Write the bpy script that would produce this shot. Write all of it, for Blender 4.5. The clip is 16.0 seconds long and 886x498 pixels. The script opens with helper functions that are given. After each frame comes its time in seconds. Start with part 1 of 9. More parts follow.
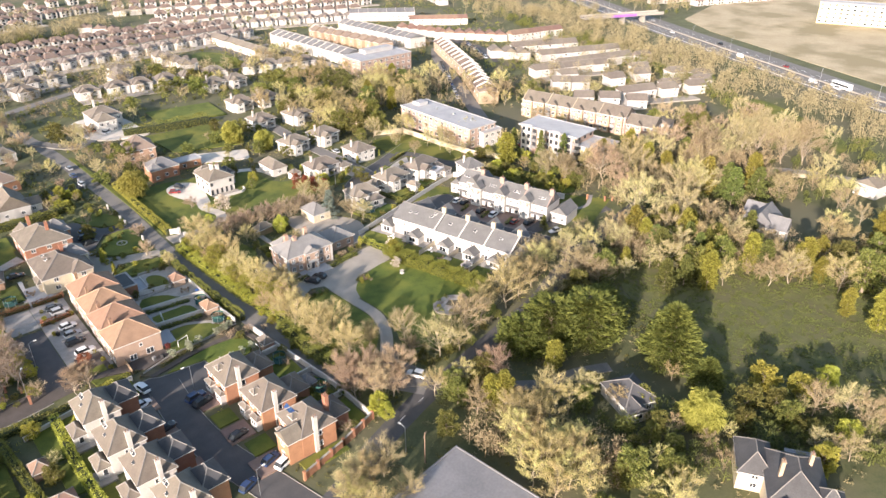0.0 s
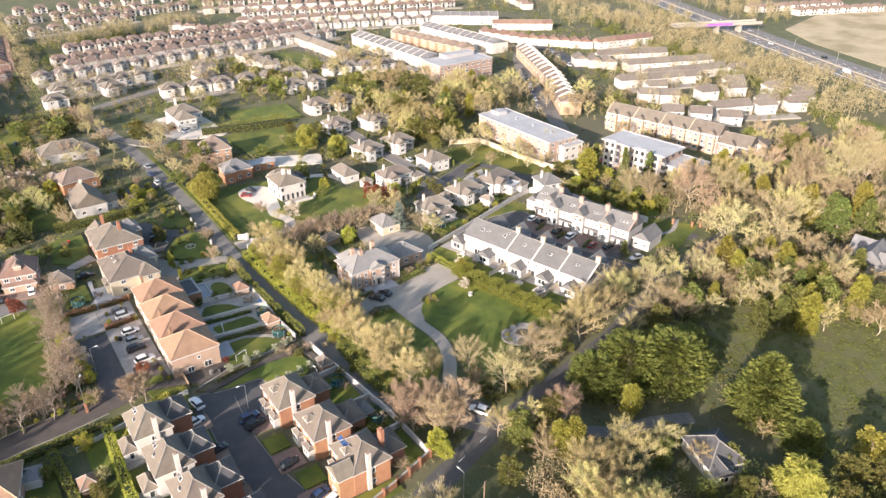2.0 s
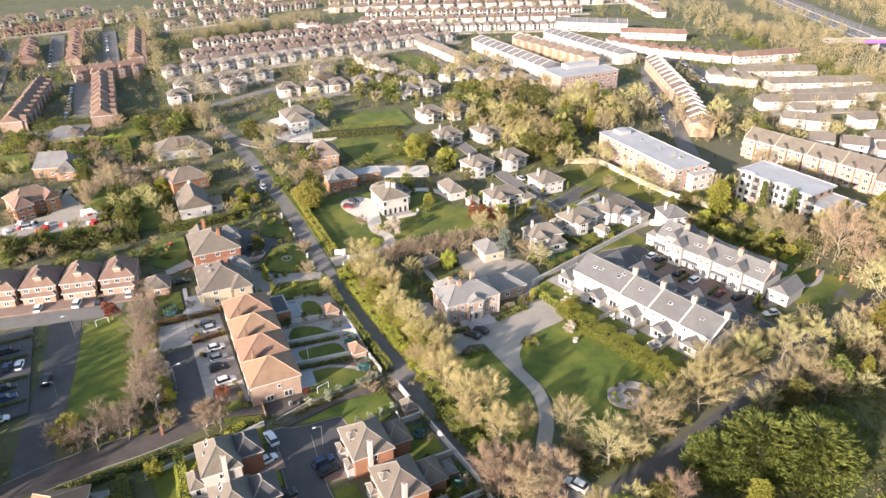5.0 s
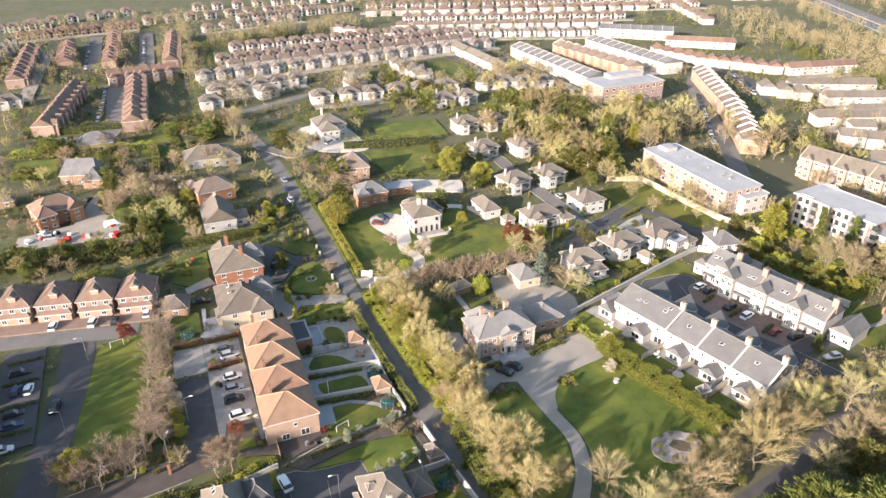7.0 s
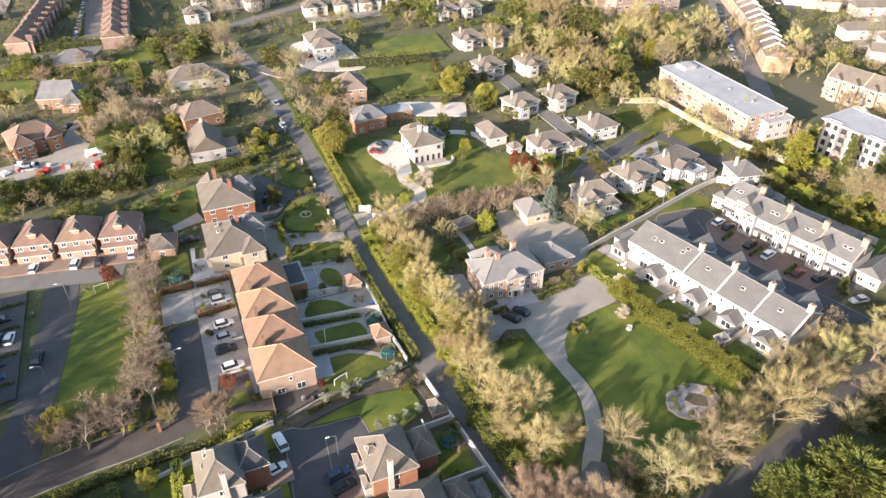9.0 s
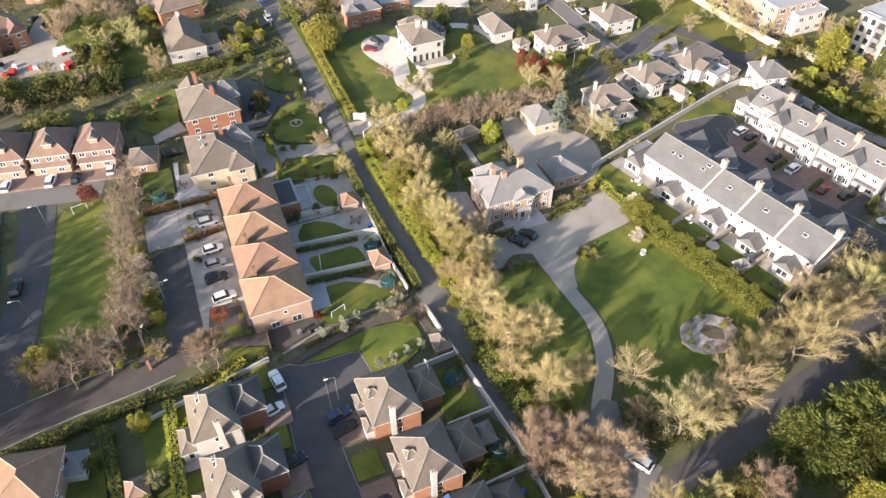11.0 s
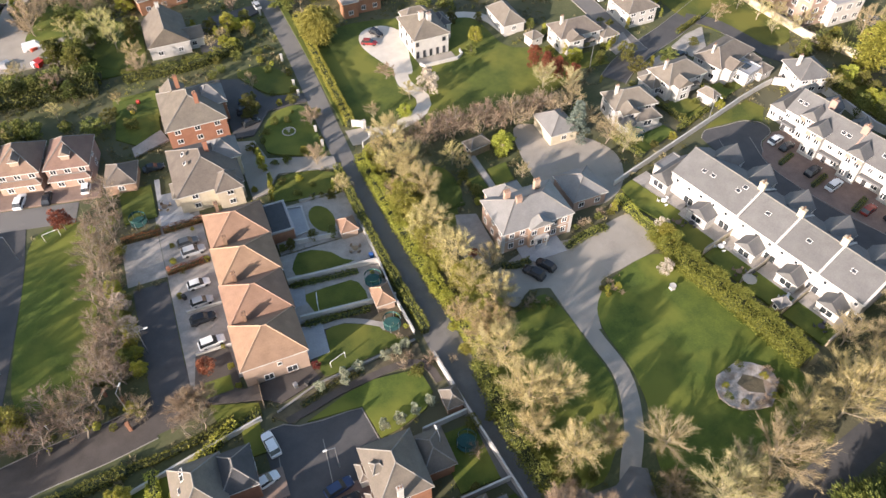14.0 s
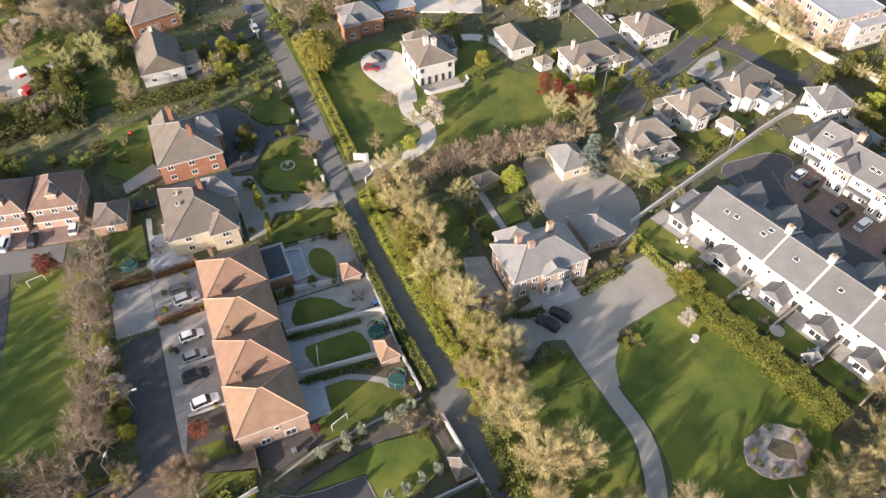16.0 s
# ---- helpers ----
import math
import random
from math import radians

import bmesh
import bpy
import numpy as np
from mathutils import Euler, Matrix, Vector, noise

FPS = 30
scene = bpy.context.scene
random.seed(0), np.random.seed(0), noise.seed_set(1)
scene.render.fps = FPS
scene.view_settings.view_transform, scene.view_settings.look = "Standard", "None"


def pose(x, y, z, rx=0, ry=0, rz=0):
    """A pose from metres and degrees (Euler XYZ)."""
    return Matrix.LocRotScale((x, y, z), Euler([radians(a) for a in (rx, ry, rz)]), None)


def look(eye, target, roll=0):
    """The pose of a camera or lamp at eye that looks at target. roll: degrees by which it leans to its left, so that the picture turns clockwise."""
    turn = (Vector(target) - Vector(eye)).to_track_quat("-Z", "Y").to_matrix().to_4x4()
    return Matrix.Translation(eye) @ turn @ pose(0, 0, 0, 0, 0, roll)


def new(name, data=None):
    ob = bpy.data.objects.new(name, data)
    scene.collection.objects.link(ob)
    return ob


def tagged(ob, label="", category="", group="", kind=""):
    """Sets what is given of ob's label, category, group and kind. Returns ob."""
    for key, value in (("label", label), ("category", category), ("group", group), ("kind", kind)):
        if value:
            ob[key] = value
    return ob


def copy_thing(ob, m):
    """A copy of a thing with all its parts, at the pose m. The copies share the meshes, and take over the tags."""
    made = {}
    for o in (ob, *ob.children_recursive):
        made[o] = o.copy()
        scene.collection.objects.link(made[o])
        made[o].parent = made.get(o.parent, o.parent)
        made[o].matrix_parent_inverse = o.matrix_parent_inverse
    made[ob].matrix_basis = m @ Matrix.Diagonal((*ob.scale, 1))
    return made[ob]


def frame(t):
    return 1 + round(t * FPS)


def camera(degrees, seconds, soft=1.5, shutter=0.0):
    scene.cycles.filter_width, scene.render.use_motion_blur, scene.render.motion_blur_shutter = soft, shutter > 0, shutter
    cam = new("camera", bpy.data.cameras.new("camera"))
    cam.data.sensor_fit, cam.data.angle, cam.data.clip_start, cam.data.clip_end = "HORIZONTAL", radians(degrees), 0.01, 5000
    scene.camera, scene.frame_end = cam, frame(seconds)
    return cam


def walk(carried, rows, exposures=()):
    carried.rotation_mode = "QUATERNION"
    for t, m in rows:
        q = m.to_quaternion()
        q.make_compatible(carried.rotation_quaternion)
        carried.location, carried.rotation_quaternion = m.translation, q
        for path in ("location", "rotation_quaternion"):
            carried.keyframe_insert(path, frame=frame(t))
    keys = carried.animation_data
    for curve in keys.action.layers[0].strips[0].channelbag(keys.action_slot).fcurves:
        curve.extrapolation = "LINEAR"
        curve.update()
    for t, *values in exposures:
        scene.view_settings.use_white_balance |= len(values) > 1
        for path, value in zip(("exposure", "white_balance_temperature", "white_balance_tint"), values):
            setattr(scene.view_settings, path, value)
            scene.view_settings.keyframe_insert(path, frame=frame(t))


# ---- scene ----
cam = camera(64.3, 16.0, soft=1.5)
METRES, EYE, TILT, LEAN, TURN = 102.27, 103.0, 0.0, 0.0, -41.7
ROWS = [
    (0.0, 0.0, 0.0, 0.0, 0.01, -28.31, -0.01),
    (0.5, -0.0015, 0.0292, -0.0002, 1.62, -28.29, -0.02),
    (1.0, -0.0027, 0.0582, -0.0002, 3.27, -28.27, -0.03),
    (1.5, -0.0042, 0.087, -0.0005, 4.92, -28.25, -0.03),
    (2.0, -0.0064, 0.1156, -0.0003, 6.53, -28.24, -0.04),
    (2.5, -0.0089, 0.1441, -0.0, 8.14, -28.23, -0.04),
    (3.0, -0.0118, 0.1729, 0.0, 9.73, -28.23, -0.02),
    (3.5, -0.0152, 0.2018, 0.0007, 11.33, -28.24, -0.01),
    (4.0, -0.0198, 0.2312, 0.001, 12.94, -28.25, 0.01),
    (4.5, -0.0249, 0.2613, 0.0009, 14.58, -28.27, 0.03),
    (5.0, -0.0322, 0.2917, 0.0003, 16.24, -28.27, 0.04),
    (7.5, -0.0789, 0.4473, 0.0005, 19.5, -28.29, 0.18),
    (8.0, -0.0907, 0.4776, -0.0014, 19.42, -30.27, 0.2),
    (8.5, -0.1023, 0.5092, -0.001, 19.36, -32.85, 0.23),
    (9.0, -0.1144, 0.5398, -0.0012, 19.31, -35.42, 0.23),
    (9.5, -0.1273, 0.5708, -0.0008, 19.23, -38.02, 0.24),
    (10.0, -0.1406, 0.6017, -0.0002, 19.16, -40.63, 0.25),
    (12.5, -0.209, 0.7507, 0.0027, 18.89, -48.48, 0.18),
    (13.0, -0.2227, 0.7799, 0.0028, 18.86, -48.52, 0.19),
    (13.5, -0.2367, 0.8095, 0.0029, 18.82, -48.56, 0.19),
    (14.0, -0.251, 0.8393, 0.003, 18.78, -48.6, 0.2),
    (14.5, -0.2645, 0.8697, 0.0024, 18.78, -48.64, 0.22),
    (15.0, -0.279, 0.8999, 0.0024, 18.74, -48.7, 0.23),
    (15.5, -0.29, 0.9272, 0.0043, 18.72, -48.68, 0.26),
    (16.0, -0.2988, 0.9438, 0.004, 18.81, -48.68, 0.3),
]
walk(cam, [(t, pose(0, 0, EYE, TILT, LEAN, TURN) @ pose(METRES * x, METRES * y, METRES * z, 90 + pitch, roll, yaw)) for t, x, y, z, yaw, pitch, roll in ROWS],
     exposures=[(0.0, 1.44), (8.0, 1.46), (12.5, 1.38), (16.0, 1.24)])

# ---- light ----
SUN_AZ, SUN_EL = 22.0, 16.5   # the light travels towards +x, turned by SUN_AZ towards +y
world = bpy.data.worlds.new("sky")
scene.world = world
world.use_nodes = True
nt = world.node_tree
sky = nt.nodes.new("ShaderNodeTexSky")
sky.sky_type = 'NISHITA'
sky.sun_disc = False
sky.sun_elevation = radians(SUN_EL)
sky.sun_rotation = radians(270 - SUN_AZ)
sky.altitude = 100
sky.dust_density = 2.0
nt.links.new(sky.outputs[0], nt.nodes["Background"].inputs[0])
nt.nodes["Background"].inputs[1].default_value = 0.132
sun_data = bpy.data.lights.new("sun", 'SUN')
sun_data.energy = 5.0
sun_data.angle = radians(0.6)
sun_data.color = (1.0, 0.845, 0.755)
sun = new("sun", sun_data)
ca, sa, ce, se = math.cos(radians(SUN_AZ)), math.sin(radians(SUN_AZ)), math.cos(radians(SUN_EL)), math.sin(radians(SUN_EL))
sun.matrix_world = look((-300 * ca * ce, -300 * sa * ce, 300 * se), (0, 0, 0))


# ---- materials ----
def material(name, c1, c2, scale=0.35, rough=0.85, bump=0.0, fine=6.0, vary=0.12, metal=0.0, courses=0.0, c3=None, wide=0.03):
    """Two colours mixed by broad stains and fine grain; vary: how far copies differ; courses: height of tile or brick courses."""
    m = bpy.data.materials.new(name)
    m.use_nodes = True
    t = m.node_tree
    N, L = t.nodes, t.links
    b = N["Principled BSDF"]
    b.inputs["Roughness"].default_value = rough
    b.inputs["Metallic"].default_value = metal
    co = N.new("ShaderNodeTexCoord")
    info = N.new("ShaderNodeObjectInfo")
    n1 = N.new("ShaderNodeTexNoise")
    n1.inputs["Scale"].default_value = scale
    n1.inputs["Detail"].default_value = 5
    n1.inputs["Roughness"].default_value = 0.65
    n2 = N.new("ShaderNodeTexNoise")
    n2.inputs["Scale"].default_value = fine
    n2.inputs["Detail"].default_value = 3
    for n in (n1, n2):
        L.new(co.outputs["Object"], n.inputs["Vector"])
    add = N.new("ShaderNodeMath")
    add.operation = 'MULTIPLY_ADD'
    L.new(n2.outputs["Fac"], add.inputs[0])
    add.inputs[1].default_value = 0.55
    L.new(n1.outputs["Fac"], add.inputs[2])
    ramp = N.new("ShaderNodeMapRange")
    ramp.inputs["From Min"].default_value = 0.52
    ramp.inputs["From Max"].default_value = 1.02
    L.new(add.outputs[0], ramp.inputs["Value"])
    mix = N.new("ShaderNodeMix")
    mix.data_type = 'RGBA'
    mix.inputs["A"].default_value = (*c1, 1)
    mix.inputs["B"].default_value = (*c2, 1)
    L.new(ramp.outputs[0], mix.inputs["Factor"])
    colour = mix.outputs["Result"]
    if c3:
        n3 = N.new("ShaderNodeTexNoise")
        n3.inputs["Scale"].default_value = wide
        n3.inputs["Detail"].default_value = 6
        L.new(co.outputs["Object"], n3.inputs["Vector"])
        r3 = N.new("ShaderNodeMapRange")
        r3.inputs["From Min"].default_value = 0.46
        r3.inputs["From Max"].default_value = 0.60
        L.new(n3.outputs["Fac"], r3.inputs["Value"])
        mix3 = N.new("ShaderNodeMix")
        mix3.data_type = 'RGBA'
        mix3.inputs["B"].default_value = (*c3, 1)
        L.new(r3.outputs[0], mix3.inputs["Factor"])
        L.new(colour, mix3.inputs["A"])
        colour = mix3.outputs["Result"]
    if vary:
        hsv = N.new("ShaderNodeHueSaturation")
        mr = N.new("ShaderNodeMapRange")
        mr.inputs["To Min"].default_value = 1 - vary
        mr.inputs["To Max"].default_value = 1 + vary
        L.new(info.outputs["Random"], mr.inputs["Value"])
        L.new(mr.outputs[0], hsv.inputs["Value"])
        mh = N.new("ShaderNodeMapRange")
        mh.inputs["To Min"].default_value = 0.5 - vary * 0.10
        mh.inputs["To Max"].default_value = 0.5 + vary * 0.10
        L.new(info.outputs["Random"], mh.inputs["Value"])
        L.new(mh.outputs[0], hsv.inputs["Hue"])
        L.new(colour, hsv.inputs["Color"])
        colour = hsv.outputs["Color"]
    L.new(colour, b.inputs["Base Color"])
    height = add.outputs[0]
    if courses:
        w = N.new("ShaderNodeTexWave")
        w.bands_direction = 'Z'
        w.wave_profile = 'SAW'
        w.inputs["Scale"].default_value = 0.314 / courses
        w.inputs["Distortion"].default_value = 0.3
        L.new(co.outputs["Object"], w.inputs["Vector"])
        s = N.new("ShaderNodeMath")
        s.operation = 'MULTIPLY_ADD'
        s.inputs[1].default_value = 0.5
        L.new(w.outputs["Fac"], s.inputs[0])
        L.new(add.outputs[0], s.inputs[2])
        height = s.outputs[0]
        bump = bump or 0.4
    if bump:
        bp = N.new("ShaderNodeBump")
        bp.inputs["Strength"].default_value = bump
        bp.inputs["Distance"].default_value = 0.12
        L.new(height, bp.inputs["Height"])
        L.new(bp.outputs[0], b.inputs["Normal"])
    return m


def leaf_material(name, c1, c2, vary=0.12, through_light=0.25):
    """Foliage or twigs: each leaf or spray a shade of its own, some light passing through."""
    m = bpy.data.materials.new(name)
    m.use_nodes = True
    t = m.node_tree
    N, L = t.nodes, t.links
    b = N["Principled BSDF"]
    b.inputs["Roughness"].default_value = 0.75
    b.inputs["Specular IOR Level"].default_value = 0.2
    geo = N.new("ShaderNodeNewGeometry")
    info = N.new("ShaderNodeObjectInfo")
    mix = N.new("ShaderNodeMix")
    mix.data_type = 'RGBA'
    mix.inputs["A"].default_value = (*c1, 1)
    mix.inputs["B"].default_value = (*c2, 1)
    L.new(geo.outputs["Random Per Island"], mix.inputs["Factor"])
    hsv = N.new("ShaderNodeHueSaturation")
    mr = N.new("ShaderNodeMapRange")
    mr.inputs["To Min"].default_value = 1 - vary
    mr.inputs["To Max"].default_value = 1 + vary
    mh = N.new("ShaderNodeMapRange")
    mh.inputs["To Min"].default_value = 0.5 - vary * 0.12
    mh.inputs["To Max"].default_value = 0.5 + vary * 0.12
    for q in (mr, mh):
        L.new(info.outputs["Random"], q.inputs["Value"])
    L.new(mr.outputs[0], hsv.inputs["Value"])
    L.new(mh.outputs[0], hsv.inputs["Hue"])
    L.new(mix.outputs["Result"], hsv.inputs["Color"])
    L.new(hsv.outputs["Color"], b.inputs["Base Color"])
    if through_light:
        tr = N.new("ShaderNodeBsdfTranslucent")
        L.new(hsv.outputs["Color"], tr.inputs["Color"])
        ms = N.new("ShaderNodeMixShader")
        ms.inputs[0].default_value = through_light
        L.new(b.outputs[0], ms.inputs[1])
        L.new(tr.outputs[0], ms.inputs[2])
        L.new(ms.outputs[0], N["Material Output"].inputs["Surface"])
    return m


# yellow c3 patches put sun streaks into the colour, along with mowing marks
GRASS = material("lawn_grass", (0.038, 0.060, 0.006), (0.098, 0.120, 0.013), 0.25, 0.95, 0.5, 5.0, 0.10, c3=(0.132, 0.138, 0.018), wide=0.08)
GROUND = material("rough_ground", (0.046, 0.058, 0.020), (0.105, 0.108, 0.045), 0.12, 0.95, 0.6, 2.0, 0, c3=(0.098, 0.092, 0.052))
# colour taken down to include the shade that lies over the meadow
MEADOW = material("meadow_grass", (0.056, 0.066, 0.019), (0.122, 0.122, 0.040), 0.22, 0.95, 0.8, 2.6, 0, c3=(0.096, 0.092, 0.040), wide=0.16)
DRY = material("dry_grass", (0.29, 0.235, 0.145), (0.42, 0.35, 0.23), 0.05, 0.95, 0.4, 0.8, 0, c3=(0.23, 0.19, 0.105), wide=0.03)
SOIL = material("planting_bed_soil", (0.05, 0.04, 0.025), (0.12, 0.10, 0.06), 0.8, 0.95, 0.6, 6.0, 0.1)
ROAD = material("worn_asphalt", (0.106, 0.101, 0.095), (0.174, 0.165, 0.155), 0.30, 0.9, 0.15, 8.0, 0, c3=(0.151, 0.143, 0.134), wide=0.12)
TARMAC = material("dark_asphalt", (0.053, 0.052, 0.054), (0.087, 0.083, 0.081), 0.3, 0.85, 0.15, 8.0, 0)
BROWNROAD = material("brownish_asphalt", (0.055, 0.046, 0.040), (0.089, 0.076, 0.068), 0.3, 0.9, 0.15, 8.0, 0)
GRAVEL = material("grey_gravel", (0.224, 0.202, 0.174), (0.358, 0.325, 0.280), 0.18, 0.95, 0.3, 7.0, 0, c3=(0.291, 0.263, 0.224), wide=0.1)
PALEGRAVEL = material("pale_gravel", (0.42, 0.38, 0.33), (0.58, 0.54, 0.48), 0.25, 0.95, 0.3, 7.0, 0)
PAVING = material("pale_paving", (0.235, 0.215, 0.192), (0.36, 0.335, 0.305), 0.6, 0.8, 0.2, 4.0, 0.08)
BLOCKPAVE = material("red_block_paving", (0.155, 0.105, 0.085), (0.235, 0.165, 0.135), 0.6, 0.85, 0.3, 6.0, 0.1)
KERB = material("kerb_stone", (0.20, 0.185, 0.165), (0.30, 0.28, 0.25), 0.8, 0.85, 0.2, 5.0, 0.1)
BRICK = material("red_brick", (0.23, 0.105, 0.062), (0.33, 0.16, 0.095), 0.5, 0.9, 0.2, 9.0, 0.1)
PALEBRICK = material("pale_pink_brick", (0.29, 0.20, 0.15), (0.39, 0.28, 0.215), 0.5, 0.9, 0.2, 9.0, 0.06)
BROWNBRICK = material("brown_brick", (0.24, 0.15, 0.10), (0.34, 0.23, 0.16), 0.5, 0.9, 0.2, 9.0, 0.1)
PINKBRICK = material("pinkish_brick", (0.23, 0.16, 0.13), (0.33, 0.24, 0.20), 0.5, 0.9, 0.2, 9.0, 0.06)
YELLOWWALL = material("pale_yellow_render", (0.50, 0.44, 0.24), (0.60, 0.54, 0.32), 0.35, 0.85, 0.08, 3.0, 0.04)
BUFF = material("buff_brick", (0.29, 0.21, 0.14), (0.39, 0.29, 0.205), 0.5, 0.9, 0.2, 9.0, 0.06)
WHITE = material("white_render", (0.385, 0.368, 0.344), (0.485, 0.467, 0.44), 0.35, 0.85, 0.08, 3.0, 0.04)
CREAM = material("cream_render", (0.399, 0.342, 0.252), (0.503, 0.442, 0.332), 0.35, 0.85, 0.08, 3.0, 0.05)
SLATE = material("grey_slate", (0.10, 0.10, 0.105), (0.165, 0.165, 0.17), 0.35, 0.8, 0.0, 5.0, 0.12, courses=0.28)
LIGHTSLATE = material("pale_grey_slate", (0.150, 0.146, 0.143), (0.227, 0.221, 0.215), 0.35, 0.6, 0.0, 5.0, 0.08, courses=0.28)
GREYTILE = material("weathered_grey_brown_tile", (0.098, 0.082, 0.067), (0.162, 0.138, 0.113), 0.45, 0.85, 0.0, 5.0, 0.10, courses=0.3)
TANTILE = material("weathered_tan_tile", (0.108, 0.092, 0.076), (0.172, 0.148, 0.125), 0.45, 0.85, 0.0, 5.0, 0.10, courses=0.3)
ROSETILE = material("weathered_rose_brown_tile", (0.135, 0.112, 0.098), (0.215, 0.182, 0.16), 0.45, 0.85, 0.0, 5.0, 0.14, courses=0.3)
MIDSLATE = material("weathered_warm_slate", (0.090, 0.089, 0.090), (0.142, 0.140, 0.140), 0.35, 0.75, 0.0, 5.0, 0.1, courses=0.28)
DARKSLATE = material("dark_slate", (0.041, 0.041, 0.044), (0.073, 0.073, 0.077), 0.35, 0.85, 0.0, 5.0, 0.1, courses=0.28)
BROWNTILE = material("brown_tile", (0.135, 0.10, 0.08), (0.205, 0.16, 0.13), 0.45, 0.85, 0.0, 5.0, 0.12, courses=0.3)
ORANGETILE = material("orange_clay_tile", (0.178, 0.108, 0.070), (0.258, 0.162, 0.109), 0.45, 0.85, 0.0, 5.0, 0.05, courses=0.3)
REDTILE = material("red_brown_tile", (0.135, 0.083, 0.063), (0.205, 0.13, 0.10), 0.4, 0.85, 0.0, 5.0, 0.12, courses=0.3)
RIDGE = material("pale_ridge_tile", (0.15, 0.14, 0.13), (0.23, 0.215, 0.20), 0.6, 0.85, 0.2, 5.0, 0.1)
CLAYRIDGE = material("pale_clay_ridge_tile", (0.29, 0.185, 0.13), (0.38, 0.255, 0.185), 0.6, 0.85, 0.2, 5.0, 0.1)
FASCIA = material("painted_fascia_board", (0.46, 0.45, 0.43), (0.58, 0.57, 0.55), 0.6, 0.6, 0.05, 4.0, 0.08)
FLATROOF = material("grey_roof_membrane", (0.27, 0.27, 0.28), (0.39, 0.39, 0.395), 0.15, 0.7, 0.1, 3.0, 0.05)
BLACKROOF = material("black_roof_membrane", (0.02, 0.022, 0.026), (0.045, 0.047, 0.05), 0.3, 0.6, 0.1, 3.0, 0.05)
SHEETROOF = material("weathered_sheet_roof", (0.126, 0.126, 0.132), (0.200, 0.196, 0.201), 0.12, 0.7, 0.1, 2.0, 0)
FRAME = material("white_window_frame", (0.72, 0.71, 0.69), (0.80, 0.79, 0.78), 0.8, 0.5, 0, 4.0, 0.03)
DARKFRAME = material("dark_painted_frame", (0.03, 0.03, 0.033), (0.06, 0.06, 0.062), 0.8, 0.5, 0, 4.0, 0.1)
GLASS = material("window_glass", (0.025, 0.03, 0.035), (0.05, 0.055, 0.06), 0.5, 0.08, 0, 2.0, 0.3)
BLUEGLASS = material("solar_panel_glass", (0.02, 0.045, 0.13), (0.04, 0.075, 0.18), 0.5, 0.2, 0, 2.0, 0.1)
WOOD = material("weathered_timber", (0.16, 0.11, 0.07), (0.27, 0.19, 0.13), 0.8, 0.85, 0.3, 6.0, 0.15)
ROCKGRAVEL = material("pale_rockery_gravel", (0.20, 0.175, 0.15), (0.46, 0.42, 0.38), 1.2, 0.95, 0.6, 5.0, 0, c3=(0.22, 0.17, 0.13), wide=0.5)
STONE = material("grey_stone", (0.26, 0.24, 0.21), (0.40, 0.37, 0.33), 0.9, 0.9, 0.5, 4.0, 0.15)
METAL = material("galvanised_metal", (0.36, 0.37, 0.38), (0.46, 0.47, 0.48), 0.8, 0.45, 0, 4.0, 0.1, metal=0.8)
RUBBER = material("black_rubber", (0.015, 0.015, 0.016), (0.03, 0.03, 0.03), 0.8, 0.8, 0, 4.0, 0.1)
NET = material("dark_green_netting", (0.01, 0.05, 0.045), (0.025, 0.09, 0.08), 0.8, 0.8, 0, 4.0, 0.1)
LAMPLENS = material("lamp_lens", (0.55, 0.55, 0.52), (0.65, 0.65, 0.62), 0.8, 0.2, 0, 4.0, 0.05)
REDPLASTIC = material("red_plastic", (0.35, 0.03, 0.02), (0.45, 0.05, 0.03), 0.8, 0.4, 0, 4.0, 0.1)
BLUEPLASTIC = material("blue_plastic", (0.03, 0.10, 0.30), (0.05, 0.14, 0.38), 0.8, 0.4, 0, 4.0, 0.1)
YELLOWPAINT = material("yellow_painted_board", (0.55, 0.40, 0.06), (0.65, 0.50, 0.10), 0.8, 0.6, 0, 4.0, 0.1)
PURPLE = material("purple_banner", (0.22, 0.08, 0.34), (0.30, 0.12, 0.42), 0.3, 0.6, 0, 4.0, 0.05)
PAINT = {k: material(k + "_car_paint", c, tuple(v * 1.15 for v in c), 0.5, 0.25, 0, 3.0, 0.05) for k, c in {
    "white": (0.70, 0.70, 0.69), "silver": (0.36, 0.37, 0.38), "black": (0.018, 0.019, 0.022), "blue": (0.03, 0.05, 0.11),
    "red": (0.20, 0.025, 0.02), "grey": (0.10, 0.105, 0.11)}.items()}
BARK = material("tree_bark", (0.22, 0.18, 0.13), (0.36, 0.305, 0.23), 1.2, 0.95, 0.5, 8.0, 0.15)
BIRCHBARK = material("pale_birch_bark", (0.20, 0.16, 0.125), (0.34, 0.29, 0.235), 1.2, 0.9, 0.4, 8.0, 0.1)
BRUSH = leaf_material("dead_brushwood", (0.12, 0.098, 0.055), (0.24, 0.20, 0.115), 0.15, 0.1)
# near-black green that paints in the shade inside a hedge
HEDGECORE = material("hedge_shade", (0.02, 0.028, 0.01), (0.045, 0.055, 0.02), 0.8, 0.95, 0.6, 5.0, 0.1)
MEADOWTUFT = leaf_material("meadow_grass_tufts", (0.075, 0.092, 0.022), (0.155, 0.16, 0.05), 0.1)
FARTWIG = leaf_material("distant_bare_twigs", (0.20, 0.165, 0.095), (0.34, 0.285, 0.17), 0.15, 0.2)
TWIG = leaf_material("bare_brown_twigs", (0.265, 0.222, 0.116), (0.45, 0.383, 0.215), 0.2, 0.25)
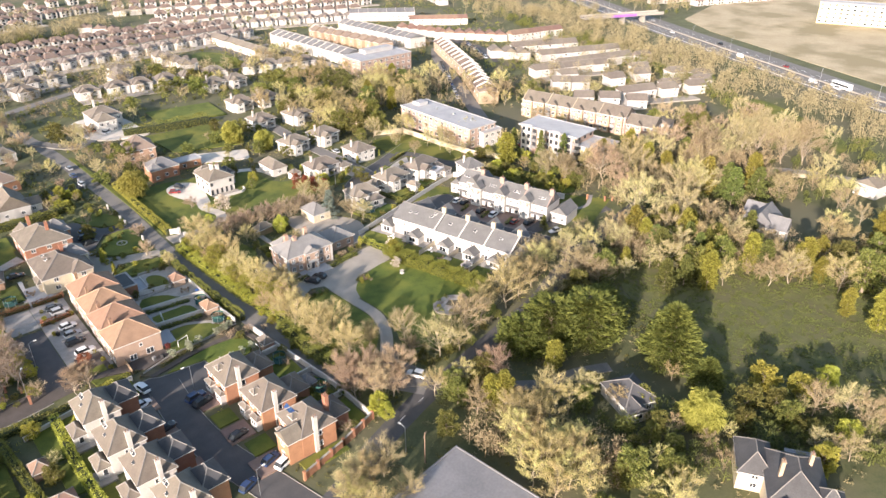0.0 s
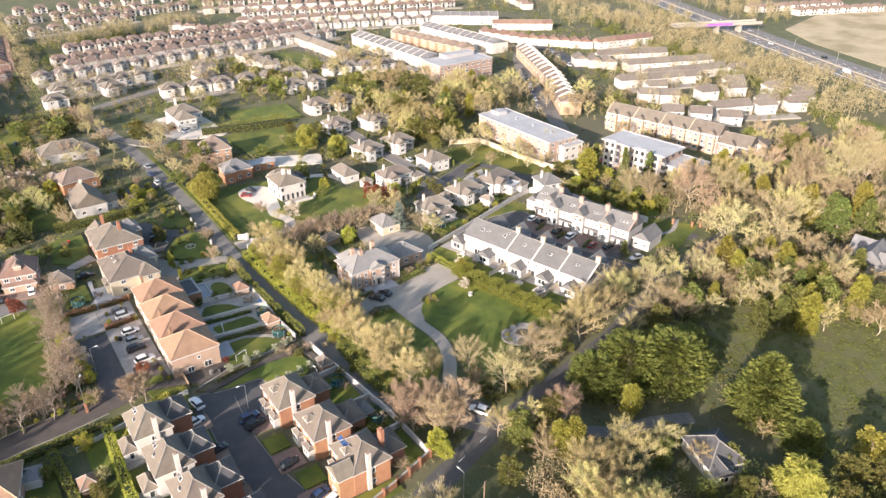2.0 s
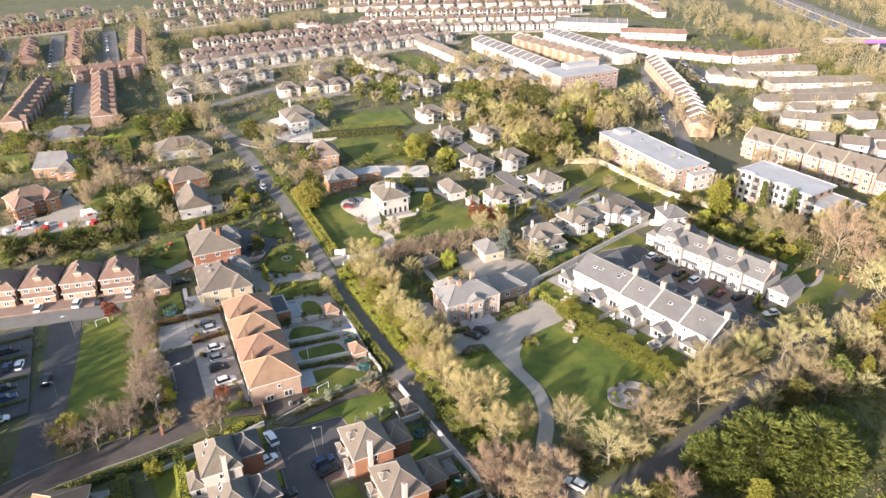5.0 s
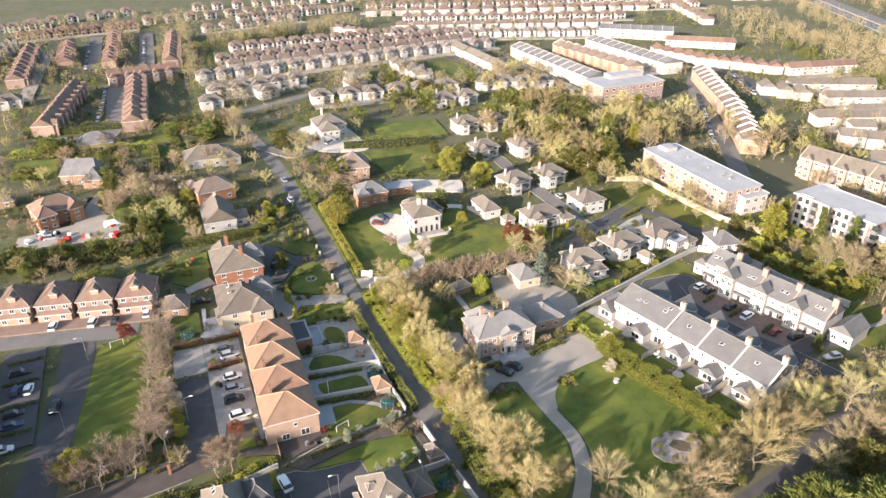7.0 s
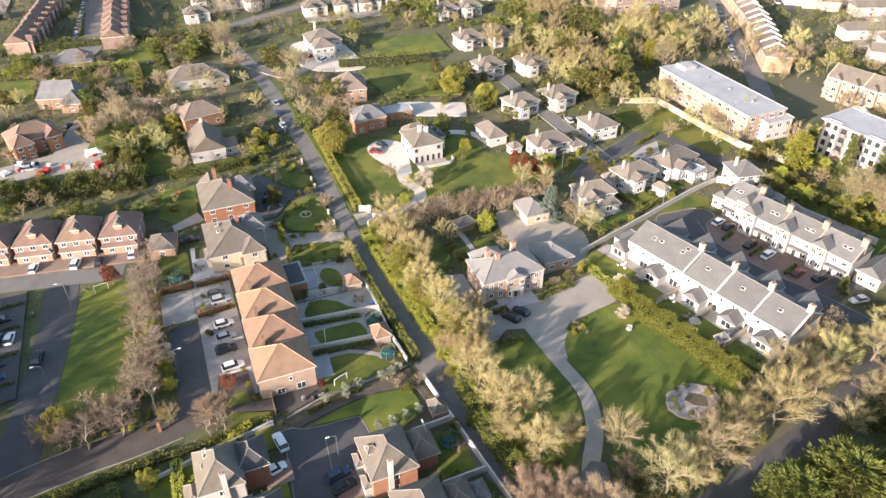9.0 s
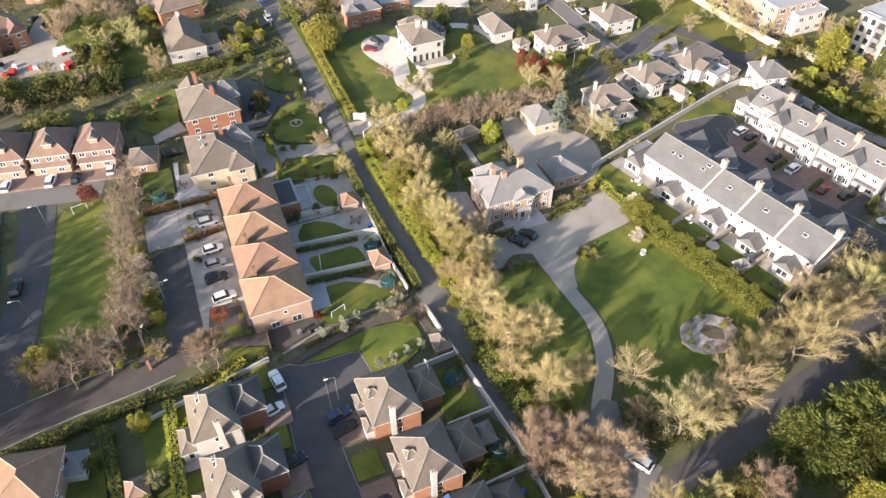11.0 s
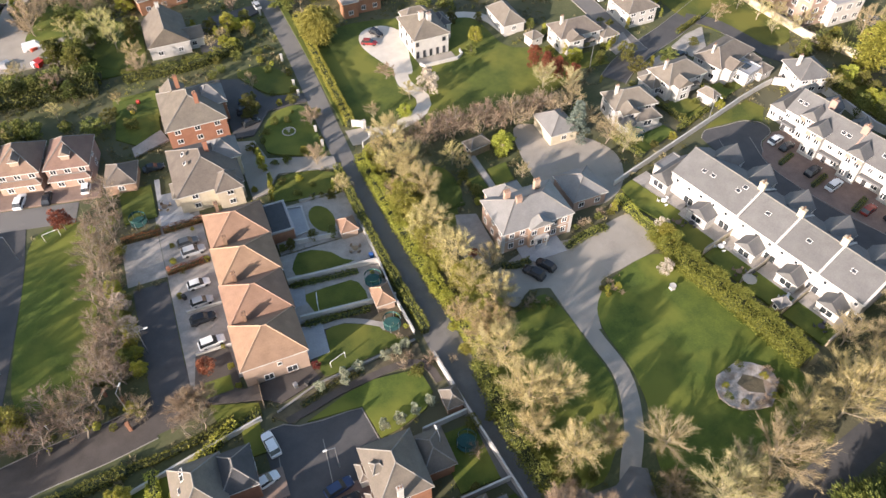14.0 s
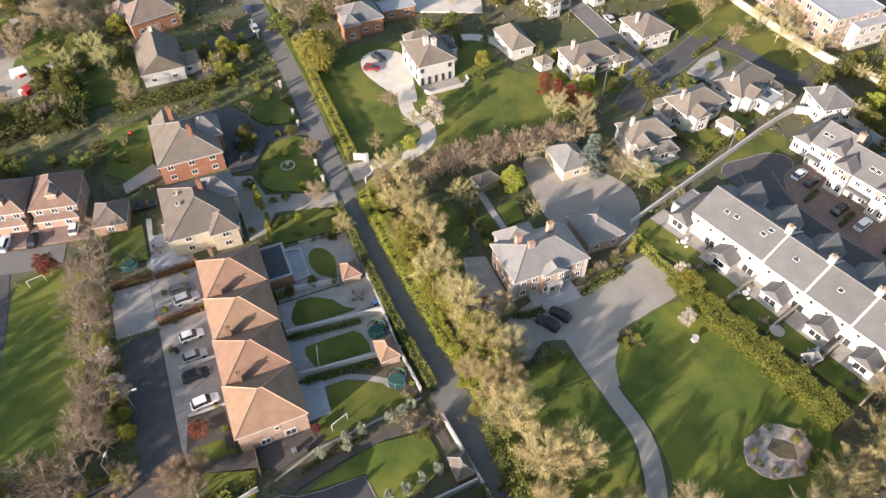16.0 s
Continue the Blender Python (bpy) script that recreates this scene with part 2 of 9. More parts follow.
GOLDTWIG = leaf_material("budding_golden_twigs", (0.31, 0.265, 0.12), (0.52, 0.45, 0.215), 0.22, 0.32)
PINKTWIG = leaf_material("bare_reddish_twigs", (0.28, 0.21, 0.137), (0.44, 0.34, 0.232), 0.15, 0.25)
TANTWIG = leaf_material("pale_tan_twigs", (0.36, 0.30, 0.145), (0.58, 0.49, 0.26), 0.2, 0.3)
BIRCHTWIG = leaf_material("purplish_birch_twigs", (0.20, 0.145, 0.10), (0.33, 0.245, 0.175), 0.15, 0.22)
REDLEAF = leaf_material("dark_red_leaves", (0.16, 0.05, 0.035), (0.28, 0.10, 0.06), 0.15)
RUSSET = leaf_material("russet_beech_leaves", (0.16, 0.058, 0.03), (0.27, 0.105, 0.05), 0.15)
BLOSSOM = leaf_material("pale_blossom", (0.42, 0.36, 0.29), (0.60, 0.53, 0.45), 0.1)
# lighter copy of the hedge leaves below, with sunlight put into the colour
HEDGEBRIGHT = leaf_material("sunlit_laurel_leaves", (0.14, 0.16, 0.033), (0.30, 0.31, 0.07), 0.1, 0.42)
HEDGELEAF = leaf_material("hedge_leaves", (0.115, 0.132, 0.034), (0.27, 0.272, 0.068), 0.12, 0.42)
LEAF = leaf_material("green_leaves", (0.105, 0.113, 0.032), (0.24, 0.238, 0.066), 0.2, 0.42)
DARKLEAF = leaf_material("dark_conifer_leaves", (0.052, 0.067, 0.021), (0.144, 0.159, 0.041), 0.2, 0.15)
CYPRESS = leaf_material("cypress_leaves", (0.046, 0.060, 0.015), (0.165, 0.175, 0.040), 0.12, 0.2)
LIME = leaf_material("lime_green_leaves", (0.275, 0.28, 0.052), (0.47, 0.455, 0.095), 0.15, 0.46)
YELLOWLEAF = leaf_material("yellow_green_leaves", (0.235, 0.235, 0.050), (0.385, 0.37, 0.094), 0.12, 0.45)
GOLDLEAF = leaf_material("golden_conifer_leaves", (0.13, 0.125, 0.026), (0.30, 0.27, 0.055), 0.12, 0.3)
OLIVE = leaf_material("silvery_olive_leaves", (0.25, 0.27, 0.18), (0.42, 0.44, 0.32), 0.1)
SPRUCE = leaf_material("blue_grey_spruce_needles", (0.12, 0.15, 0.125), (0.22, 0.26, 0.22), 0.1)


# ---- building helpers ----
def mesh_of(name, verts, faces, mats, which=None, smooth=False):
    me = bpy.data.meshes.new(name)
    me.from_pydata(verts, [], faces)
    for m in mats:
        me.materials.append(m)
    if which is not None:
        me.polygons.foreach_set("material_index", which)
    if smooth:
        me.polygons.foreach_set("use_smooth", [True] * len(me.polygons))
    me.update()
    return me


# plan of what covers the ground, one cell a metre, so that undergrowth keeps off roads, lawns and houses
TAKEN = np.zeros((900, 800), bool)
LAYER = [0]


def take_disc(x, y, r):
    i0, i1, j0, j1 = int(x - r + 100), int(x + r + 101), int(y - r + 50), int(y + r + 51)
    if i1 > 0 and j1 > 0 and i0 < 900 and j0 < 800:
        TAKEN[max(i0, 0):max(i1, 0), max(j0, 0):max(j1, 0)] = True


def take_polygon(pts):
    xs, ys = [q[0] for q in pts], [q[1] for q in pts]
    for i in range(max(0, int(min(xs)) + 100), min(900, int(max(xs)) + 102)):
        for j in range(max(0, int(min(ys)) + 50), min(800, int(max(ys)) + 52)):
            x, y, inside = i - 99.5, j - 49.5, False
            for (ax, ay), (bx, by) in zip(pts, pts[1:] + pts[:1]):
                if (ay > y) != (by > y) and x < (bx - ax) * (y - ay) / (by - ay) + ax:
                    inside = not inside
            if inside:
                TAKEN[i, j] = True


def next_layer():
    LAYER[0] += 1
    return 0.03 + 0.0035 * LAYER[0]


class Solid:
    """Collects boxes, prisms, tubes and loose faces for one mesh."""

    def __init__(self):
        self.v, self.f, self.m = [], [], []

    def add(self, verts, faces, mi=0):
        k = len(self.v)
        self.v += [tuple(p) for p in verts]
        self.f += [tuple(i + k for i in f) for f in faces]
        self.m += [mi] * len(faces)
        return self

    def box(self, x0, x1, y0, y1, z0, z1, mi=0, taper=0.0):
        t = taper
        return self.add([(x0, y0, z0), (x1, y0, z0), (x1, y1, z0), (x0, y1, z0),
                         (x0 + t, y0 + t, z1), (x1 - t, y0 + t, z1), (x1 - t, y1 - t, z1), (x0 + t, y1 - t, z1)],
                        [(3, 2, 1, 0), (4, 5, 6, 7), (0, 1, 5, 4), (1, 2, 6, 5), (2, 3, 7, 6), (3, 0, 4, 7)], mi)

    def tube(self, a, b, ra, rb, n=6, mi=0, caps=True):
        a, b = Vector(a), Vector(b)
        q = (b - a).to_track_quat('Z', 'Y')
        vs = []
        for c, r in ((a, ra), (b, rb)):
            for i in range(n):
                w = 2 * math.pi * i / n
                vs.append(c + q @ Vector((r * math.cos(w), r * math.sin(w), 0)))
        fs = [(i, (i + 1) % n, n + (i + 1) % n, n + i) for i in range(n)]
        if caps:
            fs += [tuple(range(n - 1, -1, -1)), tuple(range(n, 2 * n))]
        return self.add(vs, fs, mi)

    def lathe(self, profile, n=12, mi=0, at=(0, 0)):
        vs, fs = [], []
        for r, z in profile:
            for i in range(n):
                w = 2 * math.pi * i / n
                vs.append((at[0] + r * math.cos(w), at[1] + r * math.sin(w), z))
        for j in range(len(profile) - 1):
            for i in range(n):
                fs.append((j * n + i, j * n + (i + 1) % n, (j + 1) * n + (i + 1) % n, (j + 1) * n + i))
        fs += [tuple(range(n - 1, -1, -1)), tuple(range((len(profile) - 1) * n, len(profile) * n))]
        return self.add(vs, fs, mi)

    def mesh(self, name, mats, smooth=False):
        return mesh_of(name, self.v, self.f, mats if isinstance(mats, (list, tuple)) else [mats], self.m, smooth)


def part(name, data, parent, label="", at=None):
    """One mesh object under a thing or a part."""
    ob = new(name, data)
    ob.parent = parent
    if at is not None:
        ob.matrix_basis = at
    return tagged(ob, label)


def thing(name, label, category, at, group="", kind="", data=None):
    ob = new(name, data)
    ob.matrix_basis = at
    return tagged(ob, label, category, group, kind)


def curve(points, step=2.0):
    """A smooth line through a few points."""
    p = [Vector(q) for q in points]
    if len(p) < 3:
        out = []
        n = max(1, int((p[1] - p[0]).length / step))
        return [p[0].lerp(p[1], i / n) for i in range(n + 1)]
    p = [2 * p[0] - p[1]] + p + [2 * p[-1] - p[-2]]
    out = []
    for i in range(1, len(p) - 2):
        n = max(1, int((p[i + 1] - p[i]).length / step))
        for k in range(n):
            t = k / n
            out.append(0.5 * (2 * p[i] + (p[i + 1] - p[i - 1]) * t + (2 * p[i - 1] - 5 * p[i] + 4 * p[i + 1] - p[i + 2]) * t * t
                              + (3 * p[i] - p[i - 1] - 3 * p[i + 1] + p[i + 2]) * t ** 3))
    out.append(p[-2])
    return out


def sides(line):
    out = []
    for i, q in enumerate(line):
        d = (line[min(i + 1, len(line) - 1)] - line[max(i - 1, 0)]).normalized()
        out.append(Vector((-d.y, d.x)))
    return out


def ribbon(points, width, z, mat, name, label, category, kerbs=False, step=2.0):
    """A road or path of even or changing width, with kerbs where asked."""
    line = curve(points, step)
    nor = sides(line)
    n = len(line)
    wd = [width] * n if not isinstance(width, (tuple, list)) else [width[0] + (width[1] - width[0]) * i / (n - 1) for i in range(n)]
    s = Solid()
    vs = []
    z = next_layer()
    for q, w in zip(line, wd):
        take_disc(q.x, q.y, w / 2 + 0.3)
    for q, o, w in zip(line, nor, wd):
        a, b = q + o * w / 2, q - o * w / 2
        vs += [(a.x, a.y, z), (b.x, b.y, z), (a.x, a.y, 0), (b.x, b.y, 0)]
    fs = []
    for i in range(n - 1):
        k = 4 * i
        fs += [(k + 1, k + 5, k + 4, k), (k, k + 4, k + 6, k + 2), (k + 5, k + 1, k + 3, k + 7)]
    s.add(vs, fs)
    ob = thing(name, label, category, Matrix(), kind="structure", data=s.mesh(name, mat))
    if kerbs:
        for sg in (1, -1):
            strip([q + o * sg * (w / 2 + 0.06) for q, o, w in zip(line, nor, wd)], 0.13, 0.0, z + 0.09, KERB, "kerb", ob)
    return ob


def strip(line, width, z0, z1, mat, name, parent=None):
    """A low or high band of even section along a line: kerb, wall, coping."""
    nor = sides(line)
    vs, fs = [], []
    for q, o in zip(line, nor):
        a, b = q + o * width / 2, q - o * width / 2
        vs += [(a.x, a.y, z0), (b.x, b.y, z0), (b.x, b.y, z1), (a.x, a.y, z1)]
    for i in range(len(line) - 1):
        k = 4 * i
        for j in range(4):
            fs.append((k + j, k + 4 + j, k + 4 + (j + 1) % 4, k + (j + 1) % 4))
    fs += [(0, 1, 2, 3), tuple(4 * (len(line) - 1) + j for j in (3, 2, 1, 0))]
    s = Solid().add(vs, fs)
    return part(name, s.mesh(name, mat), parent)


def patch(points, z, mat, name, label, category, smooth=True, kind="structure", parent=None):
    """A flat area bounded by a closed line: lawn, court, bed."""
    if smooth:
        p = [Vector(q) for q in points]
        line = curve(p[-1:] + p + p[:2], 1.5)
        # keep one full turn
        a = min(range(len(line) // 3), key=lambda i: (line[i] - p[0]).length)
        b = min(range(len(line) * 2 // 3, len(line)), key=lambda i: (line[i] - p[0]).length)
        line = line[a:b]
    else:
        line = [Vector(q) for q in points]
    n = len(line)
    z = next_layer()
    if n < 400:
        take_polygon([(q.x, q.y) for q in line])
    s = Solid()
    area = sum(line[i].x * line[(i + 1) % n].y - line[(i + 1) % n].x * line[i].y for i in range(n))
    if area < 0:
        line = line[::-1]
    s.add([(q.x, q.y, z) for q in line] + [(q.x, q.y, 0) for q in line],
          [tuple(range(n))] + [((i + 1) % n, i, n + i, n + (i + 1) % n) for i in range(n)])
    me = s.mesh(name, mat)
    if parent:
        return part(name, me, parent)
    return thing(name, label, category, Matrix(), kind=kind, data=me)


def rect(x0, x1, y0, y1, z, mat, name, label, category, rot=0):
    cx, cy = (x0 + x1) / 2, (y0 + y1) / 2
    c, s = math.cos(radians(rot)), math.sin(radians(rot))
    pts = [(cx + c * dx - s * dy, cy + s * dx + c * dy) for dx, dy in ((x0 - cx, y0 - cy), (x1 - cx, y0 - cy), (x1 - cx, y1 - cy), (x0 - cx, y1 - cy))]
    return patch(pts, z, mat, name, label, category, smooth=False)


def wall_line(points, height, mat, label, width=0.3, coping=True, name="garden_wall", piers=0.0, smooth=False):
    """A free-standing wall with a coping, and piers where asked."""
    line = curve(points, 3.0) if smooth else [Vector(q) for q in points]
    root = thing(name, label, "wall", Matrix.Translation((line[0].x, line[0].y, 0)))
    loc = [q - line[0] for q in line]
    strip(loc, width, 0, height, mat, "wall_body", root)
    if coping:
        strip(loc, width + 0.12, height, height + 0.08, KERB if mat is not WHITE else WHITE, "coping", root)
    if piers:
        for a, b in zip(loc, loc[1:]):
            n = max(1, round((b - a).length / piers))
            for i in range(n + 1):
                q = a.lerp(b, i / n)
                part("pier", pier_mesh(height, mat), root, at=Matrix.Translation((q.x, q.y, 0)))
    return root


CACHE = {}


def pier_mesh(h, mat):
    key = ("pier", h, mat.name)
    if key not in CACHE:
        CACHE[key] = Solid().box(-0.25, 0.25, -0.25, 0.25, 0, h + 0.25).box(-0.32, 0.32, -0.32, 0.32, h + 0.25, h + 0.4, taper=0.05).mesh("pier", mat)
    return CACHE[key]


# ---- houses ----
def lattice(xs, zs, holes, front, back, glass=None):
    """A flat frame in one piece, cut through at the holes (column, row); glass closes them a little further back."""
    s = Solid()
    idx = {}

    def v(i, j, k):
        if (i, j, k) not in idx:
            idx[i, j, k] = len(s.v)
            s.v.append((xs[i], front if k == 0 else back, zs[j]))
        return idx[i, j, k]

    cells = {(i, j) for i in range(len(xs) - 1) for j in range(len(zs) - 1)} - set(holes)
    for i, j in cells:
        s.f.append((v(i, j, 0), v(i + 1, j, 0), v(i + 1, j + 1, 0), v(i, j + 1, 0)))
        s.m.append(0)
        for di, dj, e in ((0, -1, ((i, j), (i + 1, j))), (1, 0, ((i + 1, j), (i + 1, j + 1))), (0, 1, ((i + 1, j + 1), (i, j + 1))), (-1, 0, ((i, j + 1), (i, j)))):
            if (i + di, j + dj) not in cells:
                (a, b), (c, d) = e
                s.f.append((v(c, d, 0), v(a, b, 0), v(a, b, 1), v(c, d, 1)))
                s.m.append(0)
    if glass is not None:
        for i, j in holes:
            s.f.append((v(i, j, 1), v(i + 1, j, 1), v(i + 1, j + 1, 1), v(i, j + 1, 1)))
            s.m.append(1)
    return s


def window_mesh(w, h, frame_mat):
    """A window in its frame, looking towards -y: frame and bars proud, glass set back."""
    key = ("win", w, h, frame_mat.name)
    if key not in CACHE:
        f = 0.09
        xs = [-w / 2, -w / 2 + f, -0.04, 0.04, w / 2 - f, w / 2] if w > 1.0 else [-w / 2, -w / 2 + f, w / 2 - f, w / 2]
        holes = [(1, 1), (3, 1)] if w > 1.0 else [(1, 1)]
        s = lattice(xs, [-0.05, f, h - f, h], holes, -0.09, 0.02)
        p = Solid().box(-w / 2 + f, w / 2 - f, -0.035, -0.005, f, h - f)
        CACHE[key] = (s.mesh("window", frame_mat), p.mesh("pane", GLASS))
    return CACHE[key]


NEAR = [True]


def add_window(parent, m, w=1.3, h=1.25, frame_mat=None):
    if not NEAR[0]:
        key = ("joined", w, h, (frame_mat or FRAME).name)
        if key not in CACHE:
            xs = [-w / 2, -w / 2 + 0.1, -0.04, 0.04, w / 2 - 0.1, w / 2] if w > 1.0 else [-w / 2, -w / 2 + 0.1, w / 2 - 0.1, w / 2]
            CACHE[key] = lattice(xs, [-0.05, 0.1, h - 0.1, h], [(1, 1), (3, 1)] if w > 1.0 else [(1, 1)], -0.09, -0.03, True).mesh("window", [frame_mat or FRAME, GLASS])
        return part("window", CACHE[key], parent, at=m)
    a, b = window_mesh(w, h, frame_mat or FRAME)
    win = part("window", a, parent, at=m)
    part("pane", b, win)
    return win


def door_mesh(mat):
    key = ("door", mat.name)
    if key not in CACHE:
        s = lattice([-0.6, -0.5, 0.5, 0.6], [0.05, 0.1, 2.15, 2.27], [(1, 1)], -0.1, -0.04, True)
        CACHE[key] = s.mesh("door", [FRAME, mat])
    return CACHE[key]


def roof_mesh(w, d, rise, kind, mat, over=0.35, fascia=0.18, valley=False):
    """Hipped, gabled or pyramid roof over w by d, its eaves at z = 0, ridge along the longer side unless the kind says so."""
    key = ("roof", w, d, rise, kind, mat.name, over)
    if key in CACHE:
        return CACHE[key]
    W, D = w / 2 + over, d / 2 + (over if not kind.startswith("gable") else over)
    along_x = kind.endswith("_x") or (not kind.endswith("_y") and w >= d)
    if not along_x:
        W, D = D, W
    inset = {"hip": min(W, D) * 0.95, "gable": 0.0, "pyr": W - 0.35, "half": min(W, D) * 0.35}[kind.split("_")[0]]
    R = max(W - inset, 0.3)
    t = 0.12
    v = [(-W, -D, -fascia), (W, -D, -fascia), (W, D, -fascia), (-W, D, -fascia),
         (-W, -D, t - 0.1), (W, -D, t - 0.1), (W, D, t - 0.1), (-W, D, t - 0.1), (-R, 0, rise), (R, 0, rise)]
    f = [(3, 2, 1, 0), (0, 1, 5, 4), (1, 2, 6, 5), (2, 3, 7, 6), (3, 0, 4, 7), (4, 5, 9, 8), (6, 7, 8, 9), (5, 6, 9), (7, 4, 8)]
    if not along_x:
        v = [(-y, x, z) for x, y, z in v]
    s = Solid().add(v, f)
    s.m = [1] * 5 + [0] * 4
    lift = Vector((0, 0, 0.03))
    for i, j in ((8, 9), (4, 8), (7, 8), (5, 9), (6, 9)):
        if kind.startswith("gable") and (i, j) != (8, 9):
            continue
        a, b = Vector(v[i]), Vector(v[j])
        k = len(s.v)
        s.tube(a.lerp(b, 0.02) + lift, b + lift, 0.12, 0.12, 4, 2, caps=False)
        s.f.append((j, k + 4, k + 5))
        s.m.append(2)
    CACHE[key] = s.mesh("roof", [mat, FASCIA, CLAYRIDGE if mat is ORANGETILE else RIDGE])
    return CACHE[key]


def chimney(root, x, y, z0, z1, mat, w=0.9, d=0.6, pots=2):
    s = Solid().box(-w / 2, w / 2, -d / 2, d / 2, z0, z1).box(-w / 2 - 0.08, w / 2 + 0.08, -d / 2 - 0.08, d / 2 + 0.08, z1, z1 + 0.15)
    c = part("chimney", s.mesh("chimney", mat), root, at=Matrix.Translation((x, y, 0)))
    for i in range(pots):
        px = (i - (pots - 1) / 2) * 0.4
        if "pot" not in CACHE:
            CACHE["pot"] = Solid().lathe([(0.13, 0), (0.11, 0.45), (0.14, 0.5)], 7).mesh("chimney_pot", ORANGETILE)
        part("chimney_pot", CACHE["pot"], c, at=Matrix.Translation((px, 0, z1 + 0.15)))


def side_pose(side, u, z, w, d):
    """Where a window or door stands on a side (S, N, E, W) of a block."""
    if side == "S":
        return pose(u, -d / 2, z)
    if side == "N":
        return pose(-u, d / 2, z, 0, 0, 180)
    if side == "E":
        return pose(w / 2, u, z, 0, 0, 90)
    return pose(-w / 2, -u, z, 0, 0, -90)


def block(root, x, y, w, d, eave, rise, roof, wall, roofing, wins=None, storeys=2, rot=0, win=(1.3, 1.25), door=None, over=0.35,
          plain=False, frame_mat=None, base=None):
    """One volume of a house: walls with gables, roof, windows and a door."""
    m = pose(x, y, 0, 0, 0, rot)
    world_m = root.matrix_basis @ m
    take_polygon([(q.x, q.y) for q in (world_m @ Vector((sx * (w / 2 + 0.8), sy * (d / 2 + 0.8), 0)) for sx, sy in ((-1, -1), (1, -1), (1, 1), (-1, 1)))])
    s = Solid().box(-w / 2, w / 2, -d / 2, d / 2, 0, eave)
    if roof.startswith("gable"):
        ax = roof.endswith("_x") or (not roof.endswith("_y") and w >= d)
        if ax:
            s.add([(-w / 2, -d / 2, eave), (-w / 2, d / 2, eave), (-w / 2, 0, eave + rise - 0.25), (w / 2, -d / 2, eave), (w / 2, d / 2, eave), (w / 2, 0, eave + rise - 0.25)],
                  [(0, 2, 1), (3, 4, 5), (0, 3, 5, 2), (1, 2, 5, 4)])
        else:
            s.add([(-w / 2, -d / 2, eave), (w / 2, -d / 2, eave), (0, -d / 2, eave + rise - 0.25), (-w / 2, d / 2, eave), (w / 2, d / 2, eave), (0, d / 2, eave + rise - 0.25)],
                  [(0, 1, 2), (3, 5, 4), (0, 2, 5, 3), (1, 4, 5, 2)])
    wl = part("wall", s.mesh("wall", wall), root, at=m)
    if roof == "flat":
        ox, oy, t = w / 2 + over, d / 2 + over, 0.25
        r = Solid()
        q = [(-ox, -oy), (ox, -oy), (ox, oy), (-ox, oy)]
        n_ = [(-ox + t, -oy + t), (ox - t, -oy + t), (ox - t, oy - t), (-ox + t, oy - t)]
        r.v = [(a, b, eave) for a, b in q] + [(a, b, eave + 0.45) for a, b in q] + [(a, b, eave + 0.45) for a, b in n_] + [(a, b, eave + 0.22) for a, b in n_]
        r.f = [(3, 2, 1, 0), (12, 13, 14, 15)]
        for i in range(4):
            j = (i + 1) % 4
            r.f += [(i, j, 4 + j, 4 + i), (4 + i, 4 + j, 8 + j, 8 + i), (8 + i, 8 + j, 12 + j, 12 + i)]
        r.m = [0] * len(r.f)
        rf = part("roof", r.mesh("roof", roofing), root, at=m)
    else:
        rf = part("roof", roof_mesh(w, d, rise, roof, roofing, over), root, at=m @ Matrix.Translation((0, 0, eave)))
    for side, n in (wins or {}).items():
        span = w if side in "SN" else d
        for k in range(storeys):
            z = 0.95 + k * (eave / storeys)
            for i in range(n):
                u = (i + 0.5) / n * span - span / 2
                if door and door[0] == side and k == 0 and i == n // 2:
                    part("door", door_mesh(door[1]), root, at=m @ side_pose(side, u, 0, w, d))
                    continue
                add_window(root, m @ side_pose(side, u, z, w, d), win[0], win[1], frame_mat)
    return wl, rf


def house(label, x, y, rot=0, category="house", group="", name="house"):
    return thing(name, label, category, pose(x, y, 0, 0, 0, rot), group)


def skylight(root, m):
    if "sky" not in CACHE:
        CACHE["sky"] = (Solid().box(-0.38, 0.38, -0.5, 0.5, 0, 0.07).mesh("skylight", FRAME), Solid().box(-0.32, 0.32, -0.44, 0.44, 0.07, 0.09).mesh("pane", GLASS))
    o = part("skylight", CACHE["sky"][0], root, at=m)
    part("pane", CACHE["sky"][1], o)


# ---- plants ----
def spray(rng, centres, dirs, length, width, flat=0.5):
    """Loose pointed leaves or twig sprays: a triangle each, from a centre along a direction."""
    n = len(centres)
    d = dirs / np.maximum(np.linalg.norm(dirs, axis=1, keepdims=True), 1e-6)
    o = np.cross(d, rng.normal(size=(n, 3)))
    o /= np.maximum(np.linalg.norm(o, axis=1, keepdims=True), 1e-6)
    L = (length * rng.uniform(0.6, 1.3, (n, 1)))
    Wd = (width * rng.uniform(0.6, 1.3, (n, 1)))
    v = np.stack([centres - o * Wd / 2, centres + o * Wd / 2, centres + d * L], 1).reshape(-1, 3)
    return v


def tri_mesh(name, v, mat):
    n = len(v) // 3
    me = bpy.data.meshes.new(name)
    me.vertices.add(3 * n)
    me.vertices.foreach_set("co", np.ascontiguousarray(v, dtype=np.float32).ravel())
    me.loops.add(3 * n)
    me.loops.foreach_set("vertex_index", np.arange(3 * n, dtype=np.int32))
    me.polygons.add(n)
    me.polygons.foreach_set("loop_start", np.arange(0, 3 * n, 3, dtype=np.int32))
    me.materials.append(mat)
    me.update(calc_edges=True)
    return me


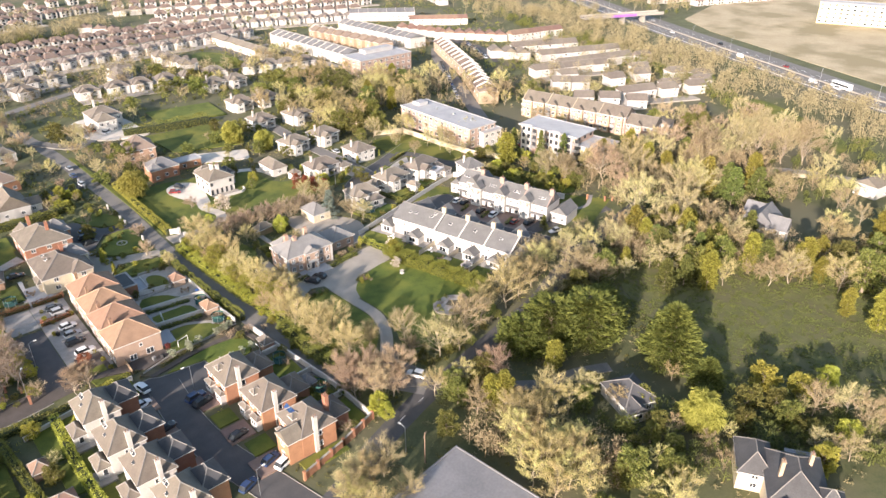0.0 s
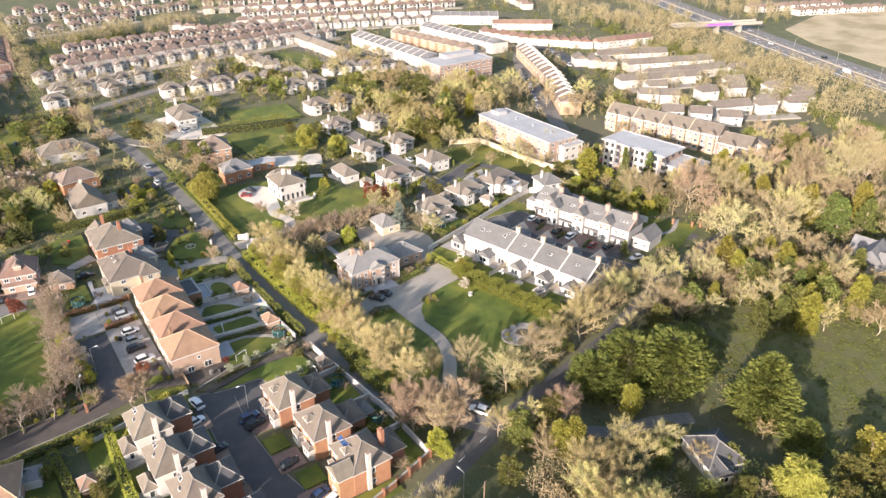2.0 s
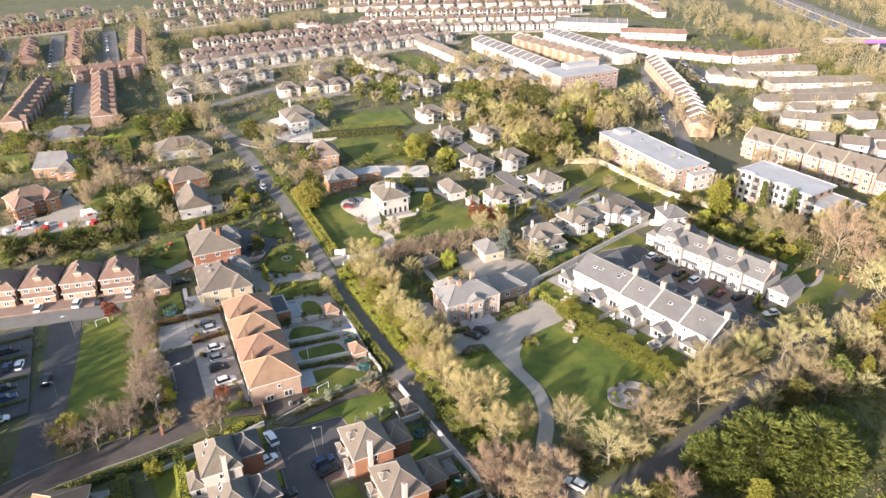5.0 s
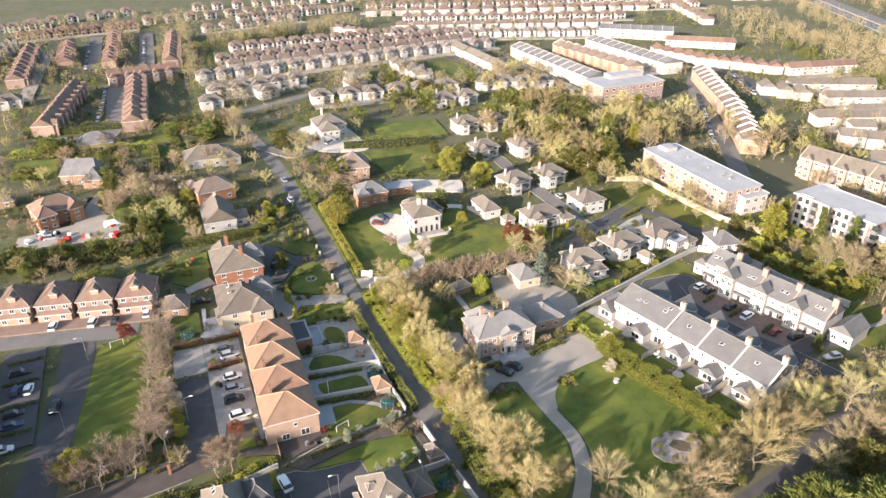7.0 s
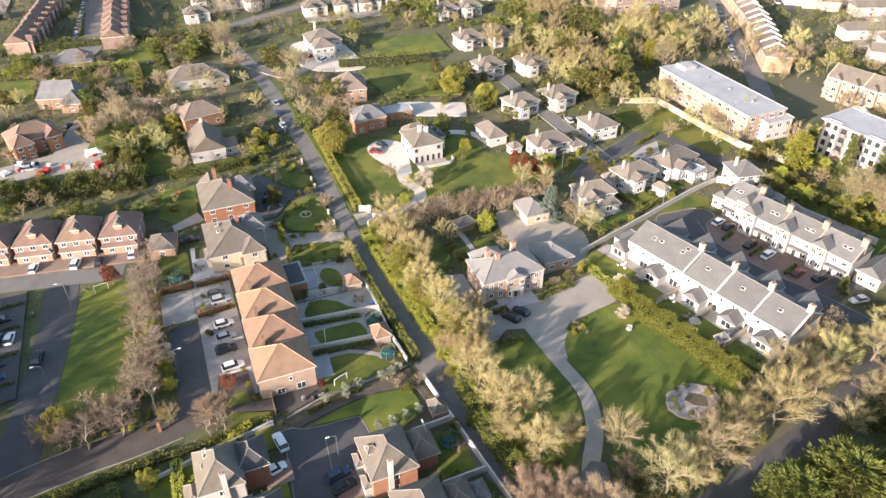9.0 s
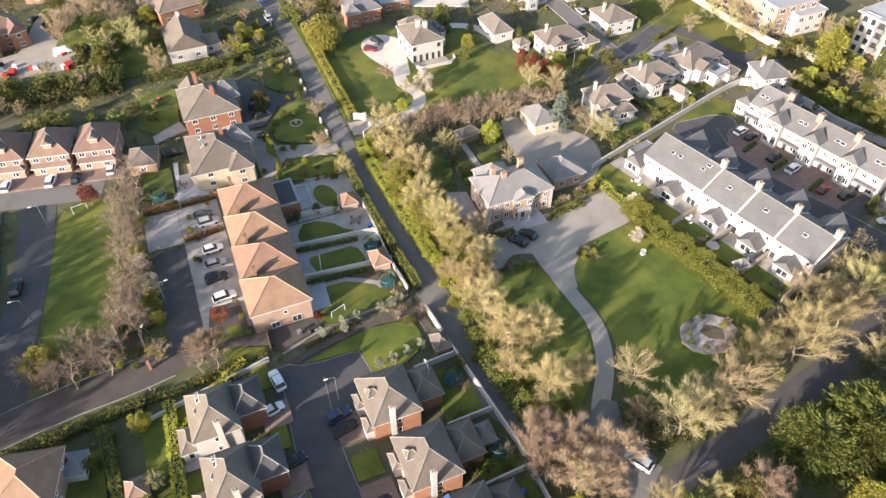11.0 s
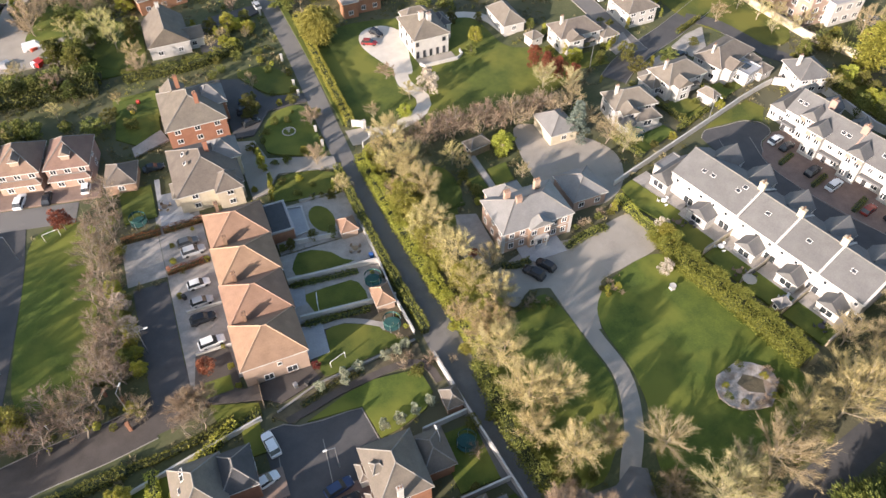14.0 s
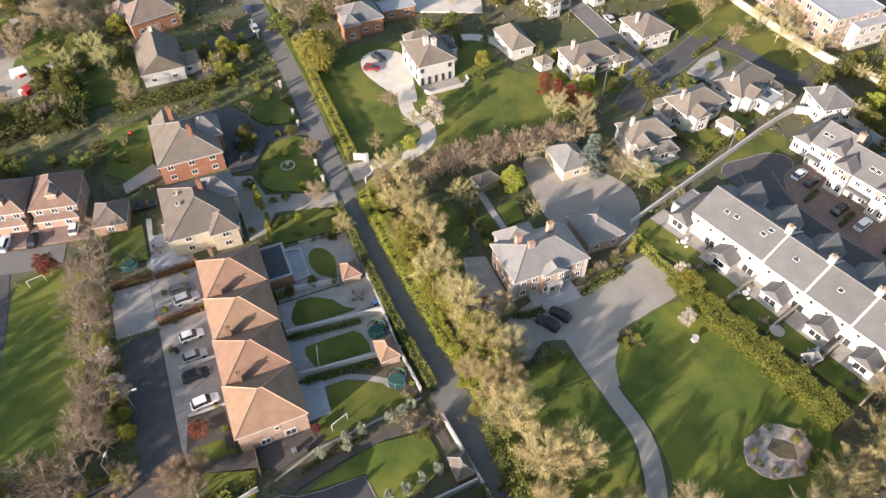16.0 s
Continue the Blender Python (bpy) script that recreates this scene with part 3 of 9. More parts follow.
def bare_tree(seed, h, spread, twig, name, label, twigs=9, tl=0.9, tw=0.06, trunk=0.22, up=0.0, fuzz=0, n=19, low=0.14, subs=(2, 4, 5, 5), bark=None):
    """A leafless tree: trunk and curving limbs in one mesh, a crown of fine twigs in another. spread: half breadth over height."""
    rng = np.random.default_rng(seed)
    s = Solid()
    tips, dirs = [], []
    heart = Vector((0, 0, 0.35 * h))
    p = Vector((0, 0, -0.1))
    stem = [p]
    for k in range(6):
        p = p + Vector((rng.normal(0, 0.025) * h, rng.normal(0, 0.025) * h, h * 0.13))
        stem.append(p)
    for k in range(6):
        s.tube(stem[k], stem[k + 1], trunk * (1 - k * 0.15), trunk * (0.85 - k * 0.14), 6, caps=False)

    def twigged(a, b, count):
        for _ in range(count):
            tips.append(a.lerp(b, rng.uniform(0, 1)))
            dirs.append((b - a).normalized() * 0.9 + Vector(rng.normal(0, 0.45, 3)) + Vector((0, 0, 0.25)))

    for i in range(n):
        zc = -0.22 + 1.2 * (i + rng.uniform(0.1, 0.9)) / n
        rr = math.sqrt(max(0.02, 1 - zc * zc))
        w = i * 2.39996 + rng.normal(0, 0.3)
        reach = rng.uniform(0.72, 0.95)
        end = Vector((spread * h * rr * math.cos(w), spread * h * rr * math.sin(w), 0.42 * h * zc)) * reach + Vector((0, 0, 0.56 * h))
        f = (low + (zc + 0.22) / 1.2 * (0.86 - low) * rng.uniform(0.55, 0.95)) * 6 / 0.78
        k = min(5, int(f))
        a = stem[k].lerp(stem[k + 1], min(1, f - k))
        L = (end - a).length
        mid = a.lerp(end, 0.5) + Vector((rng.normal(0, 0.04) * h, rng.normal(0, 0.04) * h, h * (0.04 + 0.05 * up) - 0.05 * h * max(0, zc)))
        line = [a, a.lerp(mid, 0.55) , mid, mid.lerp(end, 0.55), end]
        r = trunk * 0.40 * (1.1 - 0.4 * max(0, zc))
        for q in range(4):
            a, b = line[q], line[q + 1]
            d = (b - a).normalized()
            s.tube(a, b, max(0.035, r * (1 - q * 0.22)), max(0.028, r * (0.78 - q * 0.22)), 4, caps=False)
            for _ in range(subs[q]):
                v = Vector((rng.normal(), rng.normal(), rng.normal()))
                sd = (d * 0.8 + v.normalized() * 0.6 + (a - heart).normalized() * 0.45 + Vector((0, 0, 0.15))).normalized()
                sl = L * rng.uniform(0.22, 0.42)
                c0 = a.lerp(b, rng.uniform(0.1, 1))
                c1 = c0 + sd * sl * 0.5
                c2 = c1 + (sd + Vector(rng.normal(0, 0.18, 3))).normalized() * sl * 0.5
                s.tube(c0, c1.lerp(c2, 0.6), 0.036, 0.014, 3, caps=False)
                twigged(c0, c1, twigs // 3)
                twigged(c1, c2, twigs // 2 + 1)
            if q == 3:
                twigged(a, b, twigs)
    root = thing(name, label, "tree", Matrix())
    part("trunk", s.mesh("trunk", bark or BARK, True), root)
    c, d = np.array(tips), np.array(dirs)
    v = spray(rng, c, d, tl, tw)
    if fuzz:
        k = rng.integers(0, len(c), fuzz)
        v = np.concatenate([v, spray(rng, c[k] + rng.normal(0, 0.32, (fuzz, 3)), d[k] * 0.8 + rng.normal(0, 0.4, (fuzz, 3)), tl * 0.8, tw)])
    part("crown", tri_mesh("crown", v, twig), root)
    root["height"] = float(c[:, 2].max())
    return root


def cypress_tree(seed, h, radius, leaf, name, label, cone=0.0, n=180, per=120):
    """An old cypress: long flat boughs in uneven tiers down to the ground, each a fan of outward sprays."""
    rng = np.random.default_rng(seed)
    s = Solid()
    s.tube((0, 0, -0.1), (0.3, 0.1, h * 0.85), 0.55, 0.12, 7, caps=False)
    vs = []
    for i in range(n):
        z = 0.05 + 0.93 * ((i + rng.uniform(0, 1)) / n)
        prof = (1 - z ** 2.2) ** 0.55 * (1 - cone) + cone * (1.04 - z)
        w = i * 2.39996 + rng.normal(0, 0.25)
        L = radius * max(0.12, prof) * rng.uniform(0.68, 1.12)
        up = 0.10 + 0.35 * z
        d = np.array([math.cos(w), math.sin(w), up])
        side = np.array([-math.sin(w), math.cos(w), 0])
        a = np.array([0.1, 0, z * h * 0.92])
        s.tube(a, a + d * L * 0.8, 0.09, 0.02, 3, caps=False)
        t = rng.uniform(0.16, 1.0, (per, 1)) ** 0.7
        off = rng.uniform(-1, 1, (per, 1)) * (0.16 + 0.32 * t * (1.15 - t) * 2) * L * 0.75
        q = a + d * L * t + side * off + np.array([0, 0, 1]) * rng.normal(0, 0.16, (per, 1)) - np.array([0, 0, 1]) * (off / max(L, 1)) ** 2 * 1.2
        vs.append(spray(rng, q, d * 0.9 + side * np.sign(off) * 0.45 + rng.normal(0, 0.25, (per, 3)) + np.array([0, 0, 0.1]), 0.85, 0.32))
    root = thing(name, label, "tree", Matrix())
    part("trunk", s.mesh("trunk", BARK, True), root)
    part("crown", tri_mesh("crown", np.concatenate(vs), leaf), root)
    root["height"] = float(h)
    return root


def clump_tree(seed, h, radius, leaf, name, label, n=26, per=110, size=0.5, shape="round", base=0.15, flat=0.75, category="tree", droop=0.0, trunk=0.25):
    """A leafy tree: limbs reaching into uneven clumps of small leaves."""
    rng = np.random.default_rng(seed)
    s = Solid()
    s.tube((0, 0, -0.1), (0.1, 0.05, h * 0.75), trunk, trunk * 0.3, 6, caps=False)
    pts = []
    vs = []
    for i in range(n):
        u = (i + 0.5) / n
        z = base + (0.97 - base) * (u ** 0.9)
        if shape == "round":
            r = math.sqrt(max(0.02, 1 - (2 * (z - base) / (1 - base) - 0.9) ** 2 / 1.25))
        elif shape == "cone":
            r = max(0.06, 1.05 * (1 - z) ** 0.8 + 0.04)
        elif shape == "column":
            r = 0.8 * min(1, (1 - z) * 3.0 + 0.15) * min(1, z * 5 + 0.4)
        else:
            r = max(0.15, 1.0 - abs(z - 0.45) * 1.1)
        w = i * 2.39996 + rng.normal(0, 0.3)
        rr = radius * r * rng.uniform(0.3, 0.9)
        c = np.array([rr * math.cos(w), rr * math.sin(w), z * h])
        cr = radius * (0.45 if shape == "column" else 0.24 if shape == "wide" else 0.30) * (0.5 + 0.6 * r) * rng.uniform(0.75, 1.25)
        if shape != "column":
            s.tube((0, 0, max(0.3, z * h * 0.8)), c, 0.07, 0.02, 3, caps=False)
        d = rng.normal(size=(per, 3))
        d /= np.linalg.norm(d, axis=1, keepdims=True)
        d[:, 2] = np.where(d[:, 2] < -0.3, -d[:, 2] * 0.5, d[:, 2])
        rad = cr * rng.uniform(0.65, 1.05, (per, 1))
        q = c + d * rad * np.array([1, 1, flat])
        out = d * 0.7 + rng.normal(0, 0.5, (per, 3)) + np.array([math.cos(w) * 0.5, math.sin(w) * 0.5, -droop])
        vs.append(spray(rng, q, out, size * (1 + droop), size * 0.62))
    root = thing(name, label, category, Matrix())
    if category == "tree":
        part("trunk", s.mesh("trunk", BARK, True), root)
    part("crown", tri_mesh("crown", np.concatenate(vs), leaf), root)
    root["height"] = float(h)
    return root


def hedge(points, width, height, leaf, label, seed=1, per=85, size=0.36, name="hedge", ragged=0.12, smooth=True):
    """Hedge along a line: dense core in painted shade, under a coat of leaves."""
    rng = np.random.default_rng(seed)
    line = curve(points, 1.5) if smooth and len(points) > 2 else curve(points[:2], 1.5)
    o0 = line[0].copy()
    nor = sides(line)
    root = thing(name, label, "hedge", Matrix.Translation((o0.x, o0.y, 0)))
    core = [q - o0 for q in line]
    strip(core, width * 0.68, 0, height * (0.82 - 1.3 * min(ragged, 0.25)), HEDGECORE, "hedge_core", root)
    seg = []
    for a, b, n in zip(core, core[1:], nor):
        L = (b - a).length
        k = int(L * per * (width * 0.5 + height) / 2.2) + 1
        t = rng.uniform(0, 1, (k, 1))
        u = rng.uniform(-1, 1, (k, 1))
        per_len = width + 2 * height
        f = (u + 1) / 2 * per_len
        hh = height * (1 + ragged * math.sin(a.x * 0.9 + a.y * 1.3) + rng.normal(0, ragged * 0.4))
        off = np.where(f < height, -width / 2, np.where(f > height + width, width / 2, f - height - width / 2))
        zz = np.where(f < height, f, np.where(f > height + width, per_len - f, height)) / height * hh
        off = off * (1 + rng.normal(0, ragged, (k, 1)))
        base = np.array([[a.x, a.y, 0]]) + t * np.array([[b.x - a.x, b.y - a.y, 0]])
        q = base + off * np.array([[n.x, n.y, 0]]) + zz * np.array([[0, 0, 1]])
        d = np.sign(off) * np.array([[n.x, n.y, 0]]) * 0.5 + np.array([[0, 0, 0.6]]) + rng.normal(0, 0.6, (k, 3))
        seg.append(spray(rng, q, d, size, size * 0.75))
    part("leaves", tri_mesh("leaves", np.concatenate(seg), leaf), root)
    return root


# models of each kind of tree, stood out of sight under no roof: each is moved to its first place when used
KINDS = {}


def kind(key, maker):
    KINDS[key] = [maker, []]


def plant(key, x, y, h=None, rot=None, wide=1.0, label=""):
    """Stands a tree of a kind at a place, at a height; the first of each model is the model itself."""
    if key in ("bare", "gold", "pink") and (x > 150 or y > 205 or y < 70):
        key += "far"
    maker, models = KINDS[key]
    if len(models) < 3:
        ob = maker(len(models) + 11 * len(key))
        models.append(ob)
        fresh = True
    else:
        ob = models[PLANTED.setdefault(key, 0) % 3]
        fresh = False
    PLANTED[key] = PLANTED.get(key, 0) + 1
    k = (h / ob["height"]) if h else 1.0
    r = rot if rot is not None else RNG.uniform(0, 360)
    m = pose(x, y, 0, 0, 0, r)
    if fresh:
        ob.matrix_basis = m @ Matrix.Diagonal((k * wide, k * wide, k, 1))
        got = ob
    else:
        got = copy_thing(ob, m)
        got.scale = (k * wide, k * wide, k)
    if label:
        got["label"] = label
    return got


PLANTED = {}
RNG = random.Random(7)
kind("bare", lambda i: bare_tree(100 + i, 11, 0.40, TWIG, "bare_tree", "leafless broadleaved tree with brown twigs in low sun", 14, 0.85, 0.042, fuzz=2600))
kind("barefar", lambda i: bare_tree(150 + i, 11, 0.40, TWIG, "bare_tree", "leafless broadleaved tree with brown twigs in low sun", 8, 0.9, 0.09, fuzz=1400, n=14, subs=(1, 2, 3, 3), trunk=0.17))
kind("gold", lambda i: bare_tree(200 + i, 12, 0.39, GOLDTWIG, "budding_tree", "tall tree with golden budding twigs and no leaves yet", 14, 0.85, 0.045, fuzz=2800))
kind("goldfar", lambda i: bare_tree(250 + i, 12, 0.39, GOLDTWIG, "budding_tree", "tall tree with golden budding twigs and no leaves yet", 8, 0.9, 0.09, fuzz=1600, n=14, subs=(1, 2, 3, 3), trunk=0.17))
kind("tan", lambda i: bare_tree(270 + i, 9, 0.40, TANTWIG, "bare_tree", "leafless tree with pale tan twigs in low sun beside the lane", 15, 0.8, 0.046, fuzz=3000))
kind("pink", lambda i: bare_tree(300 + i, 9, 0.42, PINKTWIG, "reddish_tree", "leafless tree with reddish brown twigs beside the lane", 14, 0.85, 0.042, fuzz=2600))
kind("pinkfar", lambda i: bare_tree(350 + i, 9, 0.42, PINKTWIG, "reddish_tree", "leafless tree with reddish brown twigs beside the lane", 8, 0.9, 0.085, fuzz=1400, n=14, subs=(1, 2, 3, 3), trunk=0.17))
kind("birch", lambda i: bare_tree(400 + i, 10, 0.27, BIRCHTWIG, "birch_tree", "slender leafless birch with a pale trunk", 8, 0.8, 0.03, 0.15, up=0.4, n=13, low=0.25, subs=(1, 3, 4, 4), bark=BIRCHBARK))
kind("poplar", lambda i: bare_tree(500 + i, 16, 0.24, FARTWIG, "poplar_tree", "tall narrow poplar with golden budding twigs", 10, 1.2, 0.10, 0.25, up=0.9, fuzz=1200, n=22, low=0.12))
kind("cypress", lambda i: cypress_tree(600 + i, 14, 9.0, CYPRESS, "cypress_tree", "broad green cypress with layered flat boughs"))
kind("tallcypress", lambda i: cypress_tree(650 + i, 16, 7.5, CYPRESS, "cypress_tree", "tall pointed green cypress with layered boughs", 0.6))
kind("yellowbush", lambda i: clump_tree(1050 + i, 4.5, 2.4, YELLOWLEAF, "yellow_green_shrub", "tall yellow green shrub beside the lane", 26, 170, 0.27, "round", 0.05, 0.85))
kind("goldconifer", lambda i: clump_tree(750 + i, 9, 2.0, GOLDLEAF, "golden_conifer", "upright golden green conifer with a pointed crown", 34, 120, 0.42, "column", 0.04, 1.1))
kind("conifer", lambda i: clump_tree(700 + i, 13, 4.2, DARKLEAF, "conifer_tree", "dense dark green conifer with a pointed crown", 36, 130, 0.55, "cone", 0.06, 0.6))
kind("pine", lambda i: clump_tree(800 + i, 12, 3.6, DARKLEAF, "pine_tree", "dark green pine with an uneven rounded crown", 26, 120, 0.5, "round", 0.25, 0.6))
kind("leafy", lambda i: clump_tree(900 + i, 6, 2.6, LEAF, "evergreen_tree", "green bushy evergreen tree with a rounded crown", 24, 110, 0.4, "round", 0.08, 0.8))
kind("lime", lambda i: clump_tree(1000 + i, 5, 2.4, LIME, "lime_green_tree", "bright lime green leafy tree in sunlight", 24, 120, 0.38, "round", 0.06, 0.8))
kind("willow", lambda i: clump_tree(1100 + i, 9, 4.2, YELLOWLEAF, "willow_tree", "yellow green weeping willow with trailing shoots", 48, 170, 0.5, "round", 0.12, 1.0, droop=0.9))
kind("column", lambda i: clump_tree(1200 + i, 6, 1.1, LIME, "column_conifer", "narrow upright yellow green conifer", 16, 110, 0.32, "column", 0.04, 1.2))
kind("shrub", lambda i: clump_tree(1300 + i, 1.8, 1.3, LEAF, "shrub", "rounded green garden shrub", 12, 70, 0.24, "round", 0.1, 0.8, "shrub", trunk=0.06))
kind("scrub", lambda i: bare_tree(1400 + i, 3.0, 0.62, PINKTWIG, "brown_shrub", "brown leafless thicket shrub", 6, 0.55, 0.04, 0.06, fuzz=500, n=13, low=0.03, subs=(1, 2, 2, 3)))
kind("redbush", lambda i: clump_tree(1500 + i, 4, 2.0, REDLEAF, "red_leaved_tree", "small round tree with dark red leaves", 18, 110, 0.3, "round", 0.25, 0.9, trunk=0.1))
kind("blossom", lambda i: clump_tree(1600 + i, 5, 2.2, BLOSSOM, "blossom_tree", "small tree covered in pale blossom", 20, 100, 0.3, "round", 0.2, 0.9, trunk=0.12))
kind("olive", lambda i: clump_tree(1700 + i, 2.8, 1.0, OLIVE, "olive_tree", "small round silvery olive tree on a thin stem", 12, 90, 0.22, "round", 0.4, 0.9, trunk=0.06))
kind("spruce", lambda i: clump_tree(1800 + i, 9, 2.8, SPRUCE, "blue_spruce", "blue grey spruce with a pointed crown", 34, 110, 0.4, "cone", 0.04, 0.55))
kind("russet", lambda i: clump_tree(1900 + i, 6, 1.9, RUSSET, "russet_tree", "russet brown leaved beech tree", 20, 110, 0.32, "column", 0.12, 1.0, trunk=0.12))


def scatter(key, x0, x1, y0, y1, n, h0, h1, rot=0, seed=0, gap=2.0):
    """Trees of one kind spread unevenly over a stretch."""
    rng = random.Random(seed + n)
    keys = key if isinstance(key, (list, tuple)) else [key]
    got = []
    cx, cy = (x0 + x1) / 2, (y0 + y1) / 2
    c, s = math.cos(radians(rot)), math.sin(radians(rot))
    tries = 0
    while len(got) < n and tries < n * 30:
        tries += 1
        dx, dy = rng.uniform(x0, x1) - cx, rng.uniform(y0, y1) - cy
        q = (cx + c * dx - s * dy, cy + s * dx + c * dy)
        if all((q[0] - a) ** 2 + (q[1] - b) ** 2 > gap * gap for a, b in got):
            got.append(q)
            plant(rng.choice(keys), q[0], q[1], rng.uniform(h0, h1))


# ---- ground, roads and lawns ----
S = 2900
ground_mesh = mesh_of("ground", [(-S, -S, 0), (S, -S, 0), (S, S, 0), (-S, S, 0)], [(0, 1, 2, 3)], [GROUND])
thing("ground", "rough grass, gardens and leaf litter between the houses", "ground", Matrix(), kind="structure", data=ground_mesh)

ribbon([(20, 74), (45, 82), (61, 88.6), (76, 93.4), (88, 95.8), (100, 98.2), (116, 101.4), (128, 104), (140, 108.4), (158, 113.5), (178, 118), (200, 122)], 5.2, 0.05, TARMAC, "road_main", "grey asphalt road under bare trees", "road")
ribbon([(81.5, 96.5), (77.5, 102.5), (71.5, 110), (66.4, 120), (65.3, 136), (64.2, 165), (63.3, 195)], (7.4, 4.5), 0.055, ROAD, "road_lane", "narrow worn asphalt lane between hedges", "road")
ribbon([(63.2, 194), (63.6, 215), (64.2, 245), (63.2, 280), (61.5, 312), (58, 345), (52, 385)], (4.4, 6.0), 0.06, ROAD, "road_lane_north", "asphalt lane running on past garden gates", "road")
ribbon([(42, 84), (39.5, 95), (36.5, 108), (35.5, 122), (36.5, 136)], 7.0, 0.055, TARMAC, "road_close", "dark asphalt road of a housing close", "road", True)
HEAD = [(31.1, 139.7), (32.3, 140.5), (35.0, 140.6), (37.2, 139.4), (40.8, 138.9), (45.1, 138.8), (47.4, 138.5), (48.3, 131.9)]
head = patch(HEAD + [(46, 126.5), (40, 122), (33, 123), (31.4, 130)], 0.06, TARMAC, "road_close_head", "dark asphalt turning head of the close", "road", smooth=False)
strip([Vector(q) for q in HEAD], 0.16, 0.0, 0.17, KERB, "kerb", head)
ribbon([(-30, 138), (-14, 145), (-2, 147.5), (8, 148.4), (15.5, 149.6)], 7.0, 0.05, BROWNROAD, "road_estate", "brown asphalt road of the estate", "road", True)
ribbon([(-12, 148.5), (-11.0, 158), (-8.8, 172), (-6.5, 189), (-5.5, 205)], 7.4, 0.055, TARMAC, "road_estate_side", "grey asphalt side road beside a green", "road")
ribbon([(-40, 212), (-20, 209.5), (-5, 206.5), (8, 204)], 6.0, 0.06, ROAD, "road_terrace", "grey asphalt road before the brick houses", "road")
patch([(14, 146.4), (22, 147.5), (22.6, 153), (30, 154), (30, 158), (22.4, 158), (18, 156), (14.5, 153.2)], 0, BROWNROAD, "road_estate_end", "brown asphalt road bending into the parking strip", "road", smooth=False)
rect(16, 22.2, 151, 178, 0.06, TARMAC, "parking_strip", "dark asphalt parking strip with a pale kerb", "car park")
rect(22.4, 31, 152, 196.5, 0.05, PAVING, "forecourt", "pale paved forecourt with parked cars", "forecourt")
rect(15.2, 22.3, 179.2, 190.5, 0.055, PAVING, "forecourt_upper", "pale paved parking bay", "forecourt")
patch([(-5.2, 163), (-1, 158.2), (5, 157), (8.2, 163), (9.2, 174), (10.2, 184), (10.4, 199), (0, 200), (-3, 186)], 0.07, GRASS, "green", "open mown green with long tree shadows", "lawn")
# estate to the east
ribbon([(146.6, 170), (144.2, 160), (145.7, 150), (149.0, 140), (153.4, 129), (157.4, 115)], 7.0, 0.055, TARMAC, "road_east_close", "dark asphalt road between white terraces", "road", True)
EASTHEAD = [(139.9, 173.0), (142.2, 174.9), (147.2, 174.6), (152.8, 174.2), (156.0, 171.8), (155.6, 168.6), (151.4, 166.6), (149.4, 163.6)]
EASTHEAD = curve(EASTHEAD, 1.0)
head = patch([(v.x, v.y) for v in EASTHEAD] + [(148, 157), (142.4, 158), (140.2, 166)], 0.06, TARMAC, "road_east_head", "dark asphalt turning circle", "road", smooth=False)
strip(EASTHEAD, 0.16, 0.0, 0.17, KERB, "kerb", head)
patch([(142.6, 175.4), (152.9, 174.8), (156.6, 172.4), (160.4, 176.6), (158.4, 180.6), (145, 176.6)], 0.05, GRASS, "circle_verge", "sunlit grass verge between circle and wall", "lawn", smooth=False)
ribbon([(152, 134), (166, 133), (190, 128)], 5.5, 0.058, TARMAC, "road_east_link", "asphalt road beside a small green", "road")
patch([(151.6, 166.4), (148.3, 162.6), (147.9, 157), (148.7, 152), (150.2, 146.4), (152.5, 139.8), (155, 134.6), (168, 137), (160.5, 168), (156, 168.4)], 0.065, BLOCKPAVE, "parking_court", "red block paved parking court", "car park", smooth=False)
patch([(168, 136), (187, 144.5), (196, 131), (176, 123.5)], 0.06, GRASS, "small_green", "small mown green with a curved path", "lawn", smooth=False)
ribbon([(169, 131), (178, 134), (186, 133.5), (194, 138)], 1.4, 0.075, PAVING, "garden_path", "pale curved path over the small green", "path")
# Georgian house grounds
patch([(77.5, 154), (79.5, 147), (84, 149.5), (90, 146.5), (92.5, 138.5), (96, 141), (97, 146), (104, 147.5), (113, 150), (112.5, 159), (100, 157.5), (88, 158.5)], 0.05, GRAVEL, "drive_court", "wide grey gravel forecourt", "driveway")
ribbon([(91.6, 147.5), (90.6, 142.5), (89.8, 137)], (8.0, 3.6), 0, GRAVEL, "drive_mouth", "grey gravel drive opening into the forecourt", "driveway")
ribbon([(90.8, 143), (89.6, 137), (90, 128), (88, 121.5), (85.4, 116.9), (82.6, 113.4), (80.0, 109.6), (78.6, 106.5)], (2.9, 3.2), 0.055, GRAVEL, "drive", "grey gravel drive curving through lawns", "driveway")
patch([(82.2, 113.0), (84.4, 111.6), (82.8, 106.2), (84.6, 100.0), (80, 97), (72, 104), (69.6, 112.6), (74.4, 111.4), (78.6, 111.2)], 0.05, ROAD, "road_lane_mouth", "worn asphalt mouth of the lane and drive", "road", smooth=False)
patch([(99, 171), (101, 190), (106, 193), (117, 182), (119, 174), (114, 166), (106, 164)], 0.05, GRAVEL, "back_court", "grey gravel yard behind the house", "driveway")
patch([(94, 142), (101, 146.5), (112, 147), (116, 133), (118, 119), (116, 109), (104, 105.6), (93, 106), (86.4, 109.5), (88.2, 115.6), (90.6, 121), (92, 128), (91.8, 136)], 0.06, GRASS, "lawn_east", "wide sunlit mown lawn with soft stripes", "lawn")
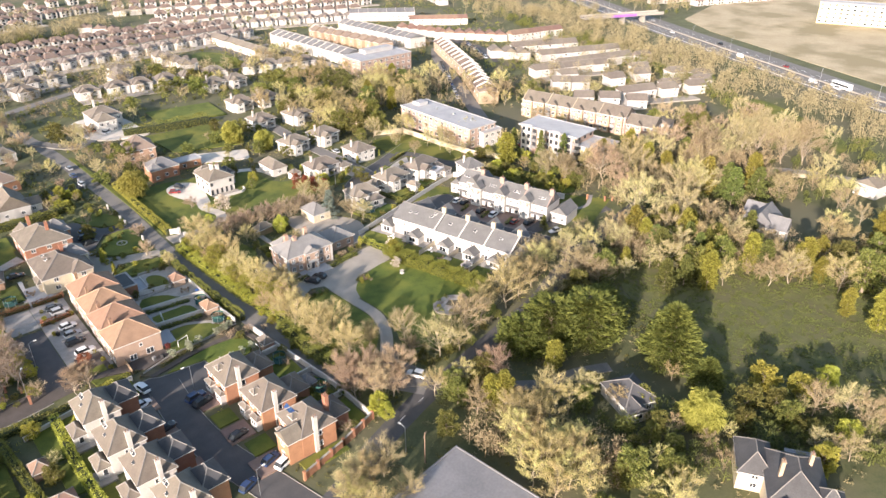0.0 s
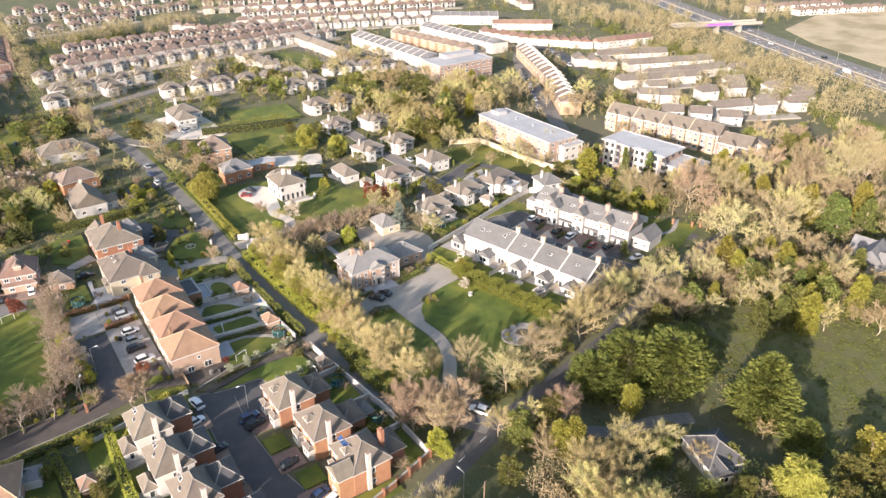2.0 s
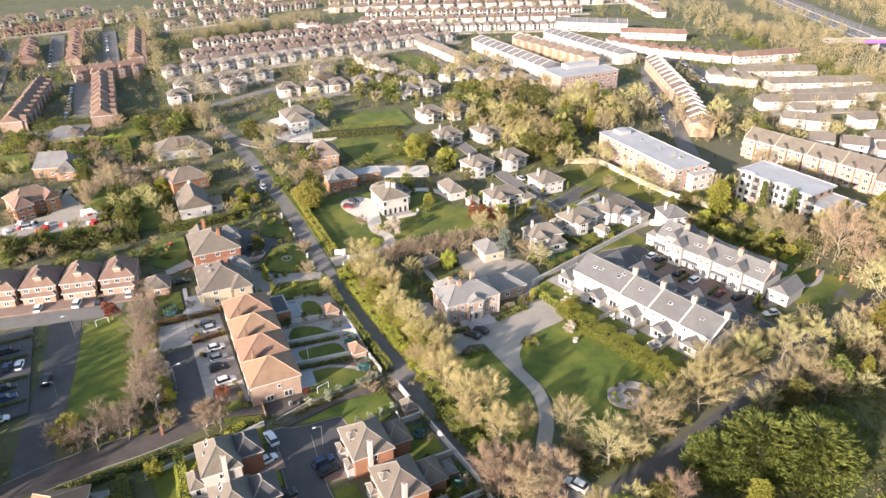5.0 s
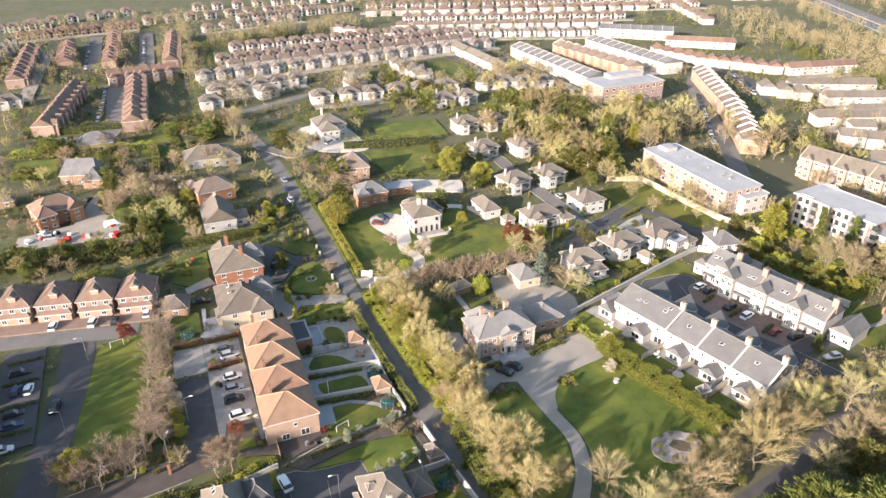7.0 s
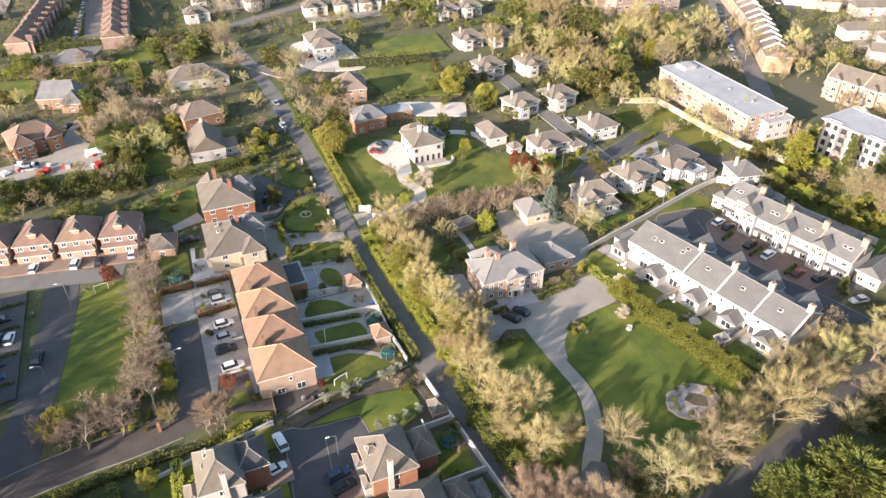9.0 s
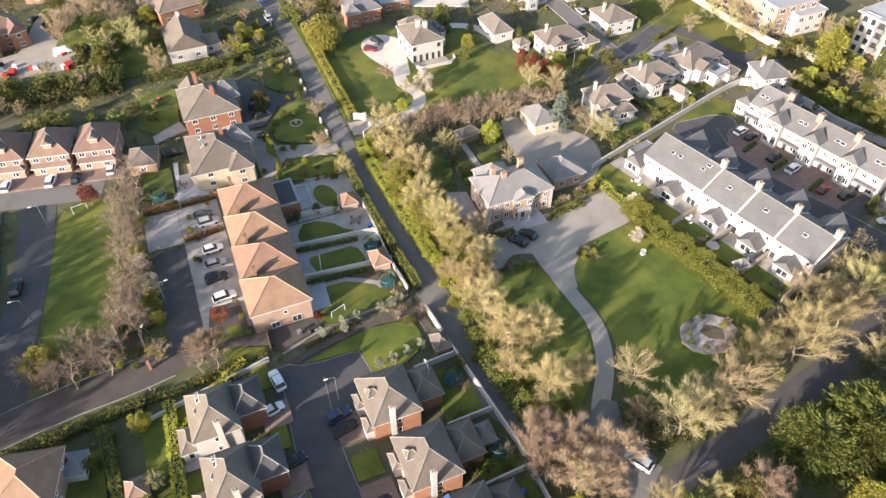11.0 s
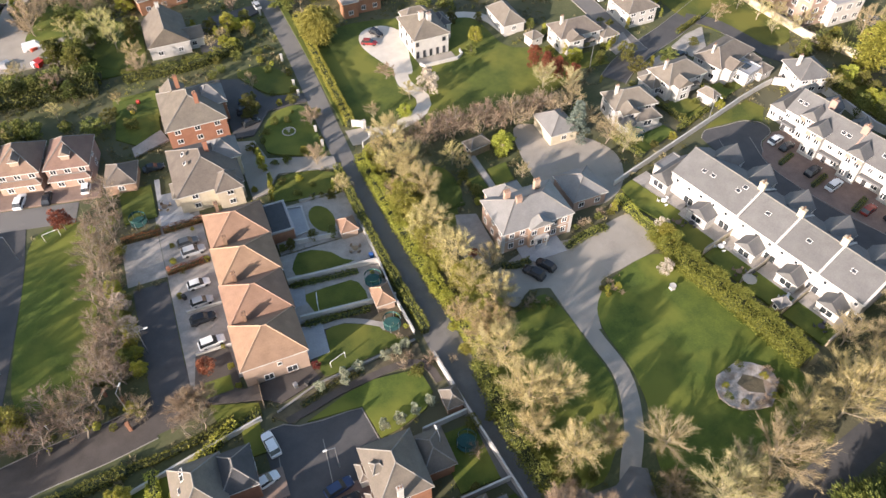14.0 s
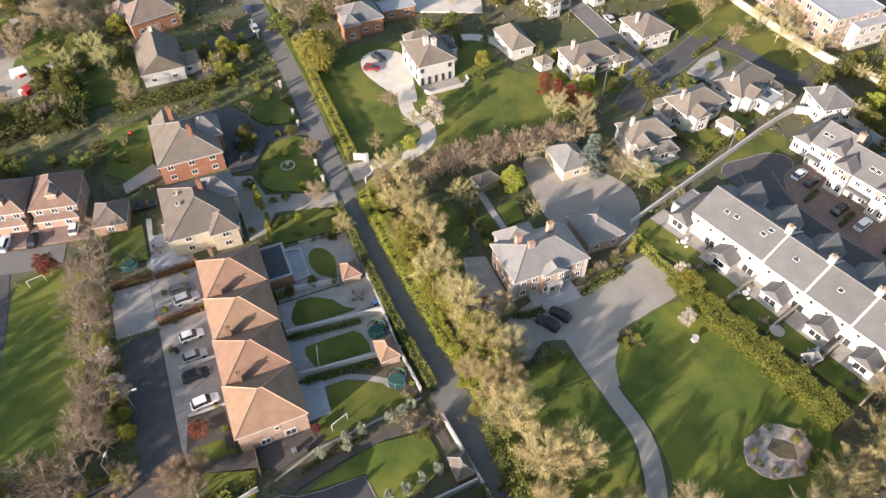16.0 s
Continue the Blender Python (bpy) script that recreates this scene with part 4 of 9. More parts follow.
patch([(81, 146), (86, 147.5), (87.6, 141), (87.7, 134), (88, 128), (86, 122.2), (83.4, 117.9), (80.4, 115), (77, 112.4), (72.6, 113.2), (69.4, 119), (68.8, 128), (70.4, 140), (76, 145)], 0.06, GRASS, "lawn_west", "mown lawn shaded by bare trees", "lawn")
patch([(71, 172), (78, 170), (81, 180), (78, 190), (71, 188)], 0.05, GRASS, "lawn_side", "shaded lawn beside the house", "lawn")
# villa grounds
patch([(69, 206), (78, 200.5), (95, 199.5), (112, 200), (127, 207), (127, 218), (116, 224), (113, 240), (100, 246), (80, 250), (70, 240)], 0.05, GRASS, "villa_lawn", "wide mown lawn round the white villa", "lawn")
patch([(81, 238), (83, 245), (89, 246), (93, 240), (90.5, 228), (88.5, 222), (85, 226)], 0.065, PALEGRAVEL, "villa_drive_court", "pale gravel turning court", "driveway")
ribbon([(87, 226), (85.5, 219), (87.5, 212), (85, 207), (78, 204), (71, 204)], 3.4, 0.07, PALEGRAVEL, "villa_drive", "pale gravel drive to the gate", "driveway")
ribbon([(103, 240), (110, 243), (117, 238), (119, 228)], 3.0, 0.06, PALEGRAVEL, "villa_back_drive", "pale drive to the garage", "driveway")
patch([(66.5, 201.5), (72.5, 200.5), (72.5, 206.5), (66.5, 207)], 0.068, GRAVEL, "gate_apron", "gravel apron before the gate", "driveway", smooth=False)
# white houses' street
ribbon([(133.5, 200), (139, 204), (147, 208.2), (158, 212.6), (168, 217.2), (178, 222)], 6.4, 0.05, TARMAC, "road_white_street", "grey asphalt street of white houses", "road", True)
ribbon([(146, 208), (146, 230), (146, 255), (148, 300)], 5.5, 0.055, ROAD, "road_white_lane", "grey asphalt street past white houses", "road", True)
patch([(170, 236), (186, 232), (190, 205), (182, 196), (172, 206), (166, 222)], 0.05, GRASS, "orchard_green", "rough green with young trees beside a wall", "lawn")
ribbon([(167, 217), (172, 212), (174.5, 204), (176.5, 195), (182, 186), (187, 176)], 4.6, 0, TARMAC, "road_back_lane", "grey asphalt back lane beside a rough green", "road")
patch([(157.5, 200.6), (163.5, 203), (168.5, 211.5), (162, 210), (155, 206.5)], 0, PAVING, "front_drive", "pale paved front drive of a white house", "driveway", smooth=False)
patch([(139, 196.4), (150, 197.2), (150, 204.5), (141, 201)], 0, PAVING, "front_drive", "pale paved front drive of a white house", "driveway", smooth=False)
patch([(140, 209), (146.5, 212), (147.5, 217.5), (139.6, 214.4)], 0, PAVING, "front_drive", "pale paved front drive of a white house", "driveway", smooth=False)
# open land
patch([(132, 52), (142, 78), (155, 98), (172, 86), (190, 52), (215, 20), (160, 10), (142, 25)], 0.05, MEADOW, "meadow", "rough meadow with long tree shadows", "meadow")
patch([(414, 90), (445, 160), (492, 262), (520, 300), (640, 330), (820, 270), (820, 40), (560, 0), (400, 50)], 0.06, DRY, "dry_field", "dry brown field beyond the motorway", "field", smooth=False)
patch([(300, 98), (322, 102), (352, 150), (340, 158), (312, 120)], 0.05, GRASS, "motorway_bank", "green bank beside the motorway trees", "lawn")
ribbon([(372, 40), (392, 105), (420, 168), (466, 268), (530, 400), (600, 540), (680, 700)], 30, 0.06, ROAD, "road_motorway", "wide grey motorway", "road", step=8)
ribbon([(56, 380), (100, 400), (160, 410), (222, 405)], 6, 0.05, ROAD, "road_cross", "asphalt street of semi-detached houses", "road")
patch([(50, 495), (60, 520), (160, 555), (260, 560), (250, 540), (150, 530)], 0.05, GRASS, "far_green", "long green open space", "lawn", smooth=False)
ribbon([(310, 300), (330, 340), (332, 390), (322, 420)], 8, 0.05, TARMAC, "road_curve", "dark curving street", "road")
ribbon([(225, 225), (262, 284), (290, 330), (308, 352)], 7, 0.052, ROAD, "road_curved_terrace", "street before a curved terrace", "road")

# ---- the close ----
def close_house(x, y, w, d, label, wall, back, tint, wing, group):
    h = house(label, x, y, group=group)
    block(h, 0, 0, w, d, 5.4, 3.4, "hip_y", wall, tint, {"W": 3, "E": 3, "S": 1})
    block(h, wing[0], wing[1], wing[2], wing[3], 3.6 if back else 5.2, 2.4, "hip", BRICK, DARKSLATE if not back else GREYTILE, {"E": 2, "W": 2}, 1 if back else 2)
    chimney(h, -0.8 if back else 0.6, -d / 2 - 0.15, 0, 8.9, WHITE, 0.85, 0.6)
    if back:
        block(h, -2.4, 0.4, 1.8, 1.8, 6.9, 0.8, "hip", GREYTILE, GREYTILE, None, over=0.15)
        block(h, -w / 2 - 0.5, 2.4, 1.4, 2.8, 2.7, 0.7, "hip_y", WHITE, GREYTILE, {"W": 1}, 1, win=(1.8, 1.4), over=0.15)
        block(h, -w / 2 - 0.5, -2.4, 1.4, 2.8, 2.7, 0.7, "hip_y", WHITE, GREYTILE, {"W": 1}, 1, win=(1.8, 1.4), over=0.15)
    else:
        block(h, -w / 2 - 1.2, -1.8, 2.6, 4.6, 2.7, 1.5, "hip_y", WHITE, GREYTILE, {"W": 2, "S": 1}, 1, win=(1.0, 1.6), over=0.2)
    for sx, sy in () if back else ((-1.6, 1.6), (-1.6, 2.6), (-2.3, 0.2)):
        skylight(h, pose(sx, sy, 5.4 + 3.4 * (1 - abs(sx) / (w / 2)) + 0.12, 0, -38, 0))
    return h


for x, y in ((21.4, 132.3), (22.0, 120.2), (23.4, 109.2), (25.0, 98.0)):
    close_house(x, y, 7.0, 8.8, "white rendered house with grey tiled roof and brick front wing", WHITE, False, GREYTILE, (5.4, 1.0, 5.0, 6.2), "houses of the close, west side")
for x, y in ((48.3, 124.6), (50.2, 112.2), (52.2, 100.2)):
    h_last = close_house(x, y, 7.8, 9.2, "red brick house with grey tiled roof and white chimney", BRICK, True, GREYTILE, (6.2, 1.0, 5.0, 6.0), "houses of the close, east side")

block(h_last, -5.2, -2.2, 3.4, 4.6, 5.4, 2.0, "gable_x", BRICK, GREYTILE, {"W": 1}, over=0.25)
part("porch_roof", Solid().box(-5.6, -4.2, 0.8, 2.6, 2.4, 2.6, taper=0.1).mesh("porch_roof", GREYTILE), h_last)
chimney(h_last, 4.1, -1.0, 0, 9.3, BRICK, 0.8, 1.2)
for k in range(3):
    part("solar_panel", Solid().box(-0.5, 0.5, -0.8, 0.8, 0, 0.06).mesh("solar_panel", BLUEGLASS), h_last, "blue solar panel", at=pose(-2.2, 1.2 + 1.1 * k, 7.05, 0, -41, 0))

# ---- orange-roofed terrace ----
for i in range(4):
    yy = 154.1 + 9.3 * i
    h = house("pale brick house with an orange clay tiled pyramid roof", 36.6 + 0.25 * i, yy, group="orange-roofed houses")
    block(h, 0, 0, 10.8, 9.28, 5.4, 3.6, "pyr_x", PALEBRICK, ORANGETILE, {"W": 3, "E": 3}, door=("W", DARKFRAME))
    if i == 0:
        for u, z, ww, hh in ((0.6, 3.4, 0.8, 0.9), (-1.6, 0.5, 1.6, 1.5), (2.4, 0.6, 1.8, 1.6)):
            add_window(h, pose(u, -4.64, z), ww, hh)
    chimney(h, -2.6, 4.5, 5.4, 7.9, ORANGETILE, 0.6, 0.9, 2)
    for u in (-0.9, 0.4):
        part("roof_vent", Solid().box(-0.16, 0.16, -0.22, 0.22, 0, 0.12, taper=0.03).mesh("roof_vent", METAL), h, "small grey roof vent", at=pose(2.2, u, 7.55, 0, 33, 0))
h = house("low flat-roofed extension with a black roof and white deck", 45.0, 183.2, name="extension", category="extension")
block(h, 0, 0, 4.8, 8.2, 2.9, 0, "flat", WHITE, FLATROOF, {"E": 3}, 1, over=0.1, win=(1.9, 2.0))
part("roof_covering", Solid().box(-1.9, 2.0, -3.8, 3.8, 3.12, 3.17).mesh("roof_covering", BLACKROOF), h, "black felt covering inside a white parapet")
part("brick_panel", Solid().box(-2.4, 2.4, -4.16, -4.1, 0, 2.85).mesh("brick_panel", BRICK), h, "red brick end wall")
for yy in (-2.2, 1.8):
    part("rooflight", Solid().box(-2.2, -1.6, yy - 1.0, yy + 1.0, 3.17, 3.4, taper=0.08).mesh("rooflight", GLASS), h, "long glazed rooflight")

# ---- houses west of the lane ----
NEAR[0] = False
h = house("large cream rendered house with a grey slate roof", 34.6, 202)
block(h, 0, 0, 13, 15, 4.9, 3.6, "hip_y", CREAM, GREYTILE, {"S": 2, "E": 4, "W": 3})
block(h, 3.5, -6.5, 5, 5, 4.9, 2.6, "hip_y", CREAM, GREYTILE, {"S": 1})
block(h, 4.4, 3.0, 6.4, 6.5, 5.6, 2.8, "hip_x", CREAM, SLATE, {"E": 2})
block(h, -6.6, -3.0, 1.6, 4, 3.0, 1.0, "hip_y", CREAM, GREYTILE, {"W": 1}, 1)
skylight(h, pose(-3.4, 2.0, 7.55, 0, -30, 0))
skylight(h, pose(-3.4, -1.0, 7.55, 0, -30, 0))
chimney(h, 1.5, 1, 7, 10, BRICK)
h = house("brick house with a hipped grey slate roof", 35.6, 223.5)
block(h, 0, 0, 13, 14.5, 5.0, 3.8, "hip_y", BRICK, GREYTILE, {"S": 3, "E": 4, "W": 3})
block(h, 4.6, 1.5, 6.0, 7, 5.6, 2.9, "hip_x", BRICK, SLATE, {"E": 2})
block(h, -3.0, 6.4, 5.0, 4.5, 5.2, 2.2, "gable_y", BRICK, GREYTILE, None)
chimney(h, 1.5, -3, 7, 10, BRICK)
chimney(h, -1.5, 5, 7, 10, BRICK)
h = house("small garage house with a grey hipped roof", 18, 209, rot=-10, category="garage", name="garage")
block(h, 0, 0, 6, 6.5, 2.8, 2.2, "hip", BROWNBRICK, GREYTILE, {"S": 1}, 1)
for i in range(5):
    h = house("brick house with a brown hipped roof and a dormer", 9.0 - 9.75 * i, 217.5 + 1.9 * i, -11, group="brick terrace")
    block(h, 0, 0, 8.6, 9.6, 4.9, 3.8, "hip_y", PINKBRICK, REDTILE, {"S": 3, "E": 1, "W": 1}, door=("S", WOOD))
    block(h, 0, -5.2, 8.0, 1.4, 2.6, 0.8, "hip", PALEBRICK, REDTILE, {"S": 2}, 1)
    block(h, 0.3, -2.6, 1.8, 2.4, 7.3, 0.9, "gable_y", PALEBRICK, BROWNTILE, None, over=0.2)
# three unseen house pairs, added to throw shade over the green
for i in range(3):
    h = house("unseen brick house pair, red brown hipped roof, shading the green", -30.5, 149 + 20 * i, group="brick houses by the parking court")
    block(h, 0, 0, 8.4, 15.4, 5.2, 3.2, "hip_y", PINKBRICK, REDTILE, {"E": 4, "W": 4}, door=("E", WOOD))
h = house("white gabled house with a grey roof", 34.8, 260)
block(h, 0, 0, 10, 13, 3.6, 4.6, "gable_y", WHITE, GREYTILE, {"S": 2, "E": 3, "W": 3}, 1)
block(h, 6.2, -2.5, 5, 5, 2.8, 2.0, "gable_x", WHITE, GREYTILE, {"S": 1}, 1)
chimney(h, 0, 4.5, 6, 9.3, WHITE)
h = house("brick bungalow with a brown hipped roof", 35.5, 283, 12)
block(h, 0, 0, 13, 10, 4.2, 3.4, "hip_x", BRICK, BROWNTILE, {"S": 3, "E": 2}, 1)
block(h, -5.5, 5, 7, 8, 3.4, 2.6, "hip_y", BRICK, BROWNTILE, {"S": 1}, 1)
h = house("white bungalow with a wide grey hipped roof", 38, 319)
block(h, 0, 0, 19, 12, 3.6, 3.6, "hip_x", WHITE, GREYTILE, {"S": 4, "E": 2}, 1)
block(h, 8, -4, 7, 6, 3.2, 2.4, "hip_y", WHITE, GREYTILE, {"S": 2}, 1)
h = house("red brick house with red gabled roofs", -15, 284, 20)
block(h, 0, 0, 14, 10, 5.2, 3.6, "hip_x", BRICK, REDTILE, {"S": 4, "W": 2, "E": 2})
block(h, -4.5, -5, 5.5, 6, 5.2, 2.8, "hip_y", BRICK, REDTILE, {"S": 2, "W": 1})
block(h, 4.5, -4.5, 4.5, 5, 5.2, 2.4, "gable_y", BRICK, REDTILE, {"S": 1})
h = house("brown brick house with a steep dark roof", -8, 318, -15)
block(h, 0, 0, 13, 10, 4.0, 4.6, "half_x", BROWNBRICK, SLATE, {"S": 3, "E": 2}, 1)
block(h, 6, -5, 7, 8, 3.4, 3.4, "hip_y", BROWNBRICK, SLATE, {"S": 1}, 1)
h = house("brick house with a grey hipped roof", -4, 354, 0)
block(h, 0, 0, 13, 10, 3.6, 3.8, "hip_x", PALEBRICK, SLATE, {"S": 3, "E": 2}, 1)
h = house("small brown outbuilding with a low roof", -34, 303, 0, category="outbuilding")
block(h, 0, 0, 9, 6, 2.6, 1.8, "hip_x", BROWNBRICK, BROWNTILE, {"S": 2}, 1)

# ---- Georgian house ----
NEAR[0] = True
h = house("brick Georgian house with a grey slate hipped roof", 90.5, 164.3)
block(h, 0, 0, 14.6, 9.4, 5.7, 2.9, "hip_x", PALEBRICK, LIGHTSLATE, {"W": 3, "E": 3}, win=(1.1, 1.5), over=0.45)
block(h, 0.2, -4.9, 4.4, 1.4, 5.7, 1.5, "gable_y", PALEBRICK, LIGHTSLATE, None, over=0.3)
for u in (-5.6, -3.3, -1.2, 1.6, 3.7, 5.8):
    yy = -5.6 if abs(u - 0.2) < 2 else -4.7
    for z in (0.9, 3.6):
        if z > 1 or abs(u - 0.2) > 2:
            add_window(h, pose(u, yy, z), 1.1, 1.5 if z < 1 else 1.3)
part("door", door_mesh(DARKFRAME), h, "dark panelled front door", at=pose(0.2, -5.6, 0.26))
for u in (-1.35, 1.75):
    add_window(h, pose(u, -5.6, 0.9), 0.8, 1.5)
pt = part("portico", Solid().box(-1.3, 1.7, -6.5, -5.6, 2.75, 3.15).mesh("portico", WHITE), h, "white stone portico")
for u in (-1.05, 1.45):
    part("column", Solid().lathe([(0.2, 0.26), (0.15, 0.4), (0.13, 2.6), (0.2, 2.75)], 10, at=(u, -6.25)).mesh("column", WHITE), pt)
block(h, -2, 5.6, 7, 4, 5.2, 2.2, "hip_y", PALEBRICK, LIGHTSLATE, {"N": 2})
for cx, cy in ((-3.6, 2.0), (-2.2, -0.3), (3.2, 2.6)):
    chimney(h, cx, cy, 6.6, 9.3, PALEBRICK, 1.1, 0.9, 3)
for sx in (-7.3, 7.3):
    part("quoin", Solid().box(sx - 0.35, sx + 0.35, -4.76, -4.3, 0, 5.6).mesh("quoin", WHITE), h, "pale stone corner quoins")
part("string_course", Solid().box(-7.35, 7.35, -4.75, -4.68, 2.85, 3.05).mesh("string_course", WHITE), h, "pale stone band")
part("steps", Solid().box(-4.3, 4.6, -9.0, -4.7, 0, 0.22).box(-1.6, 2.0, -6.8, -5.6, 0.22, 0.34).mesh("steps", FLATROOF), h, "pale stone terrace and steps")
hedge([(81.4, 156.4), (84.4, 155.4), (87.2, 155.6)], 1.3, 0.8, HEDGELEAF, "clipped low hedge before the Georgian house", 84, ragged=0.06)
hedge([(95.4, 155.8), (100, 157.2), (105.6, 157.6)], 1.4, 0.8, HEDGELEAF, "low mixed bed before the annex", 85, ragged=0.25)
h = house("brick annex with a low grey slate roof", 105, 168, name="annex", category="annex")
block(h, 0, 0, 7.5, 8, 3.2, 2.4, "hip_y", PALEBRICK, LIGHTSLATE, {"S": 2}, 1)
h = house("garage with a grey hipped roof", 110.3, 188, name="garage", category="garage")
block(h, 0, 0, 6.4, 8, 3.0, 2.4, "hip_y", CREAM, LIGHTSLATE, {"S": 1}, 1)

# ---- villa ----
h = house("white Georgian villa with a grey hipped roof", 96.3, 233.2)
block(h, 0, 0, 9.2, 11.6, 5.6, 2.6, "hip_y", WHITE, GREYTILE, {"W": 3, "E": 3}, win=(0.9, 1.5), frame_mat=DARKFRAME, over=0.45)
for k, u in enumerate((-3.9, -2.1, -0.3, 1.5, 3.3)):
    add_window(h, pose(u, -5.8, 0.3), 0.75, 1.9, DARKFRAME)
    if k in (0, 4):
        add_window(h, pose(u, -5.8, 3.7), 0.9, 1.1, DARKFRAME)
block(h, 5.9, 2.4, 3.4, 5.4, 4.6, 1.6, "hip_y", WHITE, DARKSLATE, {"S": 1}, over=0.25)
block(h, 0.6, 7.4, 7.0, 4.4, 4.8, 2.0, "hip_x", WHITE, GREYTILE, {"N": 2}, over=0.3)
chimney(h, -0.7, -0.4, 7.2, 9.6, WHITE, 1.1, 1.0, 3)
chimney(h, 0.9, -1.6, 7.0, 9.4, WHITE, 1.1, 1.0, 3)
rect(91.8, 101.6, 223.4, 227.2, 0, GRAVEL, "villa_terrace", "grey paved terrace before the villa", "terrace")
wall_line([(91.9, 224.6), (92.6, 223.2), (101.6, 223.2), (103.4, 224.4), (103.6, 226.4)], 0.9, WHITE, "low white terrace wall before the villa", 0.3)
h = house("garage with a long grey tiled roof", 120.4, 234, name="garage", category="garage")
block(h, 0, 0, 6, 10.5, 2.8, 2.6, "hip_y", WHITE, TANTILE, {"W": 2, "S": 1}, 1)
h = house("brick house with a brown hipped roof", 88, 284, -10)
block(h, 0, 0, 11, 11, 4.8, 4.6, "hip_y", BROWNBRICK, BROWNTILE, {"S": 3, "E": 2, "W": 2})
h = house("brick house with a grey roof and a low terrace wing", 87, 259, 0)
block(h, 0, 0, 10, 9, 4.2, 3.0, "hip_x", BRICK, SLATE, {"S": 3, "E": 2}, 1)
block(h, -4, -4, 4, 4, 4.6, 2.0, "hip", BRICK, SLATE, {"S": 1}, 1)
block(h, 11, 2, 9, 5, 3.0, 0, "flat", BRICK, FLATROOF, {"S": 2}, 1)
h = house("large white house with grey hipped roofs", 91, 334, 0)
block(h, 0, 0, 13, 12, 6.0, 3.4, "hip_x", WHITE, TANTILE, {"S": 4, "E": 3, "W": 3})
block(h, -2, -8, 8, 8, 5.6, 3.0, "hip_y", WHITE, TANTILE, {"S": 3, "E": 2, "W": 2})
chimney(h, -2, 3, 8, 11.5, WHITE)

# ---- white houses on their street ----
NEAR[0] = False
def white_house(x, y, w, d, rot, wing=None, gable=True, roofing=None):
    roofing = roofing or TANTILE
    h = house("white rendered house with a grey brown hipped roof", x, y, rot, group="white houses")
    block(h, 0, 0, w, d, 4.6, 2.6, "hip", WHITE, roofing, {"S": 3, "E": 1, "W": 2}, win=(1.6, 1.3), over=0.5)
    if gable:
        block(h, -w * 0.22, -d / 2 - 0.9, w * 0.36, 2.4, 4.6, 1.6, "gable_y", WHITE, roofing, {"S": 1}, win=(1.9, 1.5))
        part("porch_roof", Solid().box(w * 0.02, w * 0.34, -d / 2 - 1.3, -d / 2 + 0.05, 2.5, 2.95, taper=0.22).mesh("porch_roof", roofing), h, "tiled porch roof")
    if wing:
        block(h, *wing, 2.8, 1.6, "hip", WHITE, roofing, {"S": 1}, 1, win=(2.0, 1.5))
    chimney(h, -w * 0.34, 0.5, 5.5, 8.1, WHITE, 0.7, 0.5)
    return h


h = white_house(129.0, 187.4, 10.0, 6.6, -6, (2.0, -4.6, 6, 3.4))
tb = part("bay", Solid().lathe([(1.9, 0), (1.9, 2.7)], 8).mesh("bay", WHITE), h, "white canted bay", at=Matrix.Translation((-3.0, -5.6, 0)))
part("bay_roof", Solid().lathe([(2.2, 2.7), (2.2, 2.85), (0.2, 4.2)], 8).mesh("bay_roof", MIDSLATE), tb, "grey slate bay roof")
for k in range(5):
    add_window(h, pose(-3.0, -5.6, 0.7, 0, 0, -90 + 45 * k) @ pose(0, -1.78, 0), 1.0, 1.6)
white_house(145.4, 192.0, 11.0, 7.2, 6, (-6.0, 1.5, 3.6, 5))
h = white_house(160.6, 194.0, 13.0, 7.6, 17, (5.0, -4.8, 4, 3.2))
block(h, 0.6, -6.2, 5.4, 5.4, 3.2, 0, "flat", WHITE, FLATROOF, {"S": 2, "W": 1}, 1, over=0.15, win=(1.8, 1.7))
part("rooflight", Solid().box(-0.6, 1.8, -7.2, -5.4, 3.4, 3.75, taper=0.15).mesh("rooflight", GLASS), h, "glazed rooflight")
white_house(174.6, 180.4, 7.6, 8.0, -12, None, False, MIDSLATE)
white_house(132.6, 218.6, 11.4, 7.0, 0, (8.2, -1.6, 4.4, 6.5))
white_house(153.4, 223.4, 9.0, 9.4, 2, None, False)
for x, y, w, d, r in ((138.4, 248.4, 10, 8, 8), (153.4, 249.4, 10.5, 8.4, 6), (143, 284, 10, 8, 4), (160, 281, 11, 8.6, 4), (149, 316, 10.5, 8, 0), (162.5, 315, 10.5, 8, 0), (155, 356, 10, 8, 0), (167, 356, 10, 8, 0)):
    white_house(x, y, w, d, r)
for x, y, w, d, r in ((123.0, 222.5, 3.4, 3.2, 10), (167.6, 187.6, 4.2, 4.0, 14), (149.4, 184.0, 2.4, 4.2, 17)):
    h = house("small garden house with a grey brown roof", x, y, r, "garden house", name="garden_house")
    block(h, 0, 0, w, d, 2.3, 1.4, "hip", WHITE, TANTILE, {"S": 1}, 1, win=(0.9, 1.0), over=0.25)

